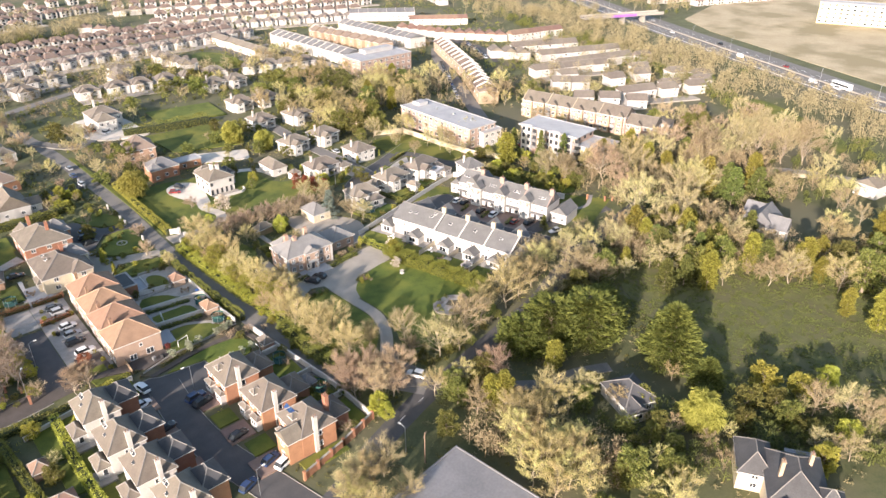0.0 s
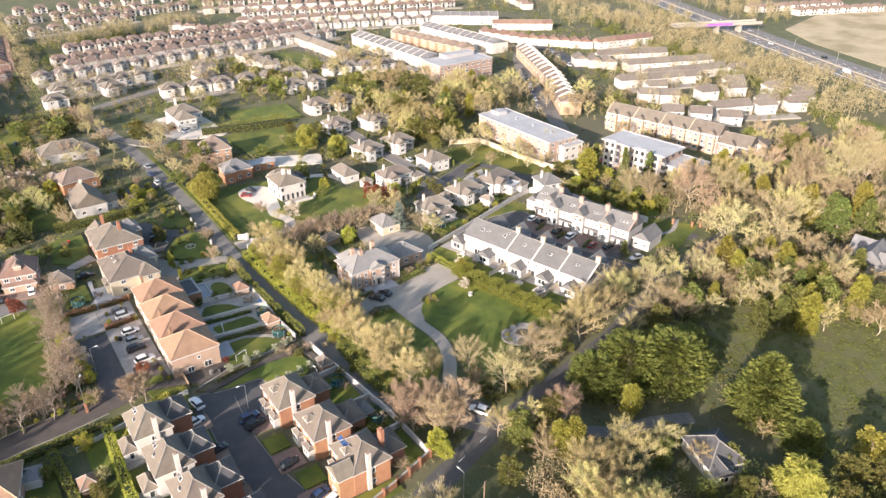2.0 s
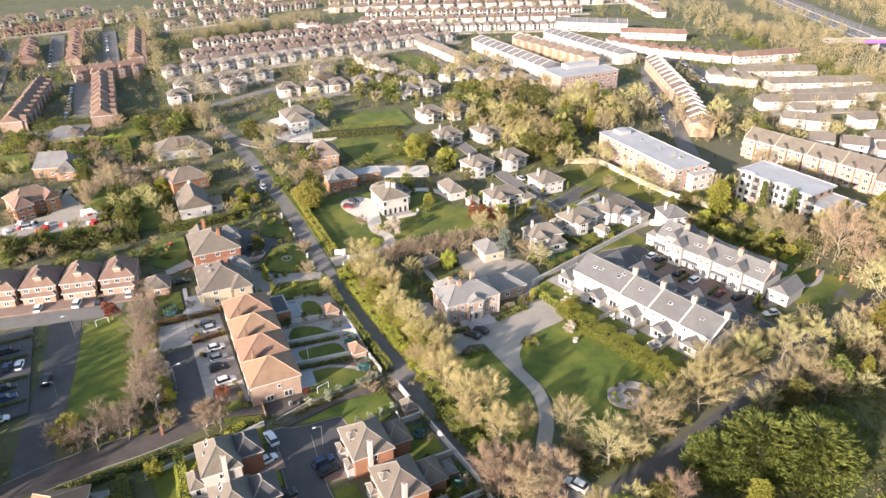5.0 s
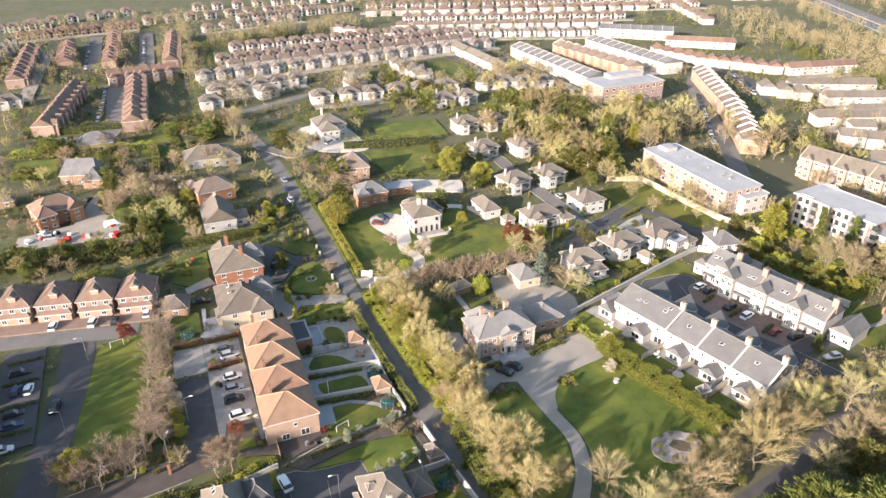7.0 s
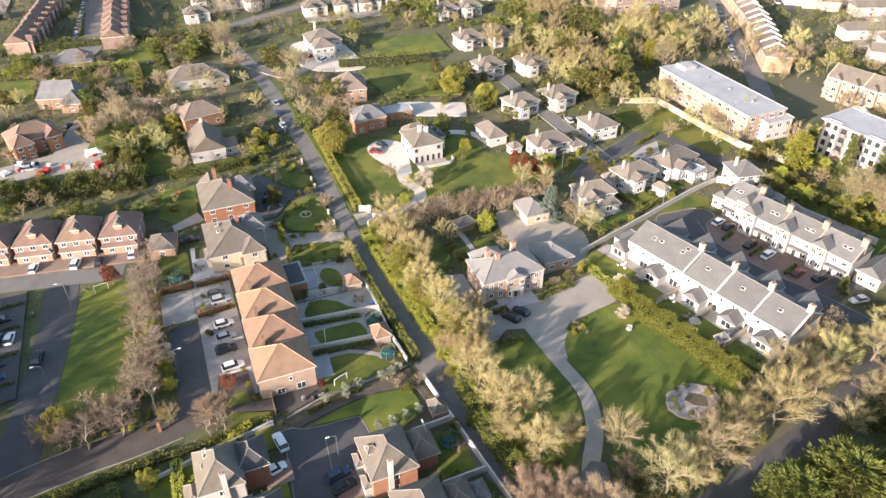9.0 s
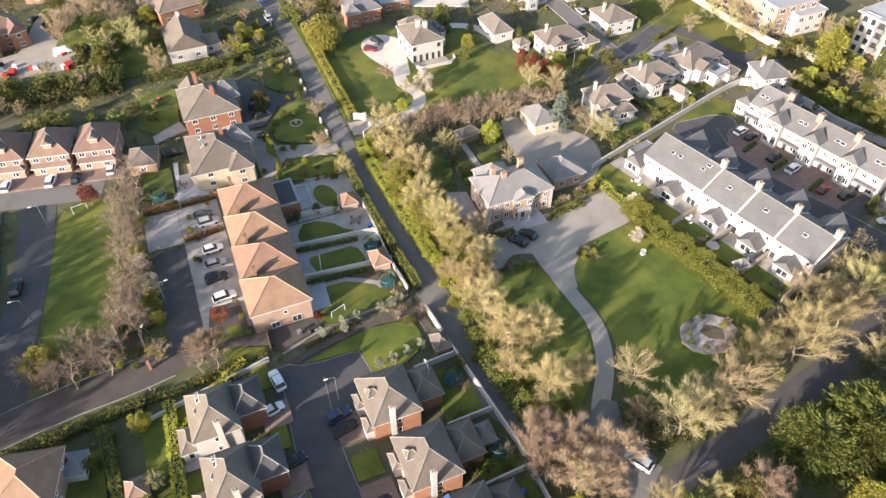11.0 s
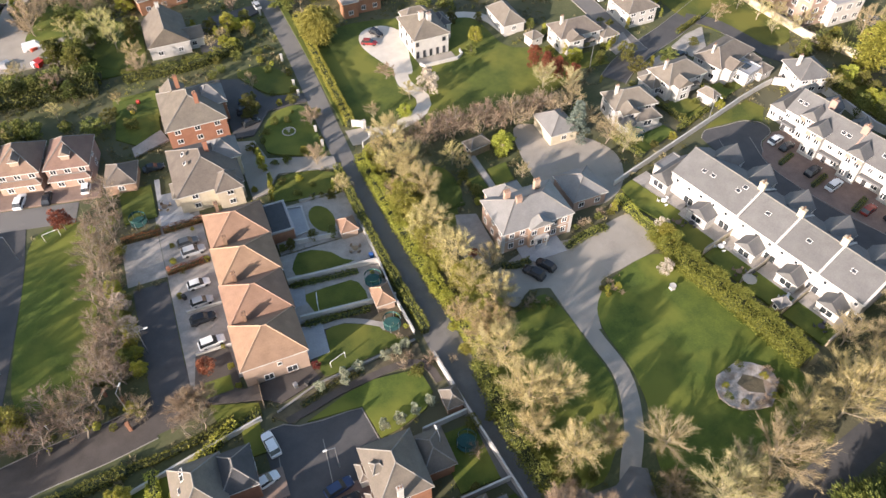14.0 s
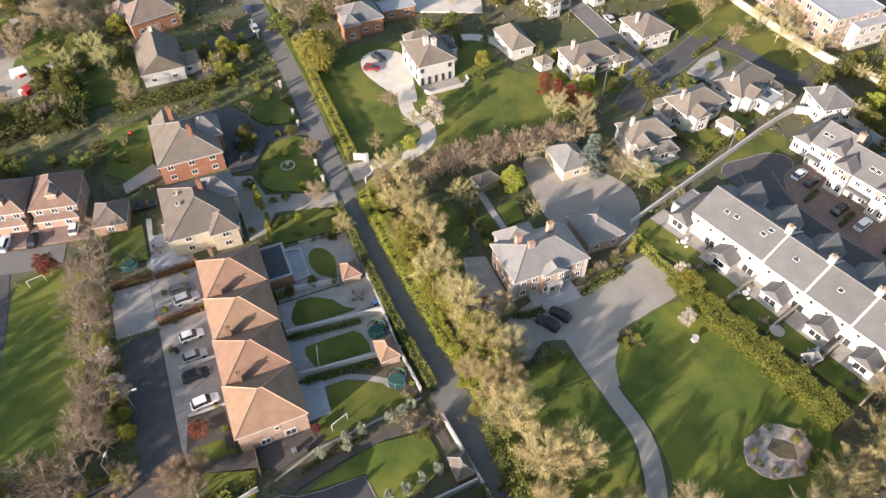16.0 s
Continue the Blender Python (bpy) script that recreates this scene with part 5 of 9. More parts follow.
# ---- white terraces ----
AX = Vector((0.192, -0.981))
AN = Vector((0.981, 0.192))
WX = Vector((0.2505, -0.9681))
WN = Vector((0.9681, 0.2505))
W1 = Vector((122.7, 161.5))
TROT = math.degrees(math.atan2(WX.y, WX.x)) + 90
for i, (a, b, e, xs, xd) in enumerate(((-0.2, 15.8, 5.5, 9.6, 4.6), (15.9, 24.5, 5.2, 21.0, 4.2), (24.6, 33.5, 5.2, 30.2, 4.2), (33.6, 42.4, 5.1, 38.6, 4.2))):
    mid = (a + b) / 2
    c = W1 + WX * mid + WN * 6.0
    h = house("white rendered terraced house with a grey slate roof", c.x, c.y, TROT, group="white terrace")
    L = b - a
    block(h, 0, 0, 11.8, L, e, 3.3, "gable_y", WHITE, MIDSLATE, {"E": 2}, over=0.2)
    chimney(h, 0.2, -L / 2 + 0.4, e + 1, e + 4.9, CREAM, 0.8, 1.2, 3)
    for sg in (-1, 1):
        part("parapet", Solid().add([(0, -L / 2 - 0.18, e + 3.2), (sg * 6.1, -L / 2 - 0.18, e - 0.1), (sg * 6.1, -L / 2 - 0.18, e + 0.18), (0, -L / 2 - 0.18, e + 3.5),
                                     (0, -L / 2 + 0.22, e + 3.2), (sg * 6.1, -L / 2 + 0.22, e - 0.1), (sg * 6.1, -L / 2 + 0.22, e + 0.18), (0, -L / 2 + 0.22, e + 3.5)],
                                    [(0, 1, 2, 3), (7, 6, 5, 4), (3, 2, 6, 7), (1, 5, 6, 2), (0, 4, 5, 1), (0, 3, 7, 4)]).mesh("parapet", WHITE), h)
    for sx, sy in ((-2.6, 1.2), (-2.8, 3.2), (-1.2, -5.2), (-2.4, -4.6)) if i == 0 else ((-2.6, 0.6),):
        skylight(h, pose(sx, sy, e + 3.3 * (1 - abs(sx) / 6.1) + 0.1, 0, -28, 0))
    ey = mid - xs
    block(h, -7.3, ey, 3.8, xd, 2.7, 1.8, "gable_x", WHITE, MIDSLATE, {"W": 1}, 1, win=(2.4, 1.9), over=0.2)
    for yy in ([ey - xd / 2 - 2.0, ey + xd / 2 + 2.2] if i == 0 else [ey - xd / 2 - 1.5]):
        add_window(h, pose(-5.9, yy, 0.15, 0, 0, -90), 2.4, 2.1)
    for k in range(5 if i == 0 else 3):
        add_window(h, pose(-5.9, L / 2 - 1.6 - k * 3.0, 3.7, 0, 0, -90), 0.8, 1.0)
    for k in range(2 if L > 12 else 1):
        block(h, 5.0, (L / 4 if k else -L / 4) if L > 12 else -0.5, 6.4, 5.6, e - 0.2, 3.0, "gable_x", WHITE, MIDSLATE, {"E": 1}, over=0.15)
c = W1 + WX * -1.8 + WN * 3.2
h = house("low white end house with a grey gabled roof", c.x, c.y, TROT, group="white terrace")
block(h, 0, -0.2, 9.6, 4.2, 2.9, 2.3, "gable_x", WHITE, MIDSLATE, {"W": 1}, 1, win=(2.6, 1.9), over=0.2)
block(h, 1.5, 2.6, 6, 2.6, 2.5, 0, "flat", WHITE, LIGHTSLATE, None, 1, over=0.1)
def gabled_house(x, y, L, gy, out):
    """One house of the gabled terrace; gy: place of the tall front gable along the house, out: how far it stands forward."""
    h = house("white terraced house with a brick gabled front and slate roof", x, y, TROT, group="gabled terrace")
    block(h, 0, 0, 9.6, L - 0.02, 5.4, 3.4, "gable_y", WHITE, MIDSLATE, {"E": 2}, over=0.2)
    f = -4.8 - out
    block(h, f + 1.5, gy, 3.0, 3.8, 6.6, 2.2, "gable_x", WHITE, MIDSLATE, {"W": 2}, win=(1.2, 1.5), over=0.25)
    part("gable_panel", Solid().add([(x, y, z) for x in (f - 0.12, f + 0.02) for y, z in ((gy - 1.9, 5.3), (gy + 1.9, 5.3), (gy + 1.9, 6.6), (gy, 8.65), (gy - 1.9, 6.6))], [(4, 3, 2, 1, 0), (5, 6, 7, 8, 9)] + [(k, (k + 1) % 5, 5 + (k + 1) % 5, 5 + k) for k in range(5)]).mesh("gable_panel", PINKBRICK), h, "peach brick gable top")
    add_window(h, pose(f - 0.14, gy, 5.6, 0, 0, -90), 1.2, 1.3)
    lo, hi = (-L / 2, gy - 1.9) if gy > 0 else (gy + 1.9, L / 2)
    mid = (lo + hi) / 2
    part("porch_roof", Solid().box(-6.2, -4.75, lo + 0.3, hi - 0.1, 2.5, 2.85, taper=0.15).mesh("porch_roof", MIDSLATE), h, "grey slate porch roof")
    part("door", door_mesh(DARKFRAME), h, at=pose(-4.8, mid + 1.2, 0, 0, 0, -90))
    add_window(h, pose(-4.8, mid - 1.0, 0.6, 0, 0, -90), 1.5, 1.5)
    for dy in (-1.2, 1.2):
        add_window(h, pose(-4.8, mid + dy, 3.6, 0, 0, -90), 1.1, 1.2)
    for dy in (-0.5, 0.8):
        skylight(h, pose(-2.4, mid + dy, 7.2, 0, -35, 0))
    block(h, 5.6, -1, 3, 4.5, 4.6, 2.2, "gable_x", WHITE, MIDSLATE, {"E": 1}, over=0.15)
    chimney(h, -0.6, -L / 2 + 0.4, 6.5, 10.2, PINKBRICK, 0.8, 1.4, 3)
    part("parapet", Solid().add([(x, y, z) for y in (-L / 2 - 0.14, -L / 2 + 0.2) for x, z in ((-5.0, 5.2), (0, 8.7), (0, 9.0), (-5.0, 5.5))], [(0, 1, 2, 3), (7, 6, 5, 4), (0, 4, 5, 1), (1, 5, 6, 2), (2, 6, 7, 3), (3, 7, 4, 0)]).mesh("parapet", PINKBRICK), h, "peach brick parapet")


gabled_house(163.9, 166.4, 7.6, -1.9, 0.7)
for i in range(3):
    c = Vector((163.6, 157.9)) + WX * (9.42 * i)
    gabled_house(c.x, c.y, 9.4, 2.8, 1.6)
for x, y, w, d in ((162.9, 172.4, 7.6, 4.4), (171.6, 132.0, 8.6, 5.6)):
    h = house("low white end house with a grey gabled roof", x, y, TROT, group="gabled terrace")
    block(h, 0, 0, w, d, 3.4, 2.4, "gable_x", WHITE, MIDSLATE, {"W": 2}, 1, over=0.2)
for p, q in (((149.9, 158.8), (154.6, 160.4)), ((151.4, 150.6), (156.6, 152.2)), ((153.9, 141.6), (159.0, 143.4))):
    hedge([p, q], 1.0, 0.9, HEDGELEAF, "low clipped hedge between parking bays", 91, per=120, size=0.2)

# ---- apartment blocks ----
def balcony_mesh(w, out):
    key = ("balcony", w, out)
    if key not in CACHE:
        q = Solid().box(-w / 2, w / 2, -out, 0, 0, 0.16)
        for x in (-w / 2, w / 2 - 0.05):
            q.box(x, x + 0.05, -out, 0, 0.16, 1.15)
        CACHE[key] = q.box(-w / 2, w / 2, -out, -out + 0.05, 0.16, 1.15).mesh("balcony", METAL)
    return CACHE[key]


h = house("long flat-roofed apartment block of brick and white render", 200.8, 223, 0, "apartment block", name="apartment_block")
block(h, 0, 0, 15, 45, 8.6, 0, "flat", PINKBRICK, FLATROOF, {"W": 12, "S": 4, "E": 12}, 3, over=0.3, win=(1.8, 1.5))
block(h, 3.5, -20.5, 10.4, 9, 6.4, 0, "flat", WHITE, FLATROOF, {"S": 3, "E": 2}, 2, over=0.3, win=(1.8, 1.6))
part("plant_room", Solid().box(-2, 3, 16, 21, 8.8, 10.2).mesh("plant_room", FLATROOF), h)
for y in (-14, -3, 8):
    part("roof_vent", Solid().lathe([(0.5, 8.7), (0.5, 9.3), (0.2, 9.5)], 9, at=(1.5, y)).mesh("roof_vent", METAL), h)
h = house("flat-roofed apartment block of white render and brick", 217.6, 174.7, 8, "apartment block", name="apartment_block")
block(h, 0, 0, 13.4, 26, 11.0, 0, "flat", PINKBRICK, FLATROOF, {"S": 3, "E": 8}, 4, over=0.8, win=(1.6, 1.5), frame_mat=DARKFRAME)
for k, y in enumerate((9.6, 2.6, -3.6, -10.0)):
    if k % 2 == 0:
        block(h, -7.0, y, 1.4, 4.8, 11.3, 0, "flat", WHITE, FLATROOF, {"W": 2}, 4, over=0.1, win=(1.3, 1.6), frame_mat=DARKFRAME)
    else:
        block(h, -6.9, y, 0.8, 3.2, 10.6, 0, "flat", WHITE, FLATROOF, {"W": 1}, 4, over=0.05, win=(1.8, 1.8), frame_mat=DARKFRAME)
    for z in (2.75, 5.5, 8.25):
        part("balcony", balcony_mesh(2.6, 1.3), h, "metal balcony", at=pose(-6.7, y - 3.4, z, 0, 0, -90))
        add_window(h, pose(-6.7, y - 3.4, z + 0.2, 0, 0, -90), 1.8, 2.0, DARKFRAME)
block(h, 1, -17.5, 13, 11, 7.8, 0, "flat", WHITE, FLATROOF, {"W": 3, "S": 4}, 3, over=0.9, frame_mat=DARKFRAME, win=(1.8, 1.5))
h = house("flat-roofed brick apartment block with a pale roof", 244, 331, 0, "apartment block", name="apartment_block")
block(h, 0, 0, 36, 18, 9.6, 0, "flat", PINKBRICK, FLATROOF, {"S": 9, "W": 4}, 3, over=0.3, win=(1.8, 1.5))
block(h, 4, 6, 20, 6, 11.5, 0, "flat", FLATROOF, FLATROOF, None, over=0.2)
for i in range(5):
    c = Vector((251, 213)) + Vector((0.25, -0.968)) * (12.7 * i)
    tall = i < 4
    e = 7.8 if tall else 5.4
    h = house("four-storey brick apartment house with gabled dark roof", c.x, c.y, 14.5, "apartment block", group="brick apartment row", name="apartment_house")
    block(h, 0, 0, 10.6, 12.5, e, 3.4, "gable_y", PINKBRICK, GREYTILE, {"W": 5, "E": 4, "S": 2}, 3 if tall else 2, over=0.25)
    if tall:
        part("parapet", Solid().add([(x, y, z) for y in (6.15, 6.4) for x, z in ((-5.6, 0), (5.6, 0), (5.6, 8.3), (0, 11.6), (-5.6, 8.3))], [(0, 1, 2, 3, 4), (9, 8, 7, 6, 5)] + [(k, 5 + k, 5 + (k + 1) % 5, (k + 1) % 5) for k in range(5)]).mesh("parapet", CREAM), h, "cream gable parapet")
    for y in (-3.6, 2.6) if tall else (0.5,):
        block(h, -5.5, y, 1.8, 3.2, e + 0.2, 1.9, "gable_x", BUFF, GREYTILE, {"W": 1}, 3 if tall else 2, over=0.2, win=(1.6, 1.5))
        for z in (2.6, 5.2) if tall else (2.6,):
            part("balcony", balcony_mesh(2.2, 1.2), h, "metal balcony", at=pose(-5.3, y + 2.8, z, 0, 0, -90))

# ---- farther streets ----
def row_house(label, w, d, eave, rise, roof, wall, roofing, wins, stack=True, bay=True, group=""):
    h = house(label, 0, 0, group=group)
    block(h, 0, 0, w, d, eave, rise, roof, wall, roofing, None, over=0.3)
    for side, us in wins.items():
        for u in us:
            for z in ((0.7, 2.9) if side == "S" and u == us[0] else (2.9,)):
                part("window", far_window(), h, at=side_pose(side, u, z, w, d))
    if bay:
        block(h, -w * 0.2, -d / 2 - 0.5, w * 0.46, 2.4, eave + 0.3, 2.0, "gable_y", wall, roofing, None, over=0.15)
        part("window", far_window(), h, at=pose(-w * 0.2, -d / 2 - 1.7, 2.9))
    if stack:
        chimney(h, w * 0.3, 0, eave + rise * 0.5, eave + rise + 0.9, wall, 0.7, 0.6, 0)
    return h


def far_window():
    if "farwin" not in CACHE:
        w, h, f = 1.7, 1.35, 0.12
        CACHE["farwin"] = lattice([-w / 2, -w / 2 + f, -0.05, 0.05, w / 2 - f, w / 2], [0, f, h - f, h], [(1, 1), (3, 1)], -0.06, -0.015, True).mesh("window", [FRAME, GLASS])
    return CACHE["farwin"]


USED = set()


def row(model, a, b, n, face, jitter=0.3):
    """A row of like houses from a to b; face: the heading of their fronts, in degrees, 0 for fronts towards -y."""
    rng = random.Random(n * 31 + int(a[0]))
    for i in range(n):
        t = (i + 0.5) / n
        m = pose(a[0] + (b[0] - a[0]) * t + rng.uniform(-jitter, jitter), a[1] + (b[1] - a[1]) * t + rng.uniform(-jitter, jitter), 0, 0, 0, face)
        if model.name in USED:
            copy_thing(model, m)
        else:
            USED.add(model.name)
            model.matrix_basis = m


WS = {"S": (2.4,)}
semi = row_house("white semi-detached house with a brown tiled roof", 9.0, 8.0, 4.0, 2.6, "hip_x", WHITE, ROSETILE, WS, stack=False, group="semi-detached houses")
semi2 = row_house("white semi-detached house with a grey brown tiled roof", 11.0, 8.2, 4.2, 2.7, "hip_x", WHITE, TANTILE, WS, stack=False, group="semi-detached houses")
gab = row_house("white house with a pale grey gabled roof", 9.4, 8.0, 4.5, 2.5, "gable_x", WHITE, TANTILE, WS, stack=False, bay=False, group="white gabled houses")
terr = row_house("white terraced house with a red brown roof", 7.2, 8.0, 4.5, 2.4, "gable_x", WHITE, REDTILE, {"S": (-1.6, 1.6)}, stack=False, bay=False, group="white terraced houses")
brickrow = row_house("brick and white terraced house with a red brown roof", 7.0, 9.0, 5.0, 3.2, "gable_x", PINKBRICK, REDTILE, {"S": (-1.6, 1.6)}, group="brick terraced houses")
curved = row_house("buff brick terraced house with a dark roof", 7.6, 10.0, 6.2, 2.4, "gable_x", BUFF, BROWNTILE, {"S": (-1.8, 1.8), "N": (0,)}, stack=False, bay=False, group="curved terrace")
paneled = row_house("terraced house with a grey panelled roof and white parapet", 6.8, 12.5, 6.4, 2.2, "gable_x", WHITE, SLATE, {"S": (-1.6, 1.6), "N": (0,)}, stack=False, bay=False, group="panelled terrace")
part("parapet", Solid().box(3.25, 3.45, -6.4, 6.4, 5.5, 7.0).add([(3.25, -6.6, 7.0), (3.45, -6.6, 7.0), (3.45, 0, 9.2), (3.25, 0, 9.2), (3.45, 6.6, 7.0), (3.25, 6.6, 7.0)], [(0, 1, 2, 3), (3, 2, 4, 5), (0, 3, 5), (1, 4, 2)]).mesh("parapet", WHITE), paneled)
part("parapet", CACHE.setdefault("cpar", Solid().box(3.7, 3.95, -4.9, 4.9, 6.0, 7.2).add([(3.7, -5.2, 7.0), (3.95, -5.2, 7.0), (3.95, 0, 9.6), (3.7, 0, 9.6), (3.95, 5.2, 7.0), (3.7, 5.2, 7.0)], [(0, 1, 2, 3), (3, 2, 4, 5), (0, 3, 5), (1, 4, 2)]).mesh("parapet", WHITE)), curved)

# rows of semis beyond the lane's end
row(semi2, (48, 414), (100, 425), 5, 5)
row(semi2, (94, 385), (172, 379), 6, -4, 1)
row(semi, (45, 451), (238, 470), 19, 6, 0.4)
row(semi2, (70, 404), (82, 408), 1, 10, 1)
row(semi2, (120, 395), (130, 425), 3, 95, 0.5)
row(semi2, (184, 377), (222, 366), 4, -14, 1)
row(gab, (208, 464), (211, 392), 7, -88, 0.4)
row(semi2, (158, 440), (163, 402), 4, 82, 0.6)
patch([(172, 404), (181, 396), (190, 392), (196, 402), (196, 430), (188, 442), (178, 436)], 0, GRASS, "curved_green", "oval mown green round which a street curves", "lawn")
ribbon([(170, 452), (171, 425), (167, 404), (178, 390), (194, 386), (202, 400), (203, 440), (196, 456)], 6, 0, TARMAC, "road_crescent", "grey asphalt crescent round a green", "road")
row(semi, (180, 520), (330, 470), 15, -15, 0.5)
# brick rows to the north-west
row(brickrow, (-26, 378), (-15, 450), 9, 80)
row(brickrow, (11, 370), (14, 452), 9, 85)
row(brickrow, (0, 460), (36, 466), 5, 8)
row(brickrow, (34, 485), (41, 570), 9, 85)
row(brickrow, (-46, 470), (-46, 560), 9, 88)
row(semi2, (-70, 430), (-40, 436), 3, 0)
row(semi2, (-75, 480), (-60, 590), 9, 85)
row(semi2, (40, 395), (55, 398), 1, 0)
# streets to the north-east
row(paneled, (240, 436), (243, 352), 12, 88, 0.0)
row(curved, (266, 432), (277, 364), 9, 82, 0.0)
row(paneled, (296, 438), (301, 362), 11, 86, 0.0)
row(paneled, (322, 470), (362, 440), 7, -35, 0.0)
row(curved, (306, 345), (276, 288), 9, 62, 0.0)
row(curved, (275, 286), (246, 242), 7, 57, 0.0)
row(terr, (322, 408), (333, 372), 5, 75)
row(terr, (333, 372), (358, 338), 6, 55)
row(terr, (360, 336), (402, 328), 6, -10)
row(terr, (345, 425), (380, 400), 6, -35)
row(gab, (318, 314), (330, 292), 3, 60)
row(gab, (331, 284), (382, 264), 6, -20)
row(gab, (335, 310), (375, 292), 5, -22)
row(gab, (300, 262), (345, 245), 5, -20)
row(gab, (322, 262), (372, 248), 5, 160)
row(gab, (276, 214), (300, 186), 3, -45, 1)
row(gab, (300, 204), (330, 190), 3, -25, 1)
row(gab, (328, 200), (345, 180), 2, -30)
row(gab, (270, 158), (290, 170), 2, 20, 1)
row(gab, (345, 230), (356, 222), 1, -30)
row(gab, (290, 240), (305, 225), 2, -40)
row(gab, (266, 74), (296, 60), 3, -10, 1)
for x, y, f in ((322, 222, -20), (340, 218, -30), (357, 207, -25), (363, 195, -25), (376, 242, -20), (309, 244, -30), (352, 188, -30)):
    row(gab, (x, y), (x, y), 1, f)

# apartment slab beyond the field
h = house("pale yellow apartment slab beyond the field", 600, 195, -70, "apartment block", name="apartment_block")
block(h, 0, 0, 70, 14, 15, 0, "flat", YELLOWWALL, FLATROOF, {"S": 16}, 5, win=(2.0, 1.6))

# ---- near the flight's start ----
h = house("dark timbered house with steep slate gables", 211, 83, 10)
block(h, 0, 0, 10, 9, 4.8, 4.4, "gable_x", WHITE, SLATE, {"S": 3, "W": 2})
block(h, -3, -5, 5, 6, 4.8, 3.6, "gable_y", WHITE, SLATE, {"S": 1, "W": 1})
block(h, 5, 3, 6, 8, 4.6, 3.4, "gable_y", WHITE, SLATE, {"E": 1})
h = house("lodge with a grey hipped roof and a gabled bay", 110.5, 63, -20)
block(h, 0, 0, 8, 9, 3.0, 2.8, "hip_y", WHITE, DARKSLATE, {"S": 2, "W": 2}, 1)
block(h, -2, -5, 4, 3, 2.8, 1.8, "gable_y", WHITE, DARKSLATE, {"S": 1}, 1, win=(2.0, 1.4))
h = house("large house with dark slate hipped roofs and white bays", 110, 27, 32)
block(h, 0, 0, 13, 10, 5.2, 3.6, "hip_x", CREAM, DARKSLATE, {"S": 3, "W": 2, "E": 2})
block(h, 4.5, 6.5, 9, 6, 4.4, 3.0, "hip_x", CREAM, DARKSLATE, {"W": 1}, 2)
block(h, -4.0, -5.2, 5, 5, 5.2, 2.8, "hip_y", CREAM, DARKSLATE, {"S": 1, "W": 1})
block(h, 7.6, -2.0, 3.4, 4.4, 3.4, 0, "flat", WHITE, FLATROOF, {"S": 1, "E": 1}, 1, over=0.15)
bt = part("turret", Solid().lathe([(1.7, 0), (1.7, 4.6)], 12).mesh("turret", WHITE), h, "round white turret", at=Matrix.Translation((-7.0, 2.5, 0)))
part("turret_roof", Solid().lathe([(2.0, 4.6), (2.0, 4.75), (0.1, 6.6)], 12).mesh("turret_roof", DARKSLATE), bt)
chimney(h, -1.5, 3.0, 6.5, 10, BUFF)
chimney(h, 2.5, -2.5, 6.0, 9.5, BUFF)
h = house("low flat-roofed hall with a weathered sheet roof", 61.8, 63.5, 7, "hall", name="hall")
block(h, 0, 0, 20, 21, 3.2, 0, "flat", PALEBRICK, SHEETROOF, None, 1, over=0.3)
ribbon([(90, 91), (93, 86), (97, 82.2), (102, 78.8), (110, 76.7), (117.5, 73)], 3.2, 0.05, ROAD, "lodge_drive", "asphalt drive to the lodge", "driveway")

# ---- walls, hedges ----
wall_line([(65.3, 96), (65.2, 111), (63.2, 130), (62.0, 143)], 1.6, WHITE, "white rendered garden wall along the lane", 0.22)
wall_line([(45.4, 90.6), (56, 93), (65.3, 95.8)], 1.9, BRICK, "red brick garden wall with piers beside the road", piers=3.4)
wall_line([(113.2, 167.4), (123, 170.4), (130.4, 172.6), (144.4, 176.9), (157.6, 181.0), (165.4, 183.0), (168, 183.4)], 1.5, WHITE, "long white boundary wall", 0.22)
wall_line([(168.2, 183.2), (177, 177), (178, 160), (184, 142)], 2.0, WHITE, "white boundary wall behind the gabled terrace", 0.35)
wall_line([(174.4, 241.3), (186.5, 236), (187.6, 214), (190, 196), (196, 182)], 2.2, CREAM, "pale rendered wall along the young trees", 0.4)
wall_line([(34.6, 142.9), (41.7, 145.4), (50, 146.2), (60.2, 147.4)], 0.5, STONE, "low grey stone garden wall", 0.25)
hedge([(24, 142.0), (28.4, 143.0), (32.0, 144.0)], 1.2, 1.2, HEDGELEAF, "clipped green hedge behind a white wall", 77)
hedge([(38.6, 142.4), (44, 144.2), (50, 144.9)], 0.8, 0.6, LEAF, "low planting in a long bed", 87, ragged=0.3)
for y0, y1 in ((168.4, 166.7), (159.2, 157.5)):
    wall_line([(43.0, y0), (60.5, y1)], 1.5, WHITE, "white rendered garden wall between lawns", 0.25)
wall_line([(60.3, 178), (60.3, 166), (60.0, 158), (60.6, 148.6)], 1.3, WHITE, "white rendered wall inside the lane hedge", 0.22)
hedge([(60.8, 195), (61.2, 172), (61.9, 158), (62.6, 148)], 1.3, 2.2, HEDGELEAF, "green hedge along the lane", 3)
hedge([(66.4, 196), (66.8, 178), (67.8, 160), (68.8, 150), (69.5, 140)], 2.0, 2.2, LIME, "tall sunlit hedge beside the lane", 4, per=190, size=0.27, ragged=0.25)
hedge([(68.2, 208), (68.4, 230), (68.8, 258)], 1.8, 2.2, LIME, "yellow green hedge before the villa lawn", 5)
hedge([(111.9, 163.6), (112.2, 158), (113.0, 153.6)], 1.4, 1.6, LIME, "low yellow green hedge beside the strip lawn", 92, per=150, size=0.24, ragged=0.2)
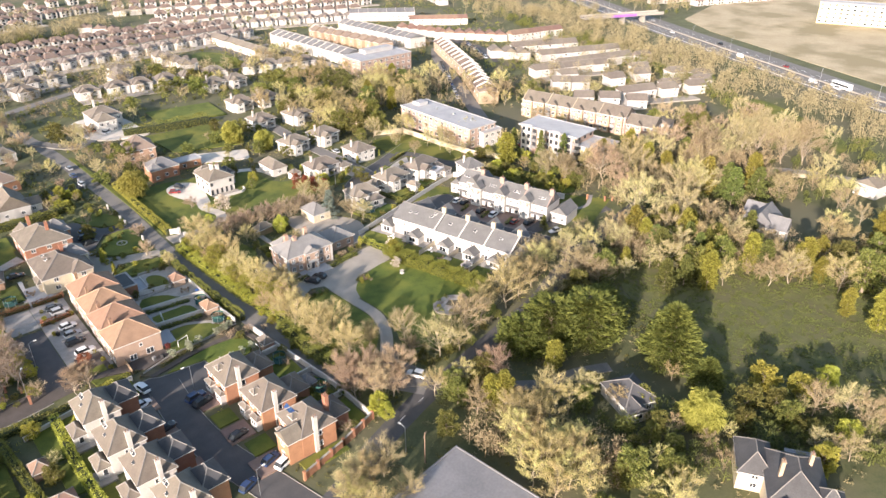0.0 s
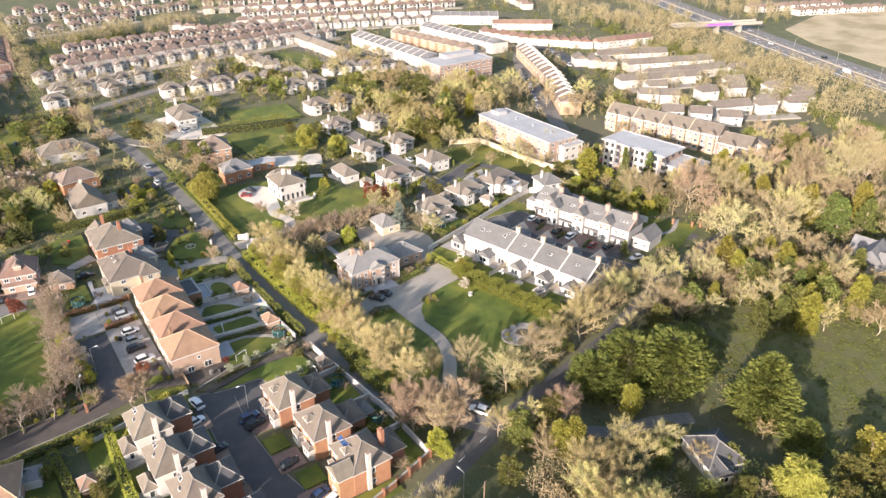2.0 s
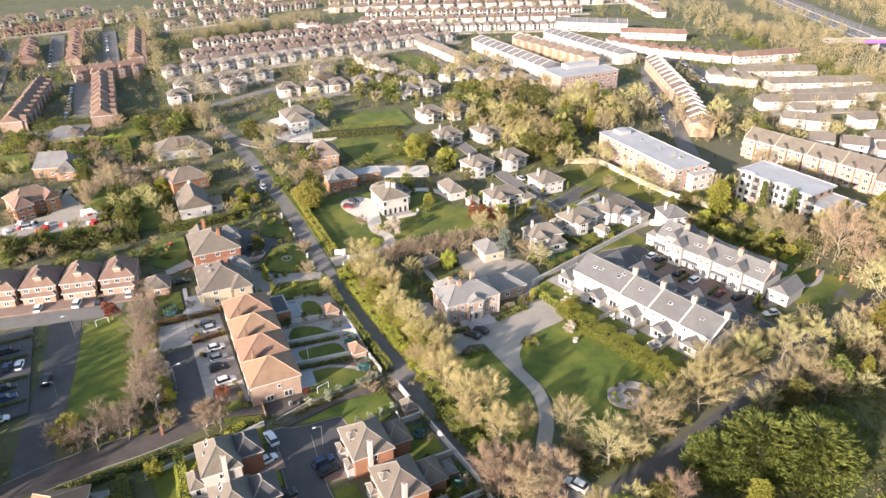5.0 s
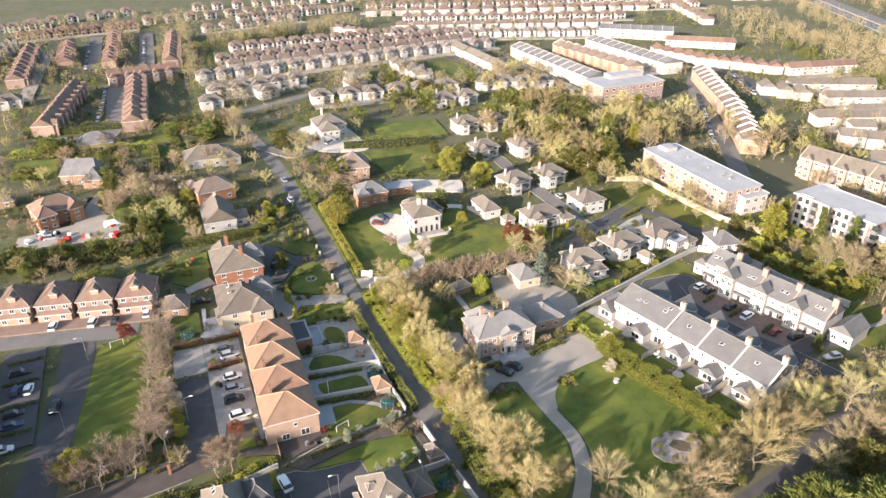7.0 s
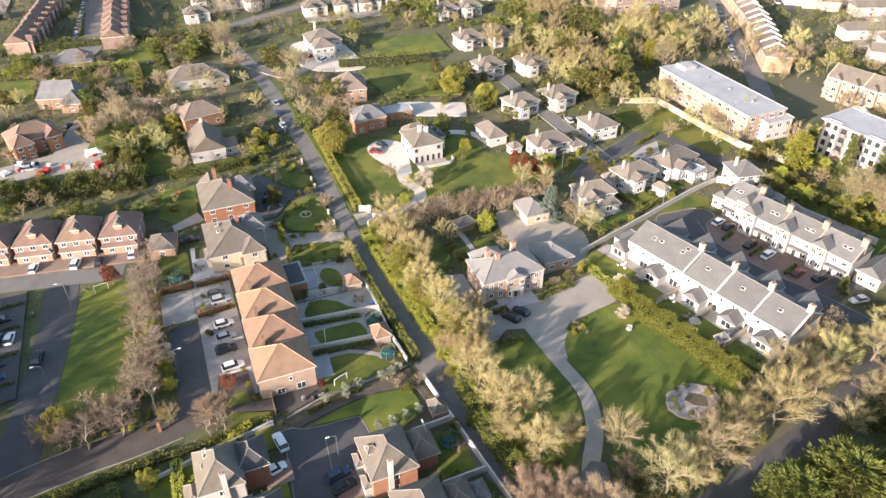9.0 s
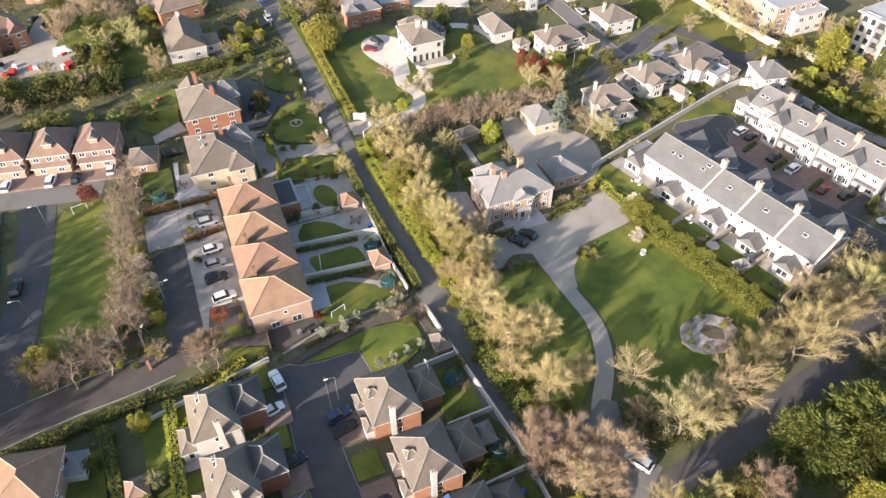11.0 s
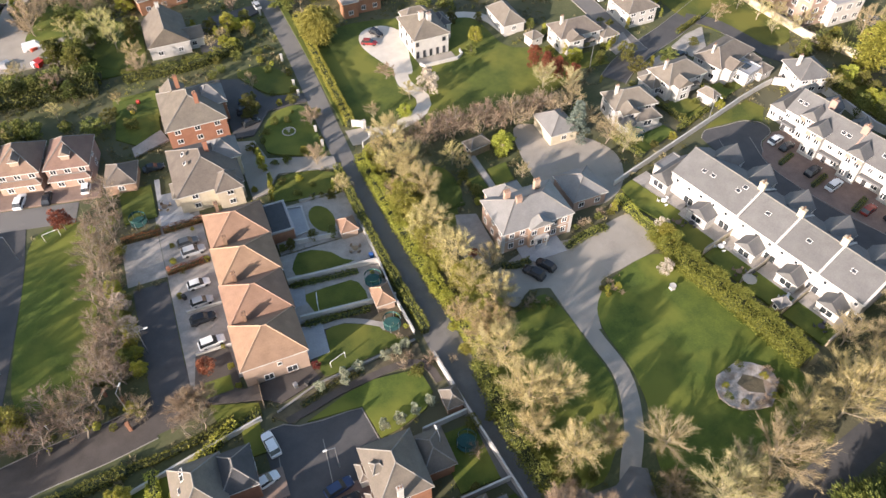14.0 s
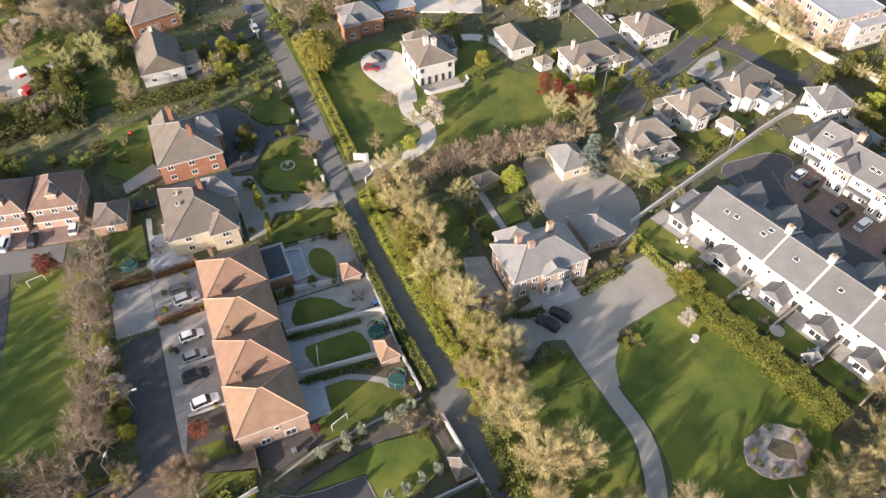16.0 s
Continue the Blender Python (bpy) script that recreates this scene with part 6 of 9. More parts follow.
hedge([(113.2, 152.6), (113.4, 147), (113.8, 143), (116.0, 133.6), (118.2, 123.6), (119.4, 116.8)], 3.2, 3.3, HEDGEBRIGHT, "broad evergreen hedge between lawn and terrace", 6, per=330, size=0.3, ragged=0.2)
hedge([(23.5, 190.9), (31, 191.2)], 1.0, 1.4, RUSSET, "clipped russet beech hedge", 7, per=220, size=0.2)
hedge([(15.5, 191.2), (23, 191)], 0.9, 1.2, RUSSET, "clipped russet beech hedge by parking", 8, per=220, size=0.2)
for y in (168.9, 159.1):
    wall_line([(24.4, y), (30.8, y - 0.2)], 0.7, WHITE, "low white wall between parking bays", 0.2)
hedge([(22.6, 179.6), (30.5, 180.2)], 1.0, 1.2, RUSSET, "clipped russet beech hedge between parking bays", 9, per=220, size=0.2)
hedge([(-34, 381), (15, 377), (52, 374)], 3.0, 4.0, HEDGELEAF, "tall long clipped hedge", 10, per=20, size=0.5)
hedge([(92, 313), (110, 309), (128, 306)], 3, 4.5, HEDGELEAF, "tall clipped hedge beyond the lawn", 11, per=25, size=0.5)
for k, p in enumerate(([(136.5, 177.2), (147.5, 181.0)], [(137.6, 188.6), (139.6, 178.4)], [(151.0, 191.6), (153.0, 181.6)], [(121.6, 180.0), (124.0, 172.6)], [(137.5, 212.4), (144.0, 216.0)], [(160, 211), (170, 215)])):
    hedge(p, 0.9, 1.3, HEDGELEAF, "clipped green hedge between white houses", 80 + k)
for p in ([(124.6, 173.6), (135.6, 177.0), (134.2, 181.6), (123, 180.4)], [(140.2, 178.8), (147.2, 181.4), (145.6, 186.6), (138.6, 186.6)], [(153.6, 183), (161, 185.2), (160, 189), (152.4, 188.6)], [(124, 207.6), (136.6, 206.6), (137, 212.6), (125, 213.2)]):
    patch(p, 0, GRASS, "garden_lawn", "small mown lawn behind a white house", "lawn", smooth=False)
for x, y, k, hh in ((146, 184, "shrub", 1.6), (128, 174.6, "shrub", 1.6), (150.4, 180.6, "lime", 2.2), (133.4, 175.4, "lime", 2), (140, 180.6, "shrub", 1.4), (157, 186, "shrub", 1.5), (164, 190.5, "column", 3.5), (149.6, 196.6, "column", 3.2), (136, 195.6, "shrub", 1.5), (140.6, 212.6, "column", 3), (142, 213.6, "column", 3), (143.4, 214.6, "column", 3), (139.2, 211.8, "column", 3)):
    plant(k, x, y, hh)
scatter(["scrub", "birch", "birch", "scrub"], -6, 9, 151, 157, 14, 2, 6.5, 8, 92, 1.8)
scatter(["scrub", "shrub", "scrub"], 11.5, 15, 159, 204, 20, 1.4, 2.8, -3, 75, 1.5)
hedge([(-42, 253.5), (-22, 250.5), (0, 247.5), (16, 246)], 4.6, 3.8, DARKLEAF, "tall dark evergreen shelter hedge", 12, per=70, size=0.5, ragged=0.3)
hedge([(-40, 257), (-20, 254.5), (4, 251.5), (17, 250)], 4.0, 3.0, HEDGELEAF, "broad evergreen shelter hedge beside a yard", 18, per=60, size=0.5, ragged=0.3)
hedge([(-36, 354), (-8, 348.5), (19, 344)], 3.2, 3.0, LIME, "golden green clipped hedge", 19, per=30, size=0.5)
hedge([(17, 344), (18.4, 330), (17.6, 313)], 2.4, 3.2, HEDGELEAF, "tall clipped hedge beside a dark lawn", 20, per=40, size=0.45)
wall_line([(15.5, 308), (27, 303.4)], 1.8, WHITE, "pale rendered wall between two gardens", 0.3)
hedge([(22, 247), (38, 246), (52, 250)], 2.2, 2.6, HEDGELEAF, "green mixed hedge between two gardens", 13)
hedge([(28, 143.4), (20, 138), (14, 130)], 1.4, 1.8, LIME, "clipped green garden hedge", 14)
wall_line([(8, 137.4), (20.9, 140.4), (32, 142.7)], 1.2, WHITE, "low white rendered wall by the estate road", 0.22)
hedge([(11, 142.2), (19, 142.6), (28, 144.6)], 1.0, 0.9, HEDGELEAF, "low green hedge beside the road", 15)
hedge([(14.5, 140), (14, 120), (15, 100)], 1.6, 2.0, LIME, "tall yellow green conifer hedge", 16)

# ---- trees ----
for x, y, hh in ((66.8, 108.6, 8.5), (71.8, 106.2, 9), (76.4, 101.4, 10), (70, 100.8, 9), (73.2, 98.6, 8), (66.6, 103.6, 8), (71.4, 103.4, 8.5), (69.6, 111.2, 6)):
    plant("pink", x, y, hh)
for x, y, hh in ((71.3, 137, 10), (72.4, 128.4, 11), (77, 127.4, 9.5), (70.2, 122.6, 7.5), (74, 116.8, 10), (80.2, 117.4, 7), (87.9, 113.2, 9.5), (84.8, 106.6, 7), (90.3, 102.4, 11.5), (73.5, 144, 8), (77, 149, 8), (79.5, 157.4, 6),
                 (128.6, 100.2, 8), (136.4, 102.8, 9), (143.5, 104, 10), (145, 97.5, 9), (131, 114, 9), (139, 117, 9), (128, 117.5, 8)):
    plant("tan" if x < 82 else "bare", x, y, hh)
for x, y, hh in ((101, 103.6, 13), (108.6, 107.2, 10), (117.6, 106.8, 13), (124.2, 108.4, 12), (112.4, 109.4, 9), (96.2, 105, 8), (95.4, 101.2, 7.5), (130.6, 109.6, 10), (137, 113, 10), (144, 115.6, 8), (149, 115.4, 7), (157, 118.6, 6.5), (121.5, 112.5, 8)):
    plant("bare" if x < 104 else "gold", x, y, hh)
for x, y, hh in ((70.4, 116, 3), (72.4, 120.5, 3), (70.2, 126, 2.6), (70.4, 132.6, 3), (86.2, 108.5, 3), (88.2, 105.6, 3.2), (93, 102.6, 2.6), (76, 113.6, 2.4), (72.5, 113.8, 2.6), (99.5, 101.2, 2.6), (106, 103.6, 2.6), (112.4, 104.8, 2.8), (66.5, 95.6, 2.6)):
    plant("leafy", x, y, hh)
hedge([(69.0, 113.8), (68.0, 122), (67.8, 130), (68.6, 139)], 2.4, 3.0, HEDGELEAF, "tall evergreen belt under bare trees", 86, per=110, ragged=0.3)
plant("lime", 67.6, 96.6, 5)
plant("goldconifer", 113.2, 149.4, 5.5, wide=1.5)
plant("column", 108.6, 160.4, 4)
for x, y, hh in ((86.2, 81.2, 9), (88.6, 79.8, 9.5), (107.2, 81.4, 8)):
    plant("goldconifer", x, y, hh, wide=1.25)
plant("pink", 94.5, 88.4, 8.5)
for y in range(152, 198, 9):
    plant("tan" if y % 4 else "gold", 72.5 + (y % 5) * 0.5, y, 7 + (y % 3))
for x, y, hh in ((114.5, 89, 13), (122.0, 83.5, 14), (106.4, 91.2, 10), (129.5, 86, 11)):
    plant("cypress", x, y, hh)
for x, y, hh in ((129.5, 65, 17), (127.0, 54, 9)):
    plant("tallcypress", x, y, hh)
for x, y, hh in ((82.3, 87.4, 6), (73.8, 81.8, 6)):
    plant("leafy", x, y, hh)
scatter("gold", 78, 92, 50, 80, 26, 7, 10, -40, 1, 2.2)
scatter(["gold", "leafy"], 80, 100, 38, 54, 8, 6, 9, -30, 2, 3)
plant("willow", 114.1, 47.5, 9)
plant("leafy", 106, 53, 6)
for x, y, hh in ((126.8, 44.1, 7), (131.3, 40.1, 6), (127.8, 36.1, 7), (121.5, 26, 6)):
    plant("lime" if x < 125 else "leafy", x, y, hh)
for x, y in ((139.9, 25.3), (141, 29), (136, 34), (146, 22)):
    plant("bare", x, y, 9)
plant("bare", 104.0, 70, 8)
plant("gold", 52.7, 80, 9)
plant("gold", 48, 79, 8)
plant("lime", 67.5, 94, 4)
# wood to the east
scatter(["bare", "gold", "bare", "bare", "goldconifer"], 146, 205, 90, 112, 26, 6.5, 10, -12, 3, 4.5)
scatter(["bare", "gold", "bare", "conifer", "goldconifer"], 160, 200, 66, 100, 30, 8, 13, -35, 4, 4)
scatter(["conifer", "leafy"], 168, 186, 76, 104, 14, 6, 11, -30, 5, 4)
plant("tallcypress", 182, 84, 13)
for x, y in ((223.8, 100.4), (229.6, 95.2), (226, 104)):
    plant("conifer", x, y, 14)
for x, y in ((275, 107), (273, 117), (262, 119), (246, 124), (280, 101)):
    plant("poplar", x, y, 20, wide=1.2)
scatter(["bare", "gold", "bare", "goldconifer", "pink"], 200, 262, 108, 150, 34, 10, 15, -25, 6, 4.5)
scatter(["gold", "leafy", "gold", "goldconifer"], 185, 235, 20, 70, 34, 8, 13, -35, 7, 4)
scatter(["gold", "bare"], 232, 290, 40, 90, 16, 8, 12, -20, 8, 6)
scatter(["bare", "gold", "pink"], 262, 325, 112, 160, 18, 8, 12, -25, 9, 6)
# gardens of the gabled terrace and apartments
patch([(179.5, 178), (187, 182), (196, 160), (195.5, 147), (187, 146)], 0.05, GRASS, "garden_lawn", "long lawn under yellow green shrubs", "lawn")
scatter(["yellowbush", "lime", "lime", "leafy"], 181, 193, 146, 180, 22, 2.2, 4.2, 13, 113, 2.0)
scatter(["lime", "gold", "leafy", "shrub", "gold"], 178, 204, 146, 192, 30, 3, 6, 13, 13, 2.5)
for x, y in ((192.5, 158), (195.7, 152.4)):
    plant("poplar", x, y, 13, wide=1.3)
plant("goldconifer", 192.6, 178.5, 13, wide=1.3)
plant("conifer", 160.5, 131.2, 5)
for x, y in ((205, 172), (209, 164), (200, 182)):
    plant("conifer", x, y, 13, wide=0.6)
scatter("bare", 168, 190, 196, 232, 12, 5, 8, 15, 14, 4)
scatter(["bare", "gold"], 192, 202, 186, 244, 12, 7, 10, 17, 15, 4)
scatter(["pine", "goldconifer", "gold", "bare", "gold"], 180, 228, 262, 322, 34, 10, 14, -20, 16, 5)
scatter(["bare", "gold", "leafy"], 158, 186, 240, 320, 30, 8, 12, 10, 17, 5)
scatter(["bare", "gold"], 226, 262, 240, 300, 16, 8, 12, 35, 18, 5)
scatter(["bare", "gold", "leafy"], 238, 300, 140, 240, 24, 6, 10, 15, 19, 5)
# villa and neighbours
plant("willow", 71.8, 245, 9, wide=1.2)
plant("willow", 123.5, 273, 9)
plant("willow", 129.4, 257, 8)
plant("pink", 82.0, 222.6, 4, wide=1.3)
plant("lime", 81, 206.7, 3.5)
plant("blossom", 89.6, 212.5, 6)
plant("blossom", 91.2, 217.6, 4)
plant("gold", 84.4, 212.6, 5, wide=1.3)
plant("leafy", 105.6, 223.6, 4)
plant("lime", 109.4, 229, 4)
plant("lime", 96, 186, 5.5)
plant("bare", 73.8, 209, 4.5)
plant("spruce", 113.7, 184.5, 10)
for i in range(13):
    plant("birch", 84 + i * 2.3, 195.6 - 0.15 * i, 6 + (i % 3))
for i in range(22):
    plant("scrub" if i % 2 else "birch", 77 + i * 1.75, 196.6 - 0.16 * i + (i % 3) * 0.5, 4.6 + (i % 4) * 0.5)
plant("gold", 84.5, 187, 6)
plant("gold", 85.5, 184, 5)
plant("bare", 96.5, 177.2, 4)
scatter(["shrub", "leafy", "lime"], 83, 86, 173, 182, 5, 1.2, 2.2, 0, 22, 1.2)
scatter(["shrub", "lime"], 91, 99, 186.6, 192, 5, 1.2, 2.4, 0, 21, 1.4)
for x, y in ((117, 186), (119, 180), (121, 176), (118, 194), (121, 200), (116, 204)):
    plant("bare", x, y, 7)
for x, y in ((118, 213), (119.5, 209), (121, 206), (123, 202)):
    plant("russet", x, y, 6)
scatter(["lime", "leafy", "column", "shrub"], 123, 165, 200, 232, 22, 2, 4.5, 0, 23, 3)
scatter(["shrub", "leafy", "bare"], 100, 180, 238, 300, 40, 2, 6, 0, 24, 4)
scatter(["bare", "gold", "pink", "shrub"], 66, 82, 258, 330, 24, 4, 8, 0, 25, 4)
scatter(["bare", "gold", "shrub"], 100, 220, 320, 400, 40, 5, 9, -10, 26, 6)
scatter(["bare", "gold"], 185, 225, 330, 400, 14, 8, 11, 0, 27, 6)
# west of the lane
scatter(["birch"], 9.6, 14.6, 156, 204, 26, 6, 9.5, -4, 33, 1.5)
scatter(["scrub", "scrub", "shrub"], 9.6, 14.6, 150, 204, 26, 1, 2.2, -4, 133, 1.2)
for x, y, hh in ((9.0, 162.5, 8), (10.8, 159.3, 9), (12.1, 163.6, 9), (5.9, 150.4, 7.5), (8.0, 153.4, 7.5), (0.1, 149.8, 8), (0.9, 157.5, 7), (-3.2, 151, 6), (4.4, 152, 6.5), (20.9, 144.6, 6), (23.1, 144.4, 6.5)):
    plant("birch", x, y, hh, wide=1.25)
plant("blossom", 15.0, 167.8, 4.5)
plant("lime", 15.2, 159.4, 3)
plant("lime", 15.2, 163, 2.6)
plant("scrub", 14.4, 151.2, 3.6)
# trees out of view, stood here only to shade the green
for x, y, hh in ((-27, 139, 11), (-25, 146, 12), (-27, 153, 13), (-25.5, 160, 12), (-27, 167, 13), (-26, 175, 12), (-27, 183, 11)):
    plant("gold", x, y, hh, wide=1.2)
scatter(["scrub", "shrub", "lime"], -6, 10, 150.5, 156, 14, 0.8, 1.8, 8, 35, 1.4)
plant("yellowbush", -4.6, 155.6, 6)
plant("redbush", 5.5, 199.5, 5)
plant("redbush", 25.5, 155, 3.6)
plant("lime", 14.5, 168, 3)
plant("lime", 14.3, 165.5, 2.6)
plant("blossom", 13.8, 174.5, 4)
for x, y in ((21, 147.5), (22.5, 148), (24, 148.3)):
    plant("pink", x, y, 6)
for x, y in ((42.1, 143.9), (46.6, 144.9), (49.2, 145.1), (46.3, 143.6), (54.2, 145.5), (56.2, 145.8), (57.9, 146.2), (49.6, 133.4), (52.3, 133.6), (55.0, 134.0), (57.9, 134.6)):
    plant("olive", x, y)
plant("redbush", 42.9, 148.6, 1.8)
plant("redbush", 77.6, 161, 2.4)
for x, y, k in ((50.5, 231, "bare"), (60.0, 212, "pink"), (57.4, 198.4, "pink"), (59.8, 188.0, "tan"), (48, 222, "leafy"), (46, 203, "column"), (46.2, 201, "column")):
    plant(k, x, y, 5)
scatter(["lime", "leafy", "bare", "column"], 42, 56, 252, 262, 12, 3, 5, 0, 35, 2)
scatter(["bare", "pink", "gold", "leafy"], 0, 28, 246, 300, 18, 4, 9, 0, 36, 3)
plant("pink", 10, 286, 11)
plant("gold", 20, 268, 9)
plant("gold", 22, 262, 8)
scatter(["bare", "gold", "pink"], 20, 58, 268, 312, 20, 4, 7, 0, 37, 4)
scatter(["bare", "gold", "pink", "shrub"], -40, 56, 310, 372, 40, 4, 8, 0, 38, 5)
scatter(["bare", "pink"], 50, 58, 320, 372, 10, 6, 9, 0, 39, 4)
scatter(["shrub", "leafy", "bare"], -50, 0, 222, 250, 14, 2, 5, 0, 40, 4)


for x, y, hh in ((136, 98, 8), (149, 99, 9)):
    plant("leafy", x, y, hh)
scatter(["gold", "bare", "gold", "leafy"], 76, 92, 78, 92, 9, 5, 8, -20, 41, 2.5)
scatter(["leafy", "gold", "bare", "shrub"], 94, 126, 38, 74, 22, 3, 6, -30, 42, 3.5)
scatter(["leafy", "bare", "lime"], 118, 148, 20, 48, 18, 4, 7, -30, 43, 3)
scatter(["gold", "bare"], 46, 58, 72, 82, 7, 7, 9, 10, 44, 2.5)
scatter(["lime", "leafy"], 12.5, 14.8, 150, 180, 8, 2, 3.5, 0, 47, 1.5)
scatter(["yellowbush", "yellowbush", "lime"], 67.2, 69.4, 140, 198, 16, 1.8, 3.2, 0, 48, 1.5)
scatter(["tan", "tan", "tan", "yellowbush"], 69, 74.5, 142, 198, 24, 4.5, 7, 0, 58, 2.0)
scatter(["shrub", "scrub"], 99, 109, 159.5, 161.5, 8, 1, 1.6, 12, 49, 1)
scatter(["shrub", "lime", "scrub"], 96, 99.5, 142, 146, 7, 0.8, 1.5, 0, 50, 1)
scatter(["shrub", "scrub"], 81, 87, 144.5, 147, 7, 0.8, 1.4, -10, 51, 1)
plant("blossom", 113.9, 151.5, 4.5)
plant("blossom", 109, 143, 3.5)

for x, y, hh in ((12.8, 264, 7), (12, 276, 7.5), (14.6, 256, 6), (9, 262, 6), (2.8, 249, 5), (-1.6, 248.4, 5), (9.8, 244, 5), (6, 246.5, 5)):
    plant("pine", x, y, hh, wide=1.3)
plant("pink", 2.9, 277, 10)
for x, y in ((48.1, 252.6), (50.4, 250.2), (55.5, 256.6)):
    plant("lime", x, y, 3.2)
scatter(["leafy", "bare", "gold"], -30, 20, 241, 258, 10, 4, 6.5, -3, 61, 2.6)
scatter(["bare", "gold", "shrub"], -30, 24, 226, 242, 16, 2.5, 5, 0, 62, 3)
scatter(["bare", "pink", "lime", "gold"], -34, 30, 272, 312, 22, 3, 7, 0, 63, 4)
scatter(["leafy", "bare", "shrub", "lime"], -16, 12, 92, 138, 24, 2, 4.5, 0, 64, 4)
scatter(["shrub", "leafy", "lime"], 40, 62, 190, 250, 34, 1, 2.4, 0, 65, 2.5)
for x, y, hh in ((50.5, 177.6, 2.4), (54.3, 177.0, 2.6), (45.9, 177.0, 2.4), (44.2, 176.8, 1.8), (57.2, 187.2, 2.4), (53.6, 188.4, 1.2), (55.4, 188.4, 1.4)):
    plant("leafy", x, y, hh)
for x, y, hh in ((45.7, 191.4, 3.2), (46.2, 194, 3.6), (46.6, 196.6, 3.2), (58.4, 189.6, 3)):
    plant("column", x, y, hh)
scatter(["shrub", "scrub", "lime"], 57, 60, 147.6, 165, 12, 0.6, 1.2, 0, 166, 1.2)
scatter(["shrub", "scrub", "leafy"], 54, 66, 96, 146, 24, 1, 2.6, 0, 67, 2)
scatter(["shrub", "lime"], 22.5, 31, 150, 196, 10, 0.8, 1.4, 0, 68, 3)
hedge([(-14, 139.5), (0, 141), (11, 142)], 1.6, 1.6, HEDGELEAF, "green hedge behind the estate road", 71)
hedge([(4, 139), (6, 118), (8, 98)], 1.5, 2.0, HEDGELEAF, "tall green hedge between gardens", 72)
hedge([(43.4, 157.9), (55.2, 156.8)], 1.1, 0.8, HEDGELEAF, "low planting along a garden wall", 73)
hedge([(43.4, 167.3), (56, 166.0)], 1.1, 0.7, HEDGELEAF, "low planting along a garden wall", 74)

for x, y, hh in ((187, 114, 17), (196, 104, 14), (207, 113, 15), (236, 117, 16), (219, 111, 14)):
    plant("bare", x, y, hh, wide=1.15)
for p in ([(57, 106.2), (64.8, 106.6)], [(56, 118), (64.2, 118.2)], [(55, 130.6), (62.8, 131)]):
    wall_line(p, 1.5, WHITE, "white rendered wall between back gardens", 0.2)
for x, y in ((190, 136.5), (193.5, 131.5), (195.5, 129.8)):
    gp = thing("gate_pier", "red brick gate pier by the small green", "gate pier", pose(x, y, 0), "brick gate piers")
    part("shaft", pier_mesh(1.5, BRICK), gp)
gp = thing("gate_pier", "red brick pier beside the estate road", "gate pier", pose(12.3, 149.2, 0), "brick gate piers")
part("shaft", pier_mesh(1.9, BRICK), gp)


# ---- gardens, yards ----
def oval(x, y, rx, ry, mat, name, label, category, rot=0):
    c, s = math.cos(radians(rot)), math.sin(radians(rot))
    pts = [(x + c * rx * math.cos(a) - s * ry * math.sin(a), y + s * rx * math.cos(a) + c * ry * math.sin(a)) for a in (2 * math.pi * k / 28 for k in range(28))]
    return patch(pts, 0, mat, name, label, category, smooth=False)


LAWN = "small mown garden lawn"
patch([(78.9, 172.6), (83.0, 171.2), (82.6, 158.8), (79.6, 157.2), (75.8, 161.8)], 0, PAVING, "side_yard", "worn paved yard beside the Georgian house", "yard", smooth=False)
patch([(73.2, 184.2), (80.6, 188.0), (82.4, 181), (82, 174.6), (76, 174.4)], 0, GRASS, "garden_lawn", "shaded lawn inside the lane trees", "lawn", smooth=False)
patch([(86.2, 180.6), (88.4, 181.2), (88.4, 176.2), (86.6, 175.8)], 0, GRASS, "garden_lawn", LAWN, "lawn", smooth=False)
patch([(90.6, 182.4), (95.2, 182.4), (94.0, 177.6), (90.6, 177.0)], 0, GRASS, "garden_lawn", LAWN, "lawn", smooth=False)
patch([(88.7, 188.4), (90.2, 188.0), (90.3, 175.2), (88.7, 175.0)], 0, GRAVEL, "garden_path", "grey gravel path between small lawns", "path", smooth=False)
rect(42.4, 60.2, 146.6, 158, 0, SOIL, "planting_bed", "planted beds round a back lawn", "bed")
patch([(43.5, 150.6), (43.6, 146.6), (50, 146.9), (55, 147.4), (59.6, 148), (57.6, 149.6), (56.2, 151), (55.4, 152.6), (53, 154), (50, 155.5), (46.4, 155.4), (45.9, 151)], 0, GRASS, "garden_lawn", LAWN, "lawn")
ribbon([(45.8, 156.3), (50.2, 156.2), (53.2, 154.7), (55.8, 152.9), (56.4, 151.6)], 1.1, 0, PAVING, "garden_path", "pale paved garden path", "path")
patch([(42.2, 150.6), (45.8, 150.8), (46.3, 157.4), (42.2, 157.8)], 0, FLATROOF, "patio", "clean white paved patio", "patio", smooth=False)
rect(42.4, 60.2, 158.6, 167.2, 0, PAVING, "garden_paving", "pale garden paving round a lawn", "paving")
patch([(45.2, 164.6), (48.5, 164.8), (54.0, 164.7), (55.2, 163.6), (55.8, 161.0), (55.6, 159.3), (45.9, 159.6), (44.9, 163.2)], 0, GRASS, "garden_lawn", LAWN, "lawn", smooth=False)
patch([(42.3, 162.4), (44.8, 162.4), (45.5, 166.0), (42.4, 166.9)], 0, FLATROOF, "patio", "clean white paved patio", "patio", smooth=False)
rect(43.0, 60.2, 168.4, 175.4, 0, PAVING, "garden_paving", "pale paved garden with a curved lawn", "paving")
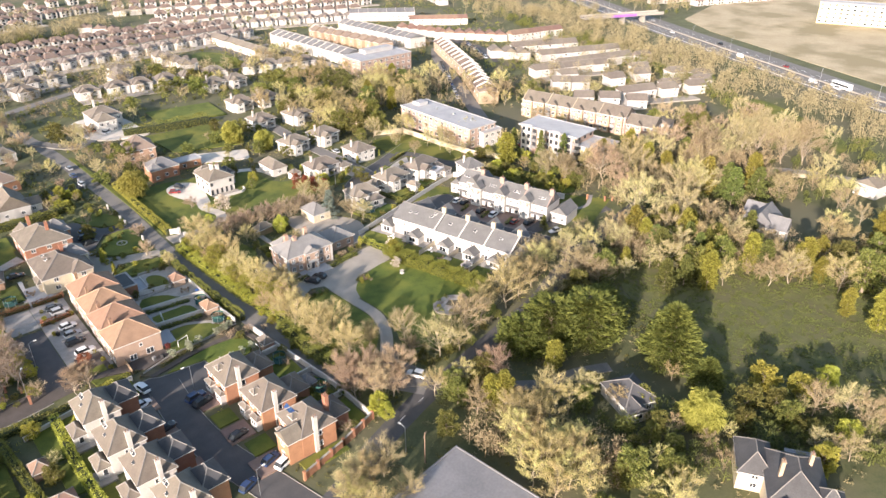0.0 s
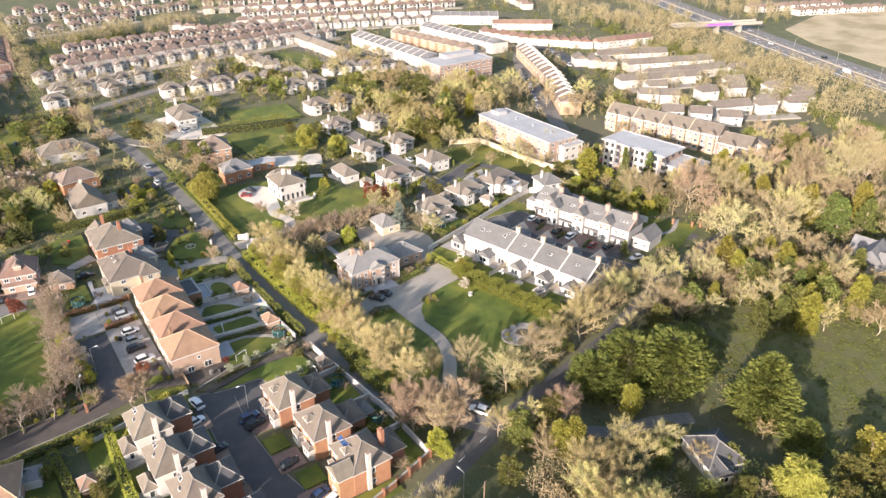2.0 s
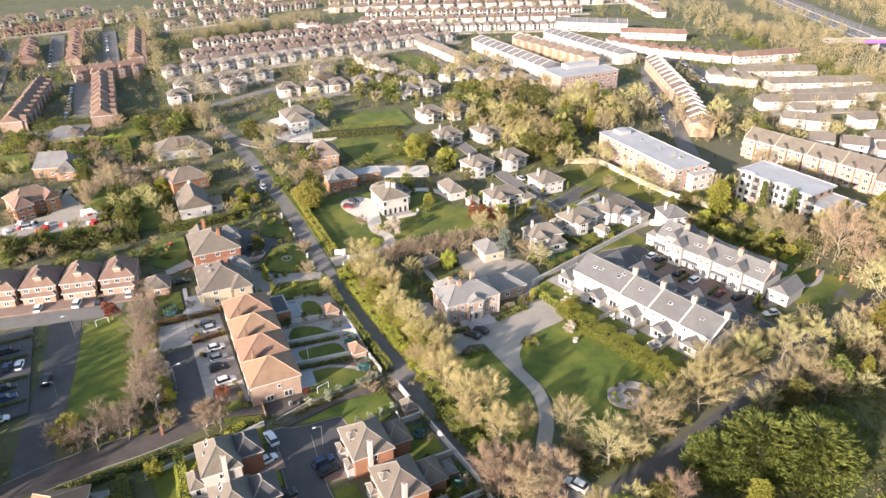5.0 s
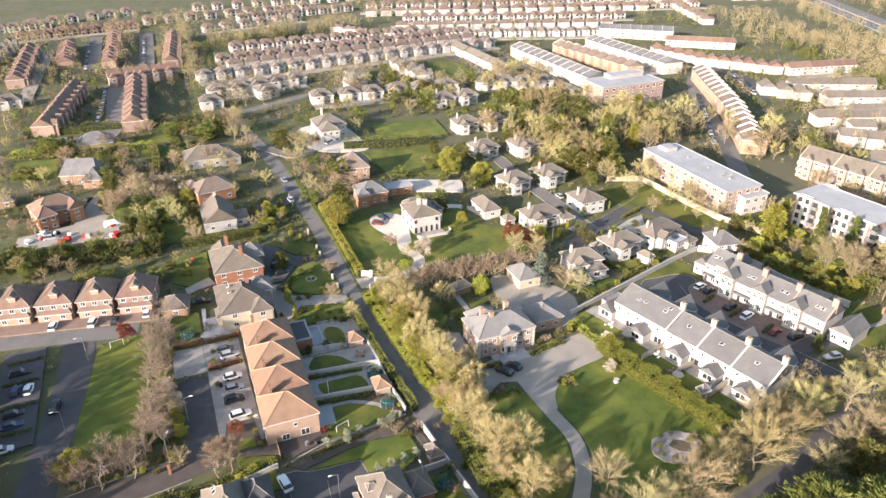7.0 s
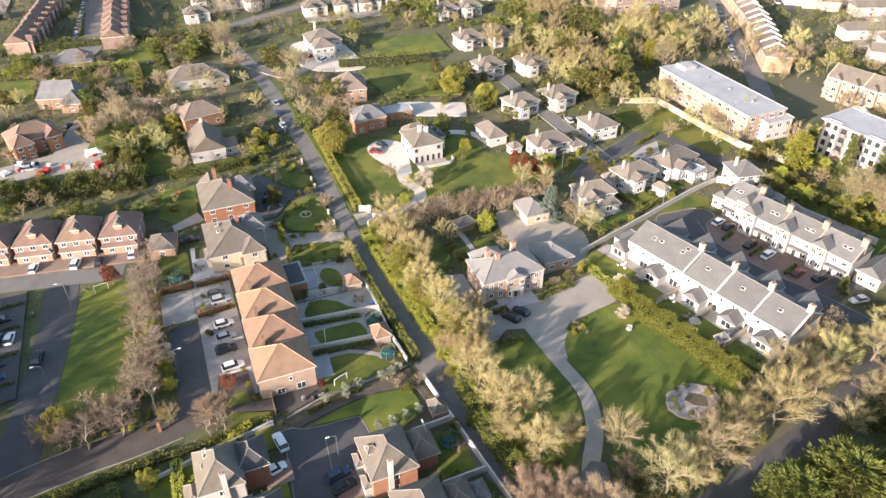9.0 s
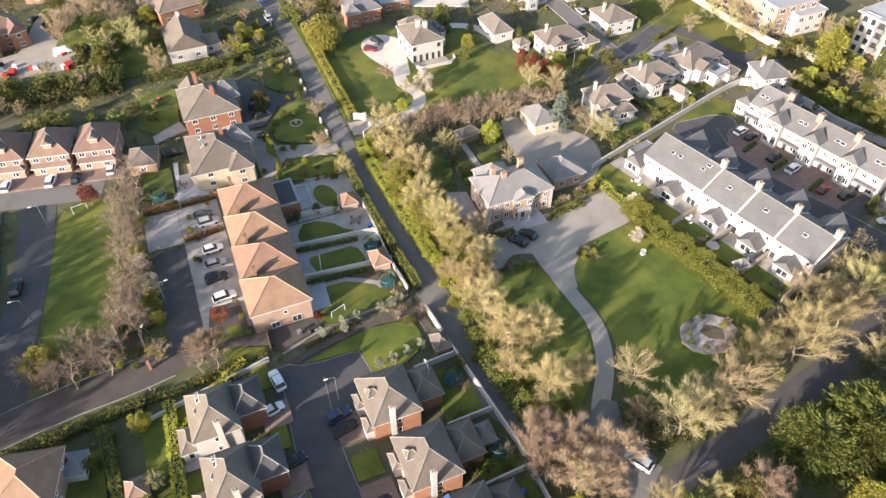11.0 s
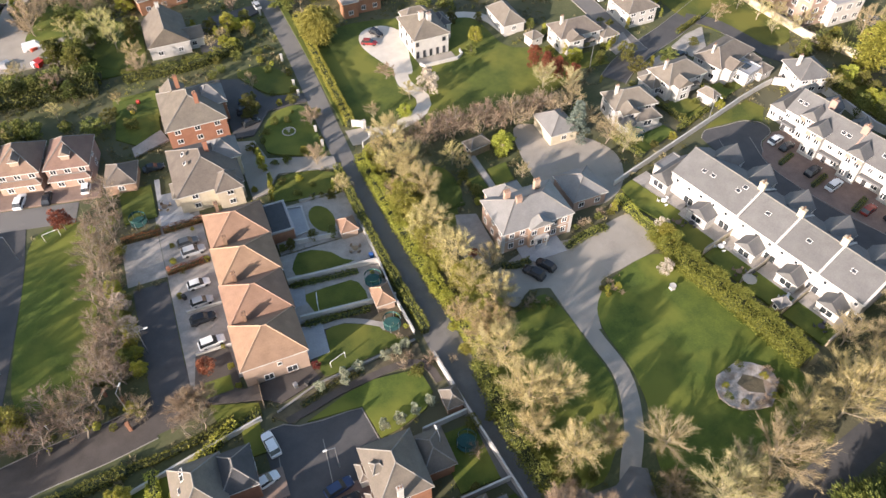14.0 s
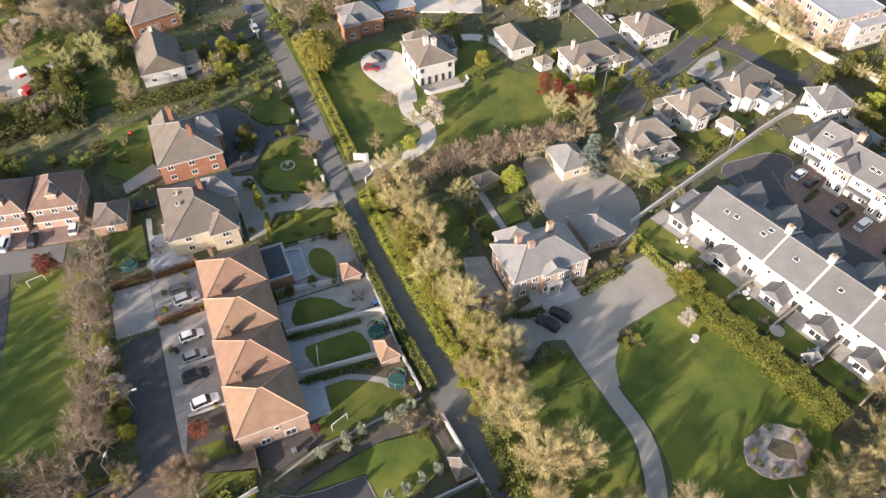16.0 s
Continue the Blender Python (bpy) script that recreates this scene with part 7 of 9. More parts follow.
patch([(45.4, 173.3), (46.6, 175.0), (49.2, 174.9), (52.8, 172.7), (54.2, 170.4), (56.2, 169.0), (51.6, 168.9), (44.8, 169.8)], 0, GRASS, "garden_lawn", "curved small mown lawn", "lawn")
rect(43.5, 61.0, 175.8, 188.4, 0, PAVING, "garden_paving", "pale gravel garden with an oval lawn", "paving")
oval(53.6, 182.2, 2.4, 4.0, GRASS, "garden_lawn", "oval mown garden lawn", "lawn", 8)
patch([(47.6, 187.4), (50.5, 186.9), (50.2, 179.8), (47.6, 179.5)], 0, FLATROOF, "pool_deck", "white deck beside the flat-roofed extension", "deck", smooth=False)
wall_line([(47.7, 187.5), (50.6, 187.0), (50.3, 179.7), (47.7, 179.4)], 0.6, WHITE, "low white wall round the deck", 0.22)
wall_line([(47.0, 177.4), (55.2, 176.3)], 1.4, WHITE, "white rendered wall beside an oval lawn", 0.22)
patch([(45.8, 190.6), (48.4, 197.3), (52.3, 198.4), (57.1, 196.6), (58.8, 192.6), (57.8, 189.2), (53.0, 189.4)], 0, GRASS, "garden_lawn", "small mown lawn inside hedges", "lawn", smooth=False)
wall_line([(50.6, 188.6), (58.6, 188.2)], 0.7, STONE, "low grey stone garden wall", 0.25)
patch([(36.6, 139.9), (41, 142.6), (45, 143.4), (51, 144.0), (56, 144.4), (60.2, 143.2), (60.4, 146.6), (42.6, 145.4), (36, 143.6), (33.6, 142.6)], 0, SOIL, "planting_bed", "long planted bed with young olive trees", "bed", smooth=False)
patch([(38.6, 139.5), (46.2, 142.0), (51, 142.7), (57.2, 141.9), (58.8, 140.6), (59.2, 136.7), (57.0, 134.2), (51.7, 132.6), (48.6, 132.2), (47.6, 138.7)], 0, GRASS, "strip_lawn", "strip of mown lawn with young olive trees", "lawn", smooth=False)
ribbon([(35.6, 140.8), (40, 141.6), (44.5, 142.7), (50.9, 143.4), (55.7, 143.7), (60.0, 142.3), (61, 138)], 1.3, 0, BROWNROAD, "garden_path", "narrow brown asphalt path beside a lawn", "path")
patch([(22.7, 151.0), (24.2, 158.9), (29.8, 158.8), (30.4, 149.4), (42.0, 149.4), (42.8, 146.4), (35.6, 144.4), (32.7, 146.3), (26.7, 148.0), (24.0, 148.8)], 0, BROWNROAD, "side_yard", "brown asphalt drive and yard beside the end house", "yard", smooth=False)
patch([(24.6, 148.6), (32.2, 145.9), (32.2, 143.4), (25.6, 142.6)], 0, GRASS, "garden_lawn", "small shaded lawn behind a hedge", "lawn", smooth=False)
wall_line([(33.0, 149.6), (32.9, 144.6)], 1.6, WOOD, "timber fence beside the yard", 0.12, False, "garden_fence")
for x0, x1, y0, y1 in ((39.6, 44.0, 114.5, 119.2), (41.2, 46.0, 102.2, 107.0), (46.8, 56.5, 91.6, 95.0), (56.5, 63.0, 119, 129), (57.5, 64, 107, 116), (58.5, 64.5, 97, 105),
                       (9.5, 18, 127, 139), (10.5, 17.5, 115.5, 125.5), (11, 18, 104.5, 114), (28.5, 31.5, 137, 143), (28.8, 31.6, 124.5, 129), (29, 32, 113, 117),
                       (16.5, 23, 196, 206), (18.5, 28.5, 229, 240), (15, 28.5, 250, 264), (24, 29, 150, 153)):
    rect(x0, x1, y0, y1, 0, GRASS, "garden_lawn", "shaded mown garden lawn", "lawn")
patch([(23.3, 191.3), (31.2, 191.3), (28, 196), (28, 201.7), (24.5, 201.9), (24.9, 207), (23.8, 207.2)], 0, FLATROOF, "patio", "clean white paved patio", "patio", smooth=False)
rect(15, 18.8, 126.5, 131, 0, PAVING, "patio", "pale stone patio behind the house", "patio")
rect(15, 18.8, 114.5, 119, 0, PAVING, "patio", "pale stone patio behind the house", "patio")
for y in (131.5, 119, 107.5):
    rect(28.2, 33.0, y - 2.6, y + 2.2, 0, BLOCKPAVE, "driveway", "red block paved driveway", "driveway")
for y in (124.5, 111, 99):
    rect(39.2, 44.6, y - 2.8, y + 2.6, 0, BLOCKPAVE, "driveway", "red block paved driveway", "driveway")
# gardens along the lane
patch([(42, 213), (46.5, 211.5), (47.8, 204.5), (61.4, 199.6), (61.2, 195.6), (48.6, 198.7), (45.3, 193.8), (42, 193)], 0, GRAVEL, "driveway", "grey gravel driveway to the lane", "driveway", smooth=False)
patch([(42.6, 238.4), (48.2, 236.4), (53, 226.5), (61.4, 224.4), (61.4, 221.2), (52, 221.0), (46.9, 213.6), (42.6, 214)], 0, TARMAC, "driveway", "dark asphalt driveway with parked cars", "driveway", smooth=False)
for pts in ([(48.4, 239.2), (56.1, 238.9), (60.6, 231.4), (59.8, 226.2), (54.0, 227.5), (50.2, 233.6)], [(49.4, 215.0), (54, 220.2), (60, 219.6), (60.4, 209.2), (59.6, 201.6), (49.8, 205.2), (48.2, 208.6)],
            [(47.2, 195.4), (50.4, 197.3), (59.9, 194.4), (59.7, 188.0), (51.0, 189.4), (46.2, 190.6)]):
    patch(pts, 0, GRASS, "garden_lawn", "rounded front lawn beside the lane", "lawn")
patch([(17.3, 281.5), (29.0, 271), (28.5, 253.6), (24.1, 249.5), (16.1, 255.9)], 0, GRASS, "garden_lawn", "shaded lawn beside the white gabled house", "lawn", smooth=False)
patch([(19.2, 237.3), (28.4, 235.4), (27.6, 223.8), (22.2, 220.1), (17.7, 224.4)], 0, GRASS, "garden_lawn", "back lawn with toys", "lawn", smooth=False)
patch([(20.7, 219.6), (27.6, 223.8), (28.8, 219.5), (21.0, 216.4)], 0, PAVING, "patio", "pale paved path behind the house", "patio", smooth=False)
patch([(73, 189), (81.6, 187), (83, 179), (80, 174.8), (72.5, 176)], 0, GRASS, "garden_lawn", "shaded lawn behind the brown hedge", "lawn")
for pts in ([(90.8, 182.4), (95.4, 182.8), (94.6, 177.1), (90.2, 176.8)], [(85.4, 181), (88.4, 181.2), (88.6, 176.2), (85, 175.5)]):
    patch(pts, 0, GRASS, "garden_lawn", "small lawn with pale edging", "lawn", smooth=False)
ribbon([(89.4, 188), (89.4, 180), (89.6, 173.5)], 1.2, 0, PAVING, "garden_path", "pale paved garden path", "path")
patch([(42, 250), (48, 252), (52, 262), (61, 266), (61, 270), (46, 268), (42, 262)], 0, TARMAC, "driveway", "dark asphalt driveway", "driveway", smooth=False)
ribbon([(67.3, 209), (67.3, 240), (66.9, 262), (66.0, 300)], 1.6, 0, GRASS, "verge", "narrow grass verge beside the lane", "verge")
ribbon([(59.5, 330), (66, 318), (72, 312), (82, 318)], 4.5, 0, ROAD, "side_road", "side road with a pale kerb", "road", True)
patch([(80, 316), (100, 308), (102, 320), (98, 345), (80, 345)], 0, PALEGRAVEL, "yard", "pale forecourt of the large white house", "forecourt")
patch([(100, 278), (126, 270), (128, 303), (98, 306)], 0, GRASS, "garden_lawn", "wide sunlit garden lawn", "lawn", smooth=False)
patch([(110, 318), (140, 312), (142, 336), (112, 340)], 0, GRASS, "garden_lawn", "wide sunlit garden lawn", "lawn", smooth=False)
patch([(98, 262), (120, 252), (124, 262), (102, 272)], 0, PALEGRAVEL, "yard", "pale concrete yard between gardens", "yard", smooth=False)
# west estate
rect(-22, -13, 168, 204, 0, TARMAC, "parking_court", "grey asphalt parking court", "car park")
patch([(-48, 218), (-18, 212.2), (13, 206.5), (13.5, 212), (-18, 218), (-48, 224)], 0, BLOCKPAVE, "front_gardens", "red block paved front drives", "driveway", smooth=False)
patch([(-26, 262), (8, 262), (14, 276), (0, 280), (-4, 292), (4, 300), (-4, 300), (-10, 276), (-26, 272)], 0, GRAVEL, "yard", "grey yard with stored goods and vehicles", "yard", smooth=False)
patch([(0, 272), (14, 277), (16, 290), (6, 292)], 0, GRASS, "garden_lawn", "sloping garden lawn by the drive", "lawn")
patch([(14, 330), (30, 330), (28, 366), (12, 362)], 0, GRASS, "garden_lawn", "dark hedged garden lawn", "lawn", smooth=False)
patch([(-34, 326), (-18, 324), (-18, 345), (-34, 348)], 0, GRASS, "garden_lawn", "dark hedged garden lawn", "lawn", smooth=False)
ribbon([(-26, 372), (0, 370), (4, 460)], 9, 0, ROAD, "estate_street", "grey street with parked cars between brick rows", "road")
ribbon([(20, 480), (22, 530), (24, 600)], 9, 0, ROAD, "estate_street", "grey street with parked cars between brick rows", "road")
ribbon([(-10, 500), (-9, 600)], 9, 0, ROAD, "estate_street", "grey street with parked cars between brick rows", "road")
ribbon([(48, 449), (140, 462), (232, 478)], 6, 0, ROAD, "semi_street", "street between rows of white houses", "road")
# behind the white terrace
for a_, b_ in ((5.6, 15.6), (16.2, 24.3), (24.9, 33.3), (33.9, 42.2)):
    for n0, n1, m_, nm, lab, ct in ((-3.9, 1.0, PAVING, "patio", "pale paved patio behind the white terrace", "patio"), (-8.6, -3.9, GRASS, "garden_lawn", "narrow lawn between patio and hedge", "lawn")):
        q = [W1 + WX * s_ + WN * n_ for s_, n_ in ((a_, n0), (b_, n0), (b_, n1), (a_, n1))]
        patch([(v.x, v.y) for v in q], 0, m_, nm, lab, ct, smooth=False)
    a, b = W1 + WX * (b_ + 0.25) + WN * 0.6, W1 + WX * (b_ + 0.25) + WN * -8.2
    wall_line([(a.x, a.y), (b.x, b.y)], 1.8, CREAM, "pale rendered wall between back gardens", 0.2)
patch([(114.2, 166.0), (117.5, 167.2), (121.4, 155.2), (117.0, 153.4), (113.8, 160)], 0, GRASS, "garden_lawn", "dark strip lawn beside the white wall", "lawn", smooth=False)
patch([(117.8, 167.2), (121.8, 168.2), (123.2, 163.4), (124.6, 157), (121.6, 155.2)], 0, PAVING, "patio", "pale paved patio beside the end house", "patio", smooth=False)
patch([(122, 177), (132, 180), (131, 183), (121, 182)], 0, GRASS, "garden_lawn", "small back lawn with a trampoline", "lawn", smooth=False)
rect(126, 134, 179.5, 182.5, 0, PAVING, "patio", "white patio before bay windows", "patio", 10)
rect(139, 146, 181.5, 187, 0, GRASS, "garden_lawn", "small shaded back lawn", "lawn", 17)
rect(150, 157, 183, 187.5, 0, GRASS, "garden_lawn", "small shaded back lawn", "lawn", 17)
# white line marks along the wide road
for line, gap, off in ((curve([(372, 40), (392, 105), (420, 168), (466, 268), (530, 400), (600, 540)], 1.0), 9, (-7.5, -4, 4, 7.5)),):
    nor = sides(line)
    s = Solid()
    for i in range(2, len(line) - 4, gap):
        d = line[i + 1] - line[i]
        a = math.atan2(d.y, d.x)
        for o in off:
            q = line[i] + nor[i] * o
            c, sn = math.cos(a) * 1.8, math.sin(a) * 1.8
            w = nor[i] * 0.15
            s.add([(q.x - c - w.x, q.y - sn - w.y, 0.26), (q.x + c - w.x, q.y + sn - w.y, 0.26), (q.x + c + w.x, q.y + sn + w.y, 0.26), (q.x - c + w.x, q.y - sn + w.y, 0.26)], [(0, 1, 2, 3)])
    thing("lane_marks", "white dashed lane marks on the motorway", "road marks", Matrix(), kind="stuff", data=s.mesh("lane_marks", FRAME))
    strip(line[::6], 0.6, 0, 0.9, KERB, "central_barrier")
    tagged(bpy.data.objects["central_barrier"], "low concrete barrier along the motorway's middle", "barrier", kind="structure")
    strip([q + n * 12.2 for q, n in zip(line, nor)][::6], 0.4, 0, 0.25, FRAME, "edge_line")
    tagged(bpy.data.objects["edge_line"], "pale kerb along the motorway's edge", "kerb", kind="structure")


# ---- loose things ----
def car_model(colour, label, kind_="hatch", far=False):
    """A car on its wheels, front towards +x."""
    L, Wd, H = {"hatch": (4.2, 1.78, 1.46), "suv": (4.6, 1.88, 1.68), "van": (5.2, 1.98, 2.1), "saloon": (4.6, 1.8, 1.42)}[kind_]
    root = thing("van" if kind_ == "van" else "car", label, "van" if kind_ == "van" else "car", Matrix())
    hb, z0, zb = Wd / 2, 0.28, H * 0.56
    rings = []
    for x, k, zt in ((-L / 2, 0.84, zb - 0.12), (-L / 2 + 0.22, 0.97, zb), (-L * 0.2, 1.0, zb + 0.02), (L * 0.18, 1.0, zb), (L / 2 - 0.5, 0.95, zb - 0.1), (L / 2, 0.74, zb - 0.26)):
        rings.append([(x, -hb * k, z0), (x, -hb * k * 1.0, zt - 0.12), (x, -hb * k * 0.9, zt), (x, hb * k * 0.9, zt), (x, hb * k, zt - 0.12), (x, hb * k, z0)])
    v = [p for r in rings for p in r]
    f = [tuple(range(5, -1, -1)), tuple(range(len(v) - 6, len(v)))]
    for i in range(len(rings) - 1):
        for j in range(6):
            f.append((6 * i + j, 6 * i + (j + 1) % 6, 6 * i + 6 + (j + 1) % 6, 6 * i + 6 + j))
    part("body", Solid().add(v, f).mesh("body", PAINT[colour]), root)
    xr, xf = (-L * 0.46, L * 0.22) if kind_ != "saloon" else (-L * 0.36, L * 0.2)
    if kind_ == "van":
        xf = L * 0.34
    a, b = xr + (0.5 if kind_ != "van" else 0.1), xf - 0.75
    c = Solid().add([(xr, -hb * 0.9, zb - 0.02), (xf, -hb * 0.9, zb - 0.02), (xf, hb * 0.9, zb - 0.02), (xr, hb * 0.9, zb - 0.02),
                     (a, -hb * 0.74, H - 0.05), (b, -hb * 0.74, H - 0.05), (b, hb * 0.74, H - 0.05), (a, hb * 0.74, H - 0.05)],
                    [(3, 2, 1, 0), (4, 5, 6, 7), (0, 1, 5, 4), (1, 2, 6, 5), (2, 3, 7, 6), (3, 0, 4, 7)])
    part("cabin_glass", c.mesh("cabin_glass", GLASS if kind_ != "van" else PAINT[colour]), root, "dark window glass")
    part("roof", Solid().box(a - 0.08, b + 0.08, -hb * 0.76, hb * 0.76, H - 0.05, H, taper=0.05).mesh("roof", PAINT[colour]), root)
    if far:
        part("underbody", Solid().box(-L * 0.36, L * 0.36, -hb * 0.92, hb * 0.92, 0, 0.3).mesh("underbody", RUBBER), root)
        return root
    if "wheel" not in CACHE:
        CACHE["wheel"] = Solid().tube((0, -0.11, 0), (0, 0.11, 0), 0.32, 0.32, 12).mesh("wheel", RUBBER)
        CACHE["headlight"] = Solid().box(-0.06, 0.06, -0.2, 0.2, -0.07, 0.07, taper=0.02).mesh("headlight", LAMPLENS)
    for x in (-L * 0.3, L * 0.31):
        for y in (-hb + 0.1, hb - 0.1):
            part("wheel", CACHE["wheel"], root, at=Matrix.Translation((x, y, 0.32)))
    for y in (-hb * 0.55, hb * 0.55):
        part("headlight", CACHE["headlight"], root, at=Matrix.Translation((L / 2 - 0.05, y, zb - 0.3)))
    return root


CARS = {}


def park(colour, kind_, x, y, heading, where="on a driveway", far=False):
    key = (colour, kind_, far)
    m = pose(x, y, 0.16, 0, 0, heading)
    if key not in CARS:
        CARS[key] = car_model(colour, "%s %s parked %s" % (colour, {"hatch": "small car", "suv": "large estate car", "van": "panel van", "saloon": "saloon car"}[kind_], where), kind_, far)
        CARS[key].matrix_basis = m
        return CARS[key]
    return copy_thing(CARS[key], m)


for c, k, x, y, a in (("grey", "hatch", 27.5, 186.0, 3), ("silver", "suv", 28.1, 183.2, 3), ("white", "hatch", 27.6, 174.6, 3), ("silver", "hatch", 27.4, 170.2, 3), ("black", "suv", 26.9, 166.2, 3),
                      ("white", "suv", 27.4, 160.5, 5), ("blue", "hatch", 48.1, 226.3, -10), ("black", "suv", 47.2, 222.4, -5), ("black", "hatch", 47.2, 218.0, 15), ("black", "saloon", 24.3, 210.9, 0),
                      ("white", "hatch", 10.4, 210.3, 80), ("white", "suv", -2.6, 211.0, 75), ("black", "hatch", 2.6, 209.8, 80), ("white", "hatch", -12.0, 213.0, 78), ("red", "hatch", 83.2, 238.7, -30),
                      ("black", "hatch", 86.4, 242.4, -60), ("silver", "hatch", 60.3, 269.0, 95), ("white", "hatch", 154.3, 165.5, 14), ("black", "hatch", 155, 162.7, 14), ("black", "suv", 154.5, 154.0, 14),
                      ("white", "suv", 155.6, 148.9, 14), ("red", "hatch", 156.8, 140.5, 14), ("black", "suv", 160.0, 137.0, 5), ("black", "hatch", 154.7, 201.8, 15), ("white", "suv", 32.3, 137.7, 100),
                      ("white", "hatch", 30.2, 132.2, 15), ("blue", "suv", 40.0, 126.9, 12), ("black", "suv", 40.4, 124.2, 12), ("black", "hatch", 41.5, 109.8, 12), ("blue", "hatch", 43.0, 99.4, 18),
                      ("white", "suv", 44.7, 96.8, 18), ("black", "suv", 31.0, 121.6, 12), ("blue", "hatch", 36.5, 96.2, 20), ("black", "suv", 86.3, 152.4, 120), ("black", "hatch", 89.3, 153.3, 118),
                      ("black", "suv", -17.8, 194.5, 5), ("white", "hatch", -15.4, 187.4, 82), ("blue", "hatch", -18, 187.7, 82), ("black", "suv", -9.6, 178.5, 82), ("black", "hatch", -17.6, 179.3, 8),
                      ("blue", "saloon", -17.6, 175.4, 8), ("white", "hatch", -18.5, 168, 5), ("white", "suv", 81.4, 100.6, 118), ("silver", "hatch", 61.8, 288, 95), ("blue", "hatch", 60.6, 279, 95),
                      ("black", "hatch", -6, 296, 60), ("silver", "hatch", -9, 290, 60), ("white", "van", 2, 271, 10), ("silver", "suv", -16, 268, 0), ("grey", "hatch", 24.2, 346, 20),
                      ("white", "suv", 88, 322, 30), ("red", "suv", 84, 328, 10), ("silver", "hatch", 150, 235, 90), ("black", "hatch", 143.5, 260, 90), ("red", "hatch", 205, 190, 20), ("silver", "hatch", 212, 196, 20)):
    park(c, k, x, y, a)
rngc = random.Random(5)
for (a, b, n, head) in (((-5, 385), (-1, 455), 11, 85), ((19, 490), (22, 590), 13, 85), ((-13, 505), (-12, 590), 10, 85), ((240, 258), (285, 322), 13, 60), ((312, 310), (334, 352), 8, 65), ((262, 262), (298, 322), 10, 60),
                        ((160, 128), (166, 126), 1, -10), ((210, 200), (214, 188), 3, 15), ((250, 360), (256, 420), 8, 88), ((283, 370), (280, 425), 8, 88)):
    for i in range(n):
        t = (i + rngc.random() * 0.5) / n
        park(rngc.choice(["white", "silver", "black", "blue", "red", "grey"]), rngc.choice(["hatch", "suv", "saloon"]), a[0] + (b[0] - a[0]) * t, a[1] + (b[1] - a[1]) * t, head + rngc.choice([0, 180]), "along a street", True)
# traffic standing on the motorway
mw = curve([(372, 40), (392, 105), (420, 168), (466, 268), (530, 400), (600, 540)], 1.0)
mn = sides(mw)
for i, o, c, k in ((40, 5, "white", "van"), (75, -6, "black", "hatch"), (104, 3, "white", "suv"), (118, 6, "silver", "van"), (150, -4, "red", "hatch"), (182, 5, "white", "van"), (215, -5, "black", "suv"),
                   (255, 4, "white", "hatch"), (300, -6, "silver", "hatch"), (330, 5, "white", "van")):
    q, d = mw[i] + mn[i] * o, mw[i + 1] - mw[i]
    park(c, k, q.x, q.y, math.degrees(math.atan2(d.y, d.x)) + (180 if o > 0 else 0), "on the motorway").location.z = 0.25
coach = thing("coach", "white coach on the motorway", "coach", pose(405, 136, 0.25, 0, 0, 66))
part("body", Solid().box(-6, 6, -1.25, 1.25, 0.4, 3.3, taper=0.08).mesh("body", PAINT["white"]), coach)
for sg in (-1, 1):
    part("window_band", Solid().box(-5.6, 5.6, -0.02, 0.02, 1.5, 2.6).mesh("window_band", GLASS), coach, at=Matrix.Translation((0, sg * 1.24, 0)))
    for x in (-3.6, 3.8):
        part("wheel", CACHE["wheel"], coach, at=pose(x, sg * 1.1, 0.45) @ Matrix.Diagonal((1.4, 1.4, 1.4, 1)))


def lamp_post(x, y, heading, h=6.5, arm=1.2, label="grey street lamp on a slim steel post"):
    root = thing("street_lamp", label, "street lamp", pose(x, y, 0, 0, 0, heading), "street lamps")
    part("post", Solid().tube((0, 0, 0), (0, 0, h), 0.09, 0.06, 8).mesh("post", METAL), root)
    part("arm", Solid().tube((0, 0, h - 0.05), (arm, 0, h + 0.25), 0.05, 0.04, 6).mesh("arm", METAL), root)
    part("lantern", Solid().box(arm - 0.1, arm + 0.6, -0.14, 0.14, h + 0.18, h + 0.32, taper=0.04).mesh("lantern", LAMPLENS), root)


for x, y, a in ((12.4, 152.3, 60), (41.1, 130.3, 180), (-3.5, 194.8, 180), (-6.8, 168.4, 180), (64.5, 83.6, 100), (37.2, 93, 0), (16.9, 163, 0), (131, 207, 0), (146, 178.4, -90), (56, 126, 90)):
    lamp_post(x, y, a)
for i in range(30, 430, 38):
    for o in (13.5,):
        q = mw[i] + mn[i] * o
        lamp_post(q.x, q.y, 0, 12, 2.0, "tall grey motorway lamp post")
pole = thing("telegraph_pole", "wooden telegraph pole with a crossbar", "pole", pose(65.4, 78.7, 0, 0, 0, 30))
part("post", Solid().tube((0, 0, 0), (0, 0, 8), 0.14, 0.1, 8).mesh("post", WOOD), pole)
part("crossbar", Solid().box(-0.9, 0.9, -0.06, 0.06, 7.3, 7.45).mesh("crossbar", WOOD), pole)

ribbon([(258, 112), (268, 100), (275, 85), (281, 66), (290, 44)], 7, 0, GRAVEL, "road_beyond_wood", "pale street beyond the wood", "road")
wall_line([(262, 102), (270.4, 90), (276.4, 72), (281, 56)], 1.6, CREAM, "pale rendered wall beside a street", 0.35)

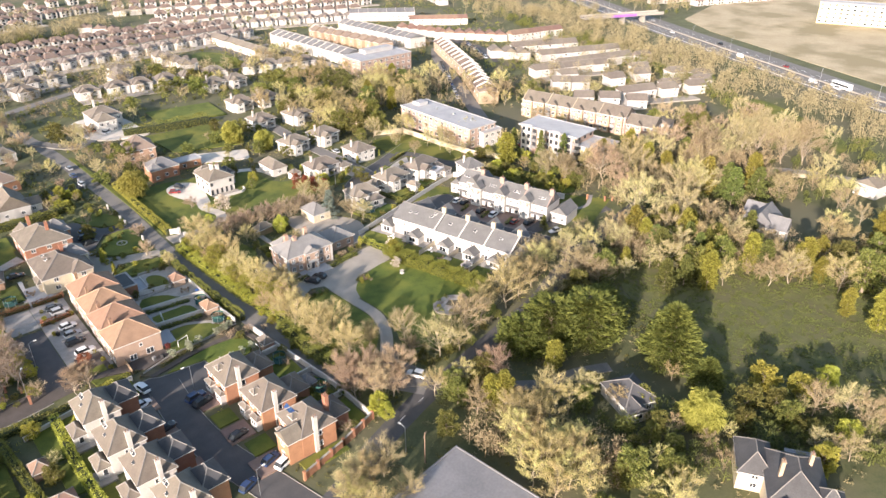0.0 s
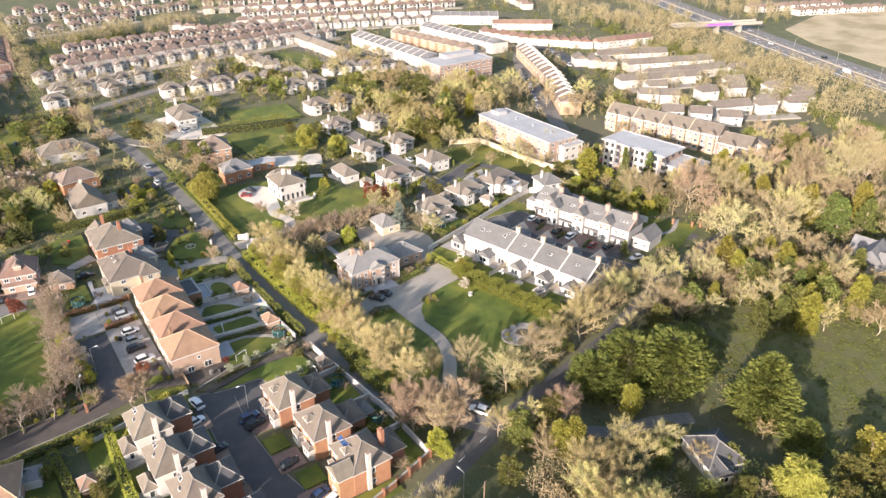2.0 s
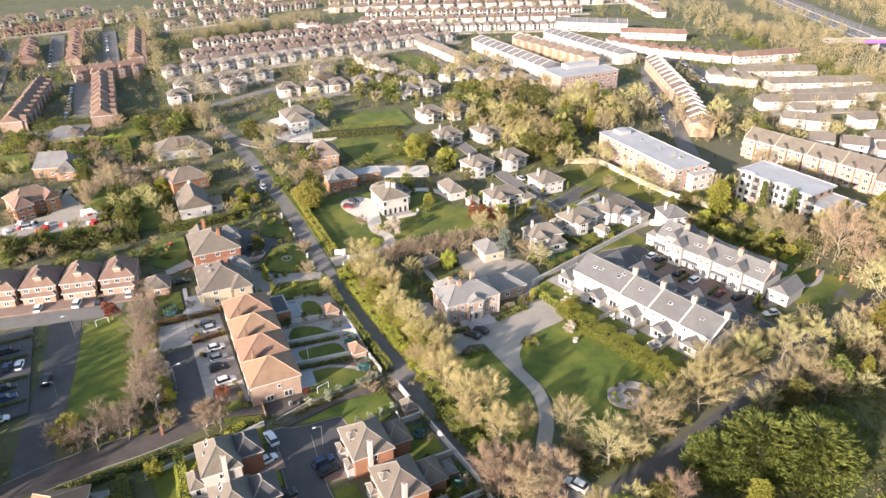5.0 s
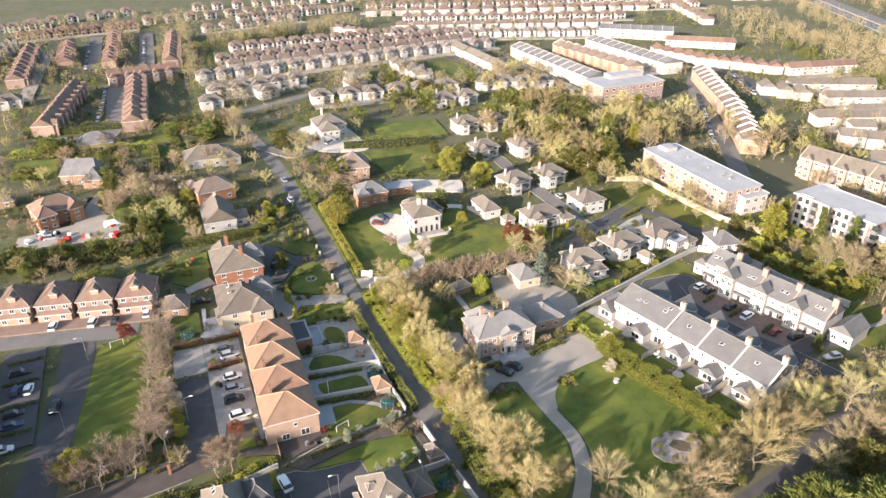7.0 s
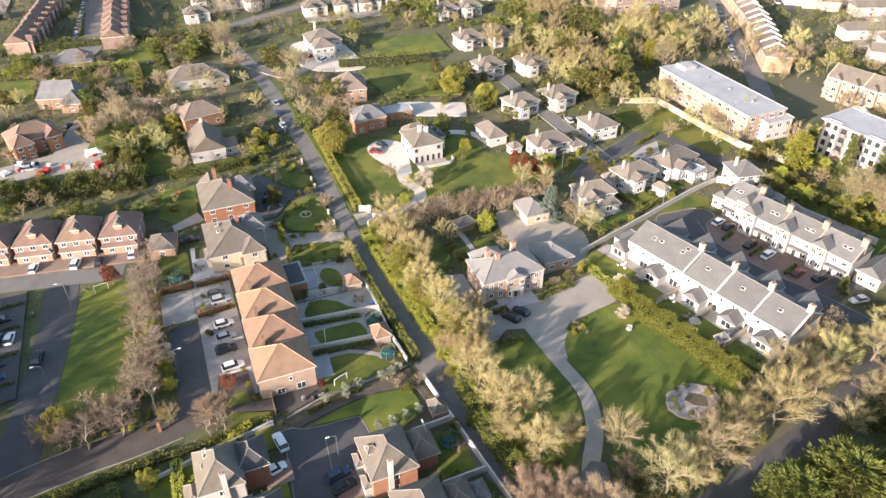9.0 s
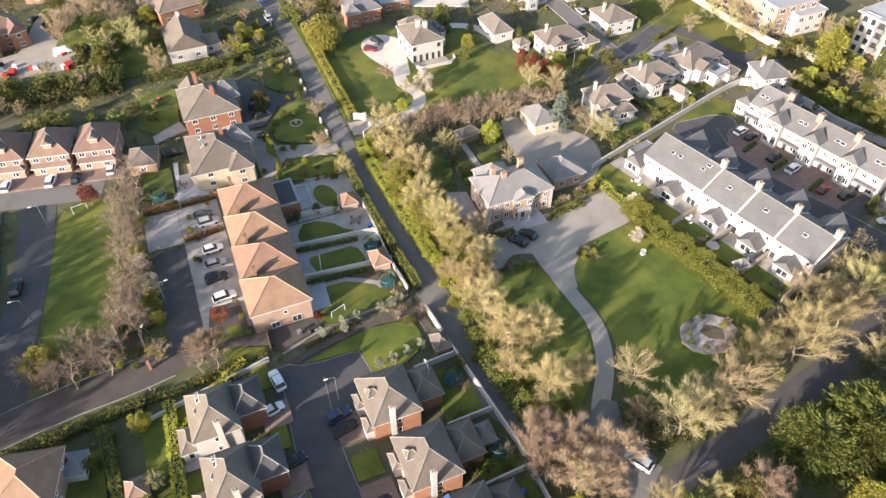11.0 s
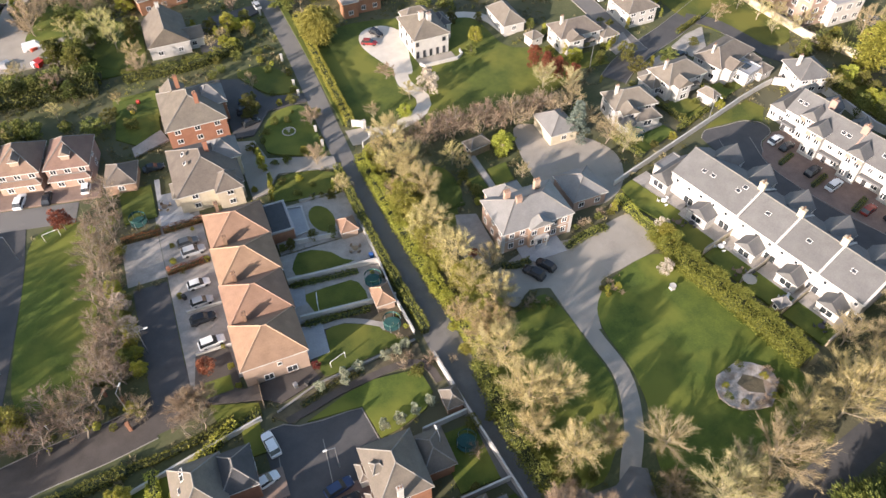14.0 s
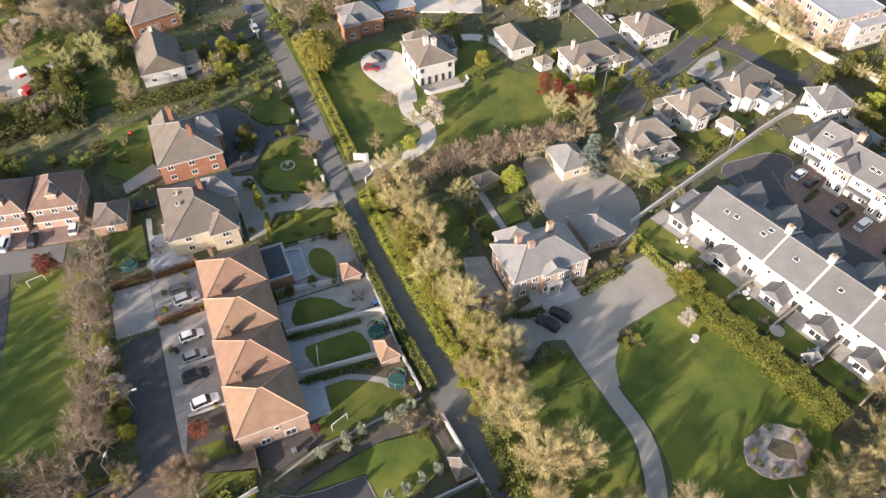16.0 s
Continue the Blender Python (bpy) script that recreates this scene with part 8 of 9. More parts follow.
# footbridge over the motorway
br = thing("road_bridge", "concrete bridge with a banner over the motorway", "bridge", pose(468, 322, 0, 0, 0, -22))
part("deck", Solid().box(-34, 34, -4, 4, 5.4, 6.4).mesh("deck", KERB), br)
for sg in (-1, 1):
    part("parapet", Solid().box(-34, 34, -0.2, 0.2, 6.4, 7.6).mesh("parapet", KERB), br, at=Matrix.Translation((0, sg * 3.8, 0)))
for x in (-18, 0, 18):
    part("pier", Solid().box(x - 0.6, x + 0.6, -3, 3, 0, 5.4).mesh("pier", KERB), br)
part("banner", Solid().box(-12, 10, -0.05, 0.05, 5.6, 7.4).mesh("banner", PURPLE), br, "purple banner", at=Matrix.Translation((0, -4.1, 0)))


def trampoline(x, y, r=1.6):
    root = thing("trampoline", "round trampoline with green safety netting", "trampoline", pose(x, y, 0), "trampolines")
    part("mat", Solid().lathe([(r - 0.25, 0.78), (r - 0.25, 0.82)], 18).mesh("mat", RUBBER), root)
    part("pad", Solid().lathe([(r, 0.75), (r, 0.8), (r - 0.25, 0.83)], 18).mesh("pad", NET), root)
    for k in range(6):
        a = k * math.pi / 3
        part("post", Solid().tube((r * math.cos(a), r * math.sin(a), 0), (r * math.cos(a), r * math.sin(a), 2.4), 0.04, 0.04, 5).mesh("post", METAL), root)
    n = 18
    vs = [(r * math.cos(2 * math.pi * i / n), r * math.sin(2 * math.pi * i / n), z) for z in (1.9, 2.4) for i in range(n)]
    part("net", mesh_of("net", vs, [(i, (i + 1) % n, n + (i + 1) % n, n + i) for i in range(n)], [NET]), root)


for x, y in ((57.8, 162.5), (57.6, 151.8), (19.4, 195.2), (126, 178.6), (60.5, 126), (62, 111)):
    trampoline(x, y)


def summerhouse(x, y, w, d, roofing, wall, label, rot=0):
    h = house(label, x, y, rot, "summerhouse", name="summerhouse")
    block(h, 0, 0, w, d, 2.2, 1.5, "hip", wall, roofing, {"W": 1}, 1, win=(1.0, 1.2), over=0.25)


summerhouse(57.4, 176.8, 3.2, 3.6, ORANGETILE, PALEBRICK, "small brick summerhouse with an orange tiled roof")
summerhouse(57.9, 157.6, 3.2, 4.2, ORANGETILE, PALEBRICK, "small brick summerhouse with an orange tiled roof")
summerhouse(61.2, 133.6, 2.6, 3.4, GREYTILE, BROWNBRICK, "small brown garden shed with a grey roof")
summerhouse(60.5, 113.8, 3, 3.4, SLATE, WOOD, "small timber shed with a dark roof")
summerhouse(91.4, 189.4, 5, 3.2, GREYTILE, WOOD, "open timber garden shelter with a grey roof", 10)
h = house("brick house with an orange brown tiled roof", -6.5, 131.5, -12)
block(h, 0, 0, 9, 9.5, 4.8, 3.0, "hip_y", PINKBRICK, ORANGETILE, {"E": 2, "S": 2}, over=0.4)
block(h, 5.6, 3.2, 3.6, 4.2, 2.5, 1.0, "hip_x", WHITE, SHEETROOF, {"E": 2}, 1, over=0.1)
summerhouse(8.2, 125.6, 3.0, 3.4, REDTILE, WOOD, "red roofed garden shed beside a patio")


def goal(x, y, rot):
    root = thing("goal", "white football goal frame on grass", "goal", pose(x, y, 0, 0, 0, rot), "goals")
    for sx in (-1.5, 1.5):
        part("post", Solid().tube((sx, 0, 0), (sx, 0, 1.9), 0.06, 0.06, 6).mesh("post", FRAME), root)
    part("crossbar", Solid().tube((-1.5, 0, 1.9), (1.5, 0, 1.9), 0.06, 0.06, 6).mesh("crossbar", FRAME), root)


for x, y, r in ((1.8, 154.2, 6), (46.8, 161.6, 80), (46.5, 148.2, 20), (3, 198, 10)):
    goal(x, y, r)


def garden_set(x, y, seats=4, mat=WOOD):
    root = thing("garden_table", "round garden table on a patio", "table", pose(x, y, 0.2), "garden tables")
    part("tabletop", Solid().lathe([(0.6, 0.7), (0.62, 0.73), (0.6, 0.76)], 14).mesh("tabletop", mat), root)
    part("pedestal", Solid().tube((0, 0, 0), (0, 0, 0.7), 0.12, 0.06, 7).mesh("pedestal", mat), root)
    for k in range(seats):
        a = 2 * math.pi * k / seats + 0.4
        ch = thing("garden_chair", "garden chair drawn up to a table", "chair", pose(x + 1.05 * math.cos(a), y + 1.05 * math.sin(a), 0.2, 0, 0, math.degrees(a) - 90), "garden chairs")
        part("seat", Solid().box(-0.25, 0.25, -0.25, 0.25, 0.4, 0.46).mesh("seat", mat), ch)
        part("backrest", Solid().box(-0.25, 0.25, 0.2, 0.26, 0.46, 0.95).mesh("backrest", mat), ch)
        for sx in (-0.22, 0.22):
            for sy in (-0.22, 0.22):
                part("leg", Solid().box(sx - 0.025, sx + 0.025, sy - 0.025, sy + 0.025, 0, 0.4).mesh("leg", mat), ch)


for x, y in ((57.2, 171.4), (118.8, 152.6), (121.8, 137.5), (24.8, 197.5)):
    garden_set(x, y)
for i in range(6):
    c = W1 + AX * (2.0 + 7.6 * i) + AN * -3.4
    garden_set(c.x, c.y, 3, DARKFRAME if i % 2 else FRAME)
par = thing("parasol", "pale pink open garden parasol", "parasol", pose(121.6, 134.6, 0))
part("pole", Solid().tube((0, 0, 0), (0, 0, 2.4), 0.03, 0.03, 6).mesh("pole", METAL), par)
part("canopy", Solid().lathe([(1.3, 1.95), (1.25, 2.0), (0.6, 2.3), (0.05, 2.5)], 10).mesh("canopy", BLOSSOM), par)

# stone ornament and flower bed on the wide lawn
orn = thing("garden_ornament", "white stone ornament on the lawn", "ornament", pose(108.3, 139.4, 0.15))
part("plinth", Solid().box(-0.45, 0.45, -0.45, 0.45, 0, 0.35, taper=0.05).mesh("plinth", WHITE), orn)
part("bowl", Solid().lathe([(0.2, 0.35), (0.15, 0.6), (0.6, 0.85), (0.65, 0.95), (0.5, 0.9)], 14).mesh("bowl", WHITE), orn)
bed = patch([(107.6 + (5.5 + 0.35 * math.sin(3.1 * k)) * math.cos(k * 0.449), 117.2 + (4.4 + 0.35 * math.cos(2.3 * k)) * math.sin(k * 0.449)) for k in range(14)], 0, ROCKGRAVEL, "rockery_bed", "round stony rockery bed in the lawn", "flower bed")
CACHE["rock"] = [Solid().lathe([(0.7, 0), (1.0, 0.35), (0.7, 0.75), (0.25, 0.95)], n).mesh("stone", STONE) for n in (5, 6, 7)]
for k in range(130):
    a, r = RNG.uniform(0, 6.28), math.sqrt(RNG.uniform(0.1, 1))
    x, y = 107.6 + 5.2 * r * math.cos(a), 117.2 + 4.1 * r * math.sin(a)
    sc = RNG.uniform(0.14, 0.42)
    part("stone", CACHE["rock"][k % 3], bed, at=pose(x, y, 0.15, 0, 0, RNG.uniform(0, 360)) @ Matrix.Diagonal((sc, sc * 0.8, sc * 0.7, 1)))
patch([(106.2, 118.2), (108.2, 119.2), (110.6, 117.0), (109.4, 114.8), (107.0, 116.2)], 0, SOIL, "pond", "small dark pond in the rockery", "pond")
for x, y, k, hh in ((104.2, 118.6, "lime", 1.3), (103.4, 116.6, "shrub", 1.2), (105.2, 114.8, "shrub", 1.1), (111.2, 117.6, "lime", 1.5), (111.8, 116, "scrub", 1.6), (110.4, 113.8, "lime", 1.3), (108.6, 113.6, "scrub", 1.5), (107.2, 113.6, "scrub", 1.2), (112.4, 118.2, "scrub", 1.4),
                    (108.8, 121.0, "shrub", 1.2), (106.4, 120.8, "shrub", 0.9), (112.0, 114.6, "shrub", 1.4)):
    plant(k, x, y, hh)
fo = thing("fountain", "round stone fountain in a front lawn", "fountain", pose(54.5, 211.6, 0.15))
part("basin", Solid().lathe([(1.6, 0), (1.6, 0.4), (1.35, 0.4), (1.3, 0.15)], 18).mesh("basin", STONE), fo)
part("pedestal", Solid().lathe([(0.3, 0.1), (0.15, 0.8), (0.5, 1.0), (0.45, 1.05)], 10).mesh("pedestal", STONE), fo)

# villa gate: curved white wing walls and piers
gt = thing("gateway", "white curved gateway to the villa drive", "gate", pose(70.8, 204, 0))
for sg in (-1, 1):
    part("pier", Solid().box(-0.35, 0.35, -0.35, 0.35, 0, 2.3).box(-0.45, 0.45, -0.45, 0.45, 2.3, 2.5, taper=0.1).mesh("pier", WHITE), gt, at=Matrix.Translation((0, sg * 2.2, 0)))
    strip([Vector((-0.2 - 0.25 * k * k, sg * (2.5 + 0.55 * k))) for k in range(4)], 0.3, 0, 1.9, WHITE, "wing_wall", gt)
for y in (203.8, 209.3, 224, 228.5, 240.5, 264.5, 271):
    for sg in (0,):
        p_ = thing("gate_pier", "white square gate pier beside the lane", "gate pier", pose(60.2, y, 0), "gate piers")
        p_.data = None
        part("shaft", pier_mesh(1.6, WHITE), p_)
# play things and boxes on lawns
for x, y, m, lab in ((24.2, 236, REDPLASTIC, "red plastic toy slide on grass"), (22.5, 232.5, YELLOWPAINT, "yellow toy seesaw on grass"), (59.5, 168.6, BLUEPLASTIC, "blue plastic garden box"),
                     (25.8, 170.2, RUBBER, "black wheeled waste bin"), (24.6, 172.4, RUBBER, "black wheeled waste bin"), (40.5, 146, RUBBER, "black wheeled waste bin"), (38.6, 146.4, METAL, "grey wheeled waste bin")):
    b_ = thing("waste_bin" if "bin" in lab else "garden_box" if "box" in lab else "toy", lab, "bin" if "bin" in lab else "box" if "box" in lab else "toy", pose(x, y, 0.15, 0, 0, RNG.uniform(0, 90)))
    part("body", Solid().box(-0.3, 0.3, -0.35, 0.35, 0.05, 1.0, taper=-0.04).mesh("body", m), b_)
    part("lid", Solid().box(-0.36, 0.36, -0.42, 0.42, 1.0, 1.08, taper=0.04).mesh("lid", m), b_)

# stacked goods in the yard
for k in range(26):
    x, y = RNG.uniform(-24, 12), RNG.uniform(262, 272)
    w, d, hh = RNG.uniform(0.8, 2.6), RNG.uniform(0.8, 2.0), RNG.uniform(0.5, 1.8)
    b_ = thing("stored_crate", "stored crate or wrapped bale in a yard", "crate", pose(x, y, 0.2, 0, 0, RNG.uniform(0, 90)), "stored goods")
    part("body", Solid().box(-w / 2, w / 2, -d / 2, d / 2, 0, hh, taper=0.06).mesh("body", RNG.choice([FRAME, WOOD, METAL, RUBBER, REDPLASTIC, FLATROOF])), b_)

# low undergrowth over all rough ground, kept off roads, lawns and houses
def undergrowth(name, label, leaf, n, x0, x1, y0, y1, seed, size, tall, thresh, freq, anywhere=False):
    rng = np.random.default_rng(seed)
    vs = []
    k = 0
    while k < n:
        k += 1
        x, y = rng.uniform(x0, x1), rng.uniform(y0, y1)
        if (not anywhere and TAKEN[int(x + 100), int(y + 50)]) or noise.noise(Vector((x * freq, y * freq, seed))) < thresh:
            continue
        m = int(rng.integers(8, 16))
        r = rng.uniform(0.3, 0.9)
        d = rng.normal(size=(m, 3))
        d[:, 2] = np.abs(d[:, 2])
        d /= np.linalg.norm(d, axis=1, keepdims=True)
        hh = tall * rng.uniform(0.4, 1.2)
        q = np.array([x, y, 0.02]) + d * np.array([r, r, hh]) * rng.uniform(0.3, 1, (m, 1))
        vs.append(spray(rng, q, d + rng.normal(0, 0.4, (m, 3)), size, size * 0.7))
    return thing(name, label, "undergrowth", Matrix(), kind="stuff", data=tri_mesh(name, np.concatenate(vs), leaf))


undergrowth("green_undergrowth", "low green garden plants and ground ivy", LEAF, 22000, -40, 200, 60, 300, 61, 0.28, 0.7, 0.0, 0.09)
undergrowth("brown_undergrowth", "low brown brushwood and dead stalks", BRUSH, 12000, -40, 215, 20, 300, 62, 0.35, 0.8, -0.05, 0.11)
undergrowth("bright_undergrowth", "low bright green shrubs in gardens", LIME, 7000, -40, 200, 90, 290, 63, 0.26, 0.7, 0.16, 0.13)
undergrowth("far_undergrowth", "low mixed scrub between distant houses", LEAF, 11000, -60, 420, 240, 560, 64, 0.7, 1.2, 0.02, 0.06)
undergrowth("far_brown_undergrowth", "low brown scrub between distant houses", BRUSH, 6000, -60, 420, 140, 560, 65, 0.8, 1.2, 0.02, 0.07)
undergrowth("meadow_tufts", "tufts of tall yellowish meadow grass", MEADOWTUFT, 9000, 132, 200, 12, 98, 66, 0.4, 0.35, -0.2, 0.3, True)
undergrowth("lawn_edge_plants", "low plants and ivy under the trees", LEAF, 6000, 66, 100, 96, 150, 67, 0.3, 0.6, 0.1, 0.2, False)

# parking bays of the estate to the west: low hedges and brick piers between them
for y in (172.5, 181.5, 190.5, 199):
    hedge([(-21, y), (-13.5, y + 0.4)], 0.8, 0.8, LEAF, "low clipped hedge between parking bays", int(y))
for x, y in ((9.2, 157.2), (11.8, 154.6), (31.2, 191.2), (23.0, 180.0)):
    gp = thing("gate_pier", "red brick gate pier by the road", "gate pier", pose(x, y, 0), "brick gate piers")
    part("shaft", pier_mesh(1.3, BRICK), gp)

q = W1 + AX * 33 + AN * -6
summerhouse(q.x, q.y, 2.2, 1.8, SLATE, WOOD, "small timber shed by the hedge")
summerhouse(9.2, 114, 4, 3.4, REDTILE, WOOD, "timber garden room with a red roof")
summerhouse(-2, 120, 3.4, 3, GREYTILE, WOOD, "timber garden shed with a grey roof")
rect(-4, 5, 104, 112, 0, PAVING, "patio", "pale stone garden patio", "patio")
rect(-12, 3.5, 122, 136, 0, GRASS, "garden_lawn", "shaded mown garden lawn", "lawn")

for a, b, w in (((46, 441), (238, 460), 7), ((62, 478), (236, 497), 7), ((72, 510), (205, 515), 6), ((94, 376), (172, 370), 7), ((48, 405), (100, 416), 7), ((180, 511), (330, 461), 8), ((195, 556), (350, 506), 8),
                ((210, 566), (380, 511), 7), ((190, 620), (420, 556), 8), ((200, 631), (440, 566), 7), ((331, 276), (384, 256), 7), ((335, 302), (377, 284), 7), ((300, 254), (347, 237), 7),
                ((276, 206), (332, 178), 7), ((228, 436), (231, 352), 6), ((284, 436), (290, 362), 6), ((312, 440), (318, 368), 6), ((-40, 440), (-36, 560), 7), ((250, 592), (470, 532), 8),
                ((-60, 602), (20, 617), 6), ((360, 327), (402, 319), 5), ((60, 582), (140, 602), 6)):
    ribbon([a, b], w, 0, GRAVEL, "far_street", "pale street and front drives before a row of houses", "street", step=20)

# centre dashes of the road by the junction
line = curve([(20, 74), (45, 82), (61, 88.6), (76, 93.4), (88, 95.8), (100, 98.2)], 1.0)
s = Solid()
for i in range(30, len(line) - 6, 7):
    d = (line[i + 2] - line[i]).normalized()
    w = Vector((-d.y, d.x)) * 0.055
    a, b = line[i], line[i] + d * 1.9
    s.add([(a.x - w.x, a.y - w.y, 0.05), (b.x - w.x, b.y - w.y, 0.05), (b.x + w.x, b.y + w.y, 0.05), (a.x + w.x, a.y + w.y, 0.05)], [(0, 1, 2, 3)])
thing("centre_line", "white dashed centre line of the road", "road marks", Matrix(), kind="stuff", data=s.mesh("centre_line", FRAME))
for x, y, m, lab in ((60.5, 99.5, REDPLASTIC, "red plastic play box in a garden"), (61.8, 100.8, FRAME, "white plastic play box in a garden"), (62.2, 103.2, BLUEPLASTIC, "blue plastic play box in a garden"), (60.8, 102, FRAME, "white garden storage box")):
    b_ = thing("play_box", lab, "toy", pose(x, y, 0.2, 0, 0, RNG.uniform(0, 90)))
    part("body", Solid().box(-0.5, 0.5, -0.35, 0.35, 0.05, 0.8, taper=0.06).mesh("body", m), b_)
    part("lid", Solid().box(-0.5, 0.5, -0.36, 0.36, 0.8, 0.92, taper=0.08).mesh("lid", m), b_)

# ---- the farthest streets and woods, too small to pick apart ----
def far_streets(name, label, wall_mat, roof_mat, rows, w=8.6, d=8.0):
    """Rows of small houses with windows, all in one mesh."""
    rng = random.Random(len(rows))
    s = Solid()
    for a, b, n, face in rows:
        for i in range(n):
            t = (i + 0.5) / n
            m = pose(a[0] + (b[0] - a[0]) * t + rng.uniform(-0.5, 0.5), a[1] + (b[1] - a[1]) * t + rng.uniform(-0.5, 0.5), 0, 0, 0, face)
            one = Solid().box(-w / 2, w / 2, -d / 2, d / 2, 0, 4.4, 0)
            one.add([(-w / 2 - 0.3, -d / 2 - 0.3, 4.3), (w / 2 + 0.3, -d / 2 - 0.3, 4.3), (w / 2 + 0.3, d / 2 + 0.3, 4.3), (-w / 2 - 0.3, d / 2 + 0.3, 4.3), (-w / 4, 0, 6.7), (w / 4, 0, 6.7)],
                    [(3, 2, 1, 0), (0, 1, 5, 4), (1, 2, 5), (2, 3, 4, 5), (3, 0, 4)], 1)
            one.box(-w * 0.42, -w * 0.02, -d / 2 - 1.0, -d / 2, 0, 4.3, 0)
            one.add([(-w * 0.46, -d / 2 - 1.2, 4.2), (w * 0.02, -d / 2 - 1.2, 4.2), (-w * 0.22, -d / 2 - 1.2, 5.7), (-w * 0.22, 0, 5.9)], [(0, 1, 2), (1, 3, 2), (2, 3, 0)], 1)
            for x, y in ((-w * 0.22, -d / 2 - 1.04), (w * 0.25, -d / 2 - 0.04)):
                for z in (0.6, 2.8):
                    one.add([(x - 0.8, y, z), (x + 0.8, y, z), (x + 0.8, y, z + 1.3), (x - 0.8, y, z + 1.3)], [(0, 1, 2, 3)], 2)
            k = len(s.v)
            s.v += [tuple(m @ Vector(q)) for q in one.v]
            s.f += [tuple(i + k for i in f) for f in one.f]
            s.m += one.m
    return thing(name, label, "houses", Matrix(), kind="stuff", data=s.mesh(name, [wall_mat, roof_mat, GLASS]))


far_streets("far_white_houses", "distant rows of small white houses with brown roofs", WHITE, BROWNTILE, (((60, 487), (236, 508), 18, 6), ((72, 519), (205, 524), 14, 2), ((64, 470), (230, 487), 17, 186), ((195, 545), (350, 495), 15, 165), ((210, 575), (380, 520), 16, -15), ((190, 610), (420, 545), 20, 165), ((200, 640), (440, 575), 20, -15), ((150, 560), (175, 520), 4, 60), ((60, 590), (140, 610), 6, 10), ((20, 640), (160, 660), 9, 5), ((-60, 660), (20, 690), 6, 5), ((60, 690), (260, 690), 12, 0),
    ((250, 600), (470, 540), 18, -15), ((260, 625), (480, 565), 18, 165), ((90, 625), (190, 640), 9, 5), ((420, 470), (470, 600), 10, 70),
    ((-110, 640), (-40, 655), 7, 5), ((-130, 560), (-80, 570), 5, 5), ((580, 330), (660, 300), 8, -20), ((560, 360), (650, 330), 9, -20), ((520, 560), (640, 520), 9, -15)))
far_streets("far_brick_houses", "distant rows of small brick houses with red brown roofs", PALEBRICK, REDTILE, (((0, 500), (4, 600), 11, 85), ((-24, 510), (-24, 570), 7, -88), ((-60, 610), (20, 625), 10, 5),
    ((-100, 500), (-98, 600), 10, 85), ((-120, 440), (-85, 446), 4, 5)), 7.4)


def woodland(name, label, leaf, places, seed, per=70, size=1.0, tall=(7, 11)):
    """Massed far trees: trunks and twiggy crowns in one mesh; places: (centre x, y, length, breadth, heading, number)."""
    rng = np.random.default_rng(seed)
    vs = []
    for cx, cy, length, breadth, head, n in places:
        c, s = math.cos(radians(head)), math.sin(radians(head))
        got = 0
        for _ in range(n * 4):
            if got >= n:
                break
            u, v = rng.uniform(-0.5, 0.5) * length, rng.uniform(-0.5, 0.5) * breadth
            x, y = cx + c * u - s * v, cy + s * u + c * v
            i, j = int(x + 100), int(y + 50)
            if 0 <= i < 900 and 0 <= j < 800 and TAKEN[i, j]:
                continue
            got += 1
            h = rng.uniform(*tall)
            r = h * rng.uniform(0.28, 0.42)
            d = rng.normal(size=(per, 3))
            d /= np.linalg.norm(d, axis=1, keepdims=True)
            q = np.array([x, y, h * 0.6]) + d * np.array([r, r, h * 0.4]) * rng.uniform(0.4, 1.0, (per, 1))
            vs.append(spray(rng, q, d + np.array([0, 0, 0.5]) + rng.normal(0, 0.4, (per, 3)), size * 1.3, size * 0.42))
            w = rng.uniform(0, math.pi)
            o = np.array([math.cos(w), math.sin(w), 0]) * 0.18
            base = np.array([x, y, 0])
            vs.append(np.array([base - o, base + o, base + np.array([0, 0, h * 0.8])]))
    return thing(name, label, "woodland", Matrix(), kind="stuff", data=tri_mesh(name, np.concatenate(vs), leaf))


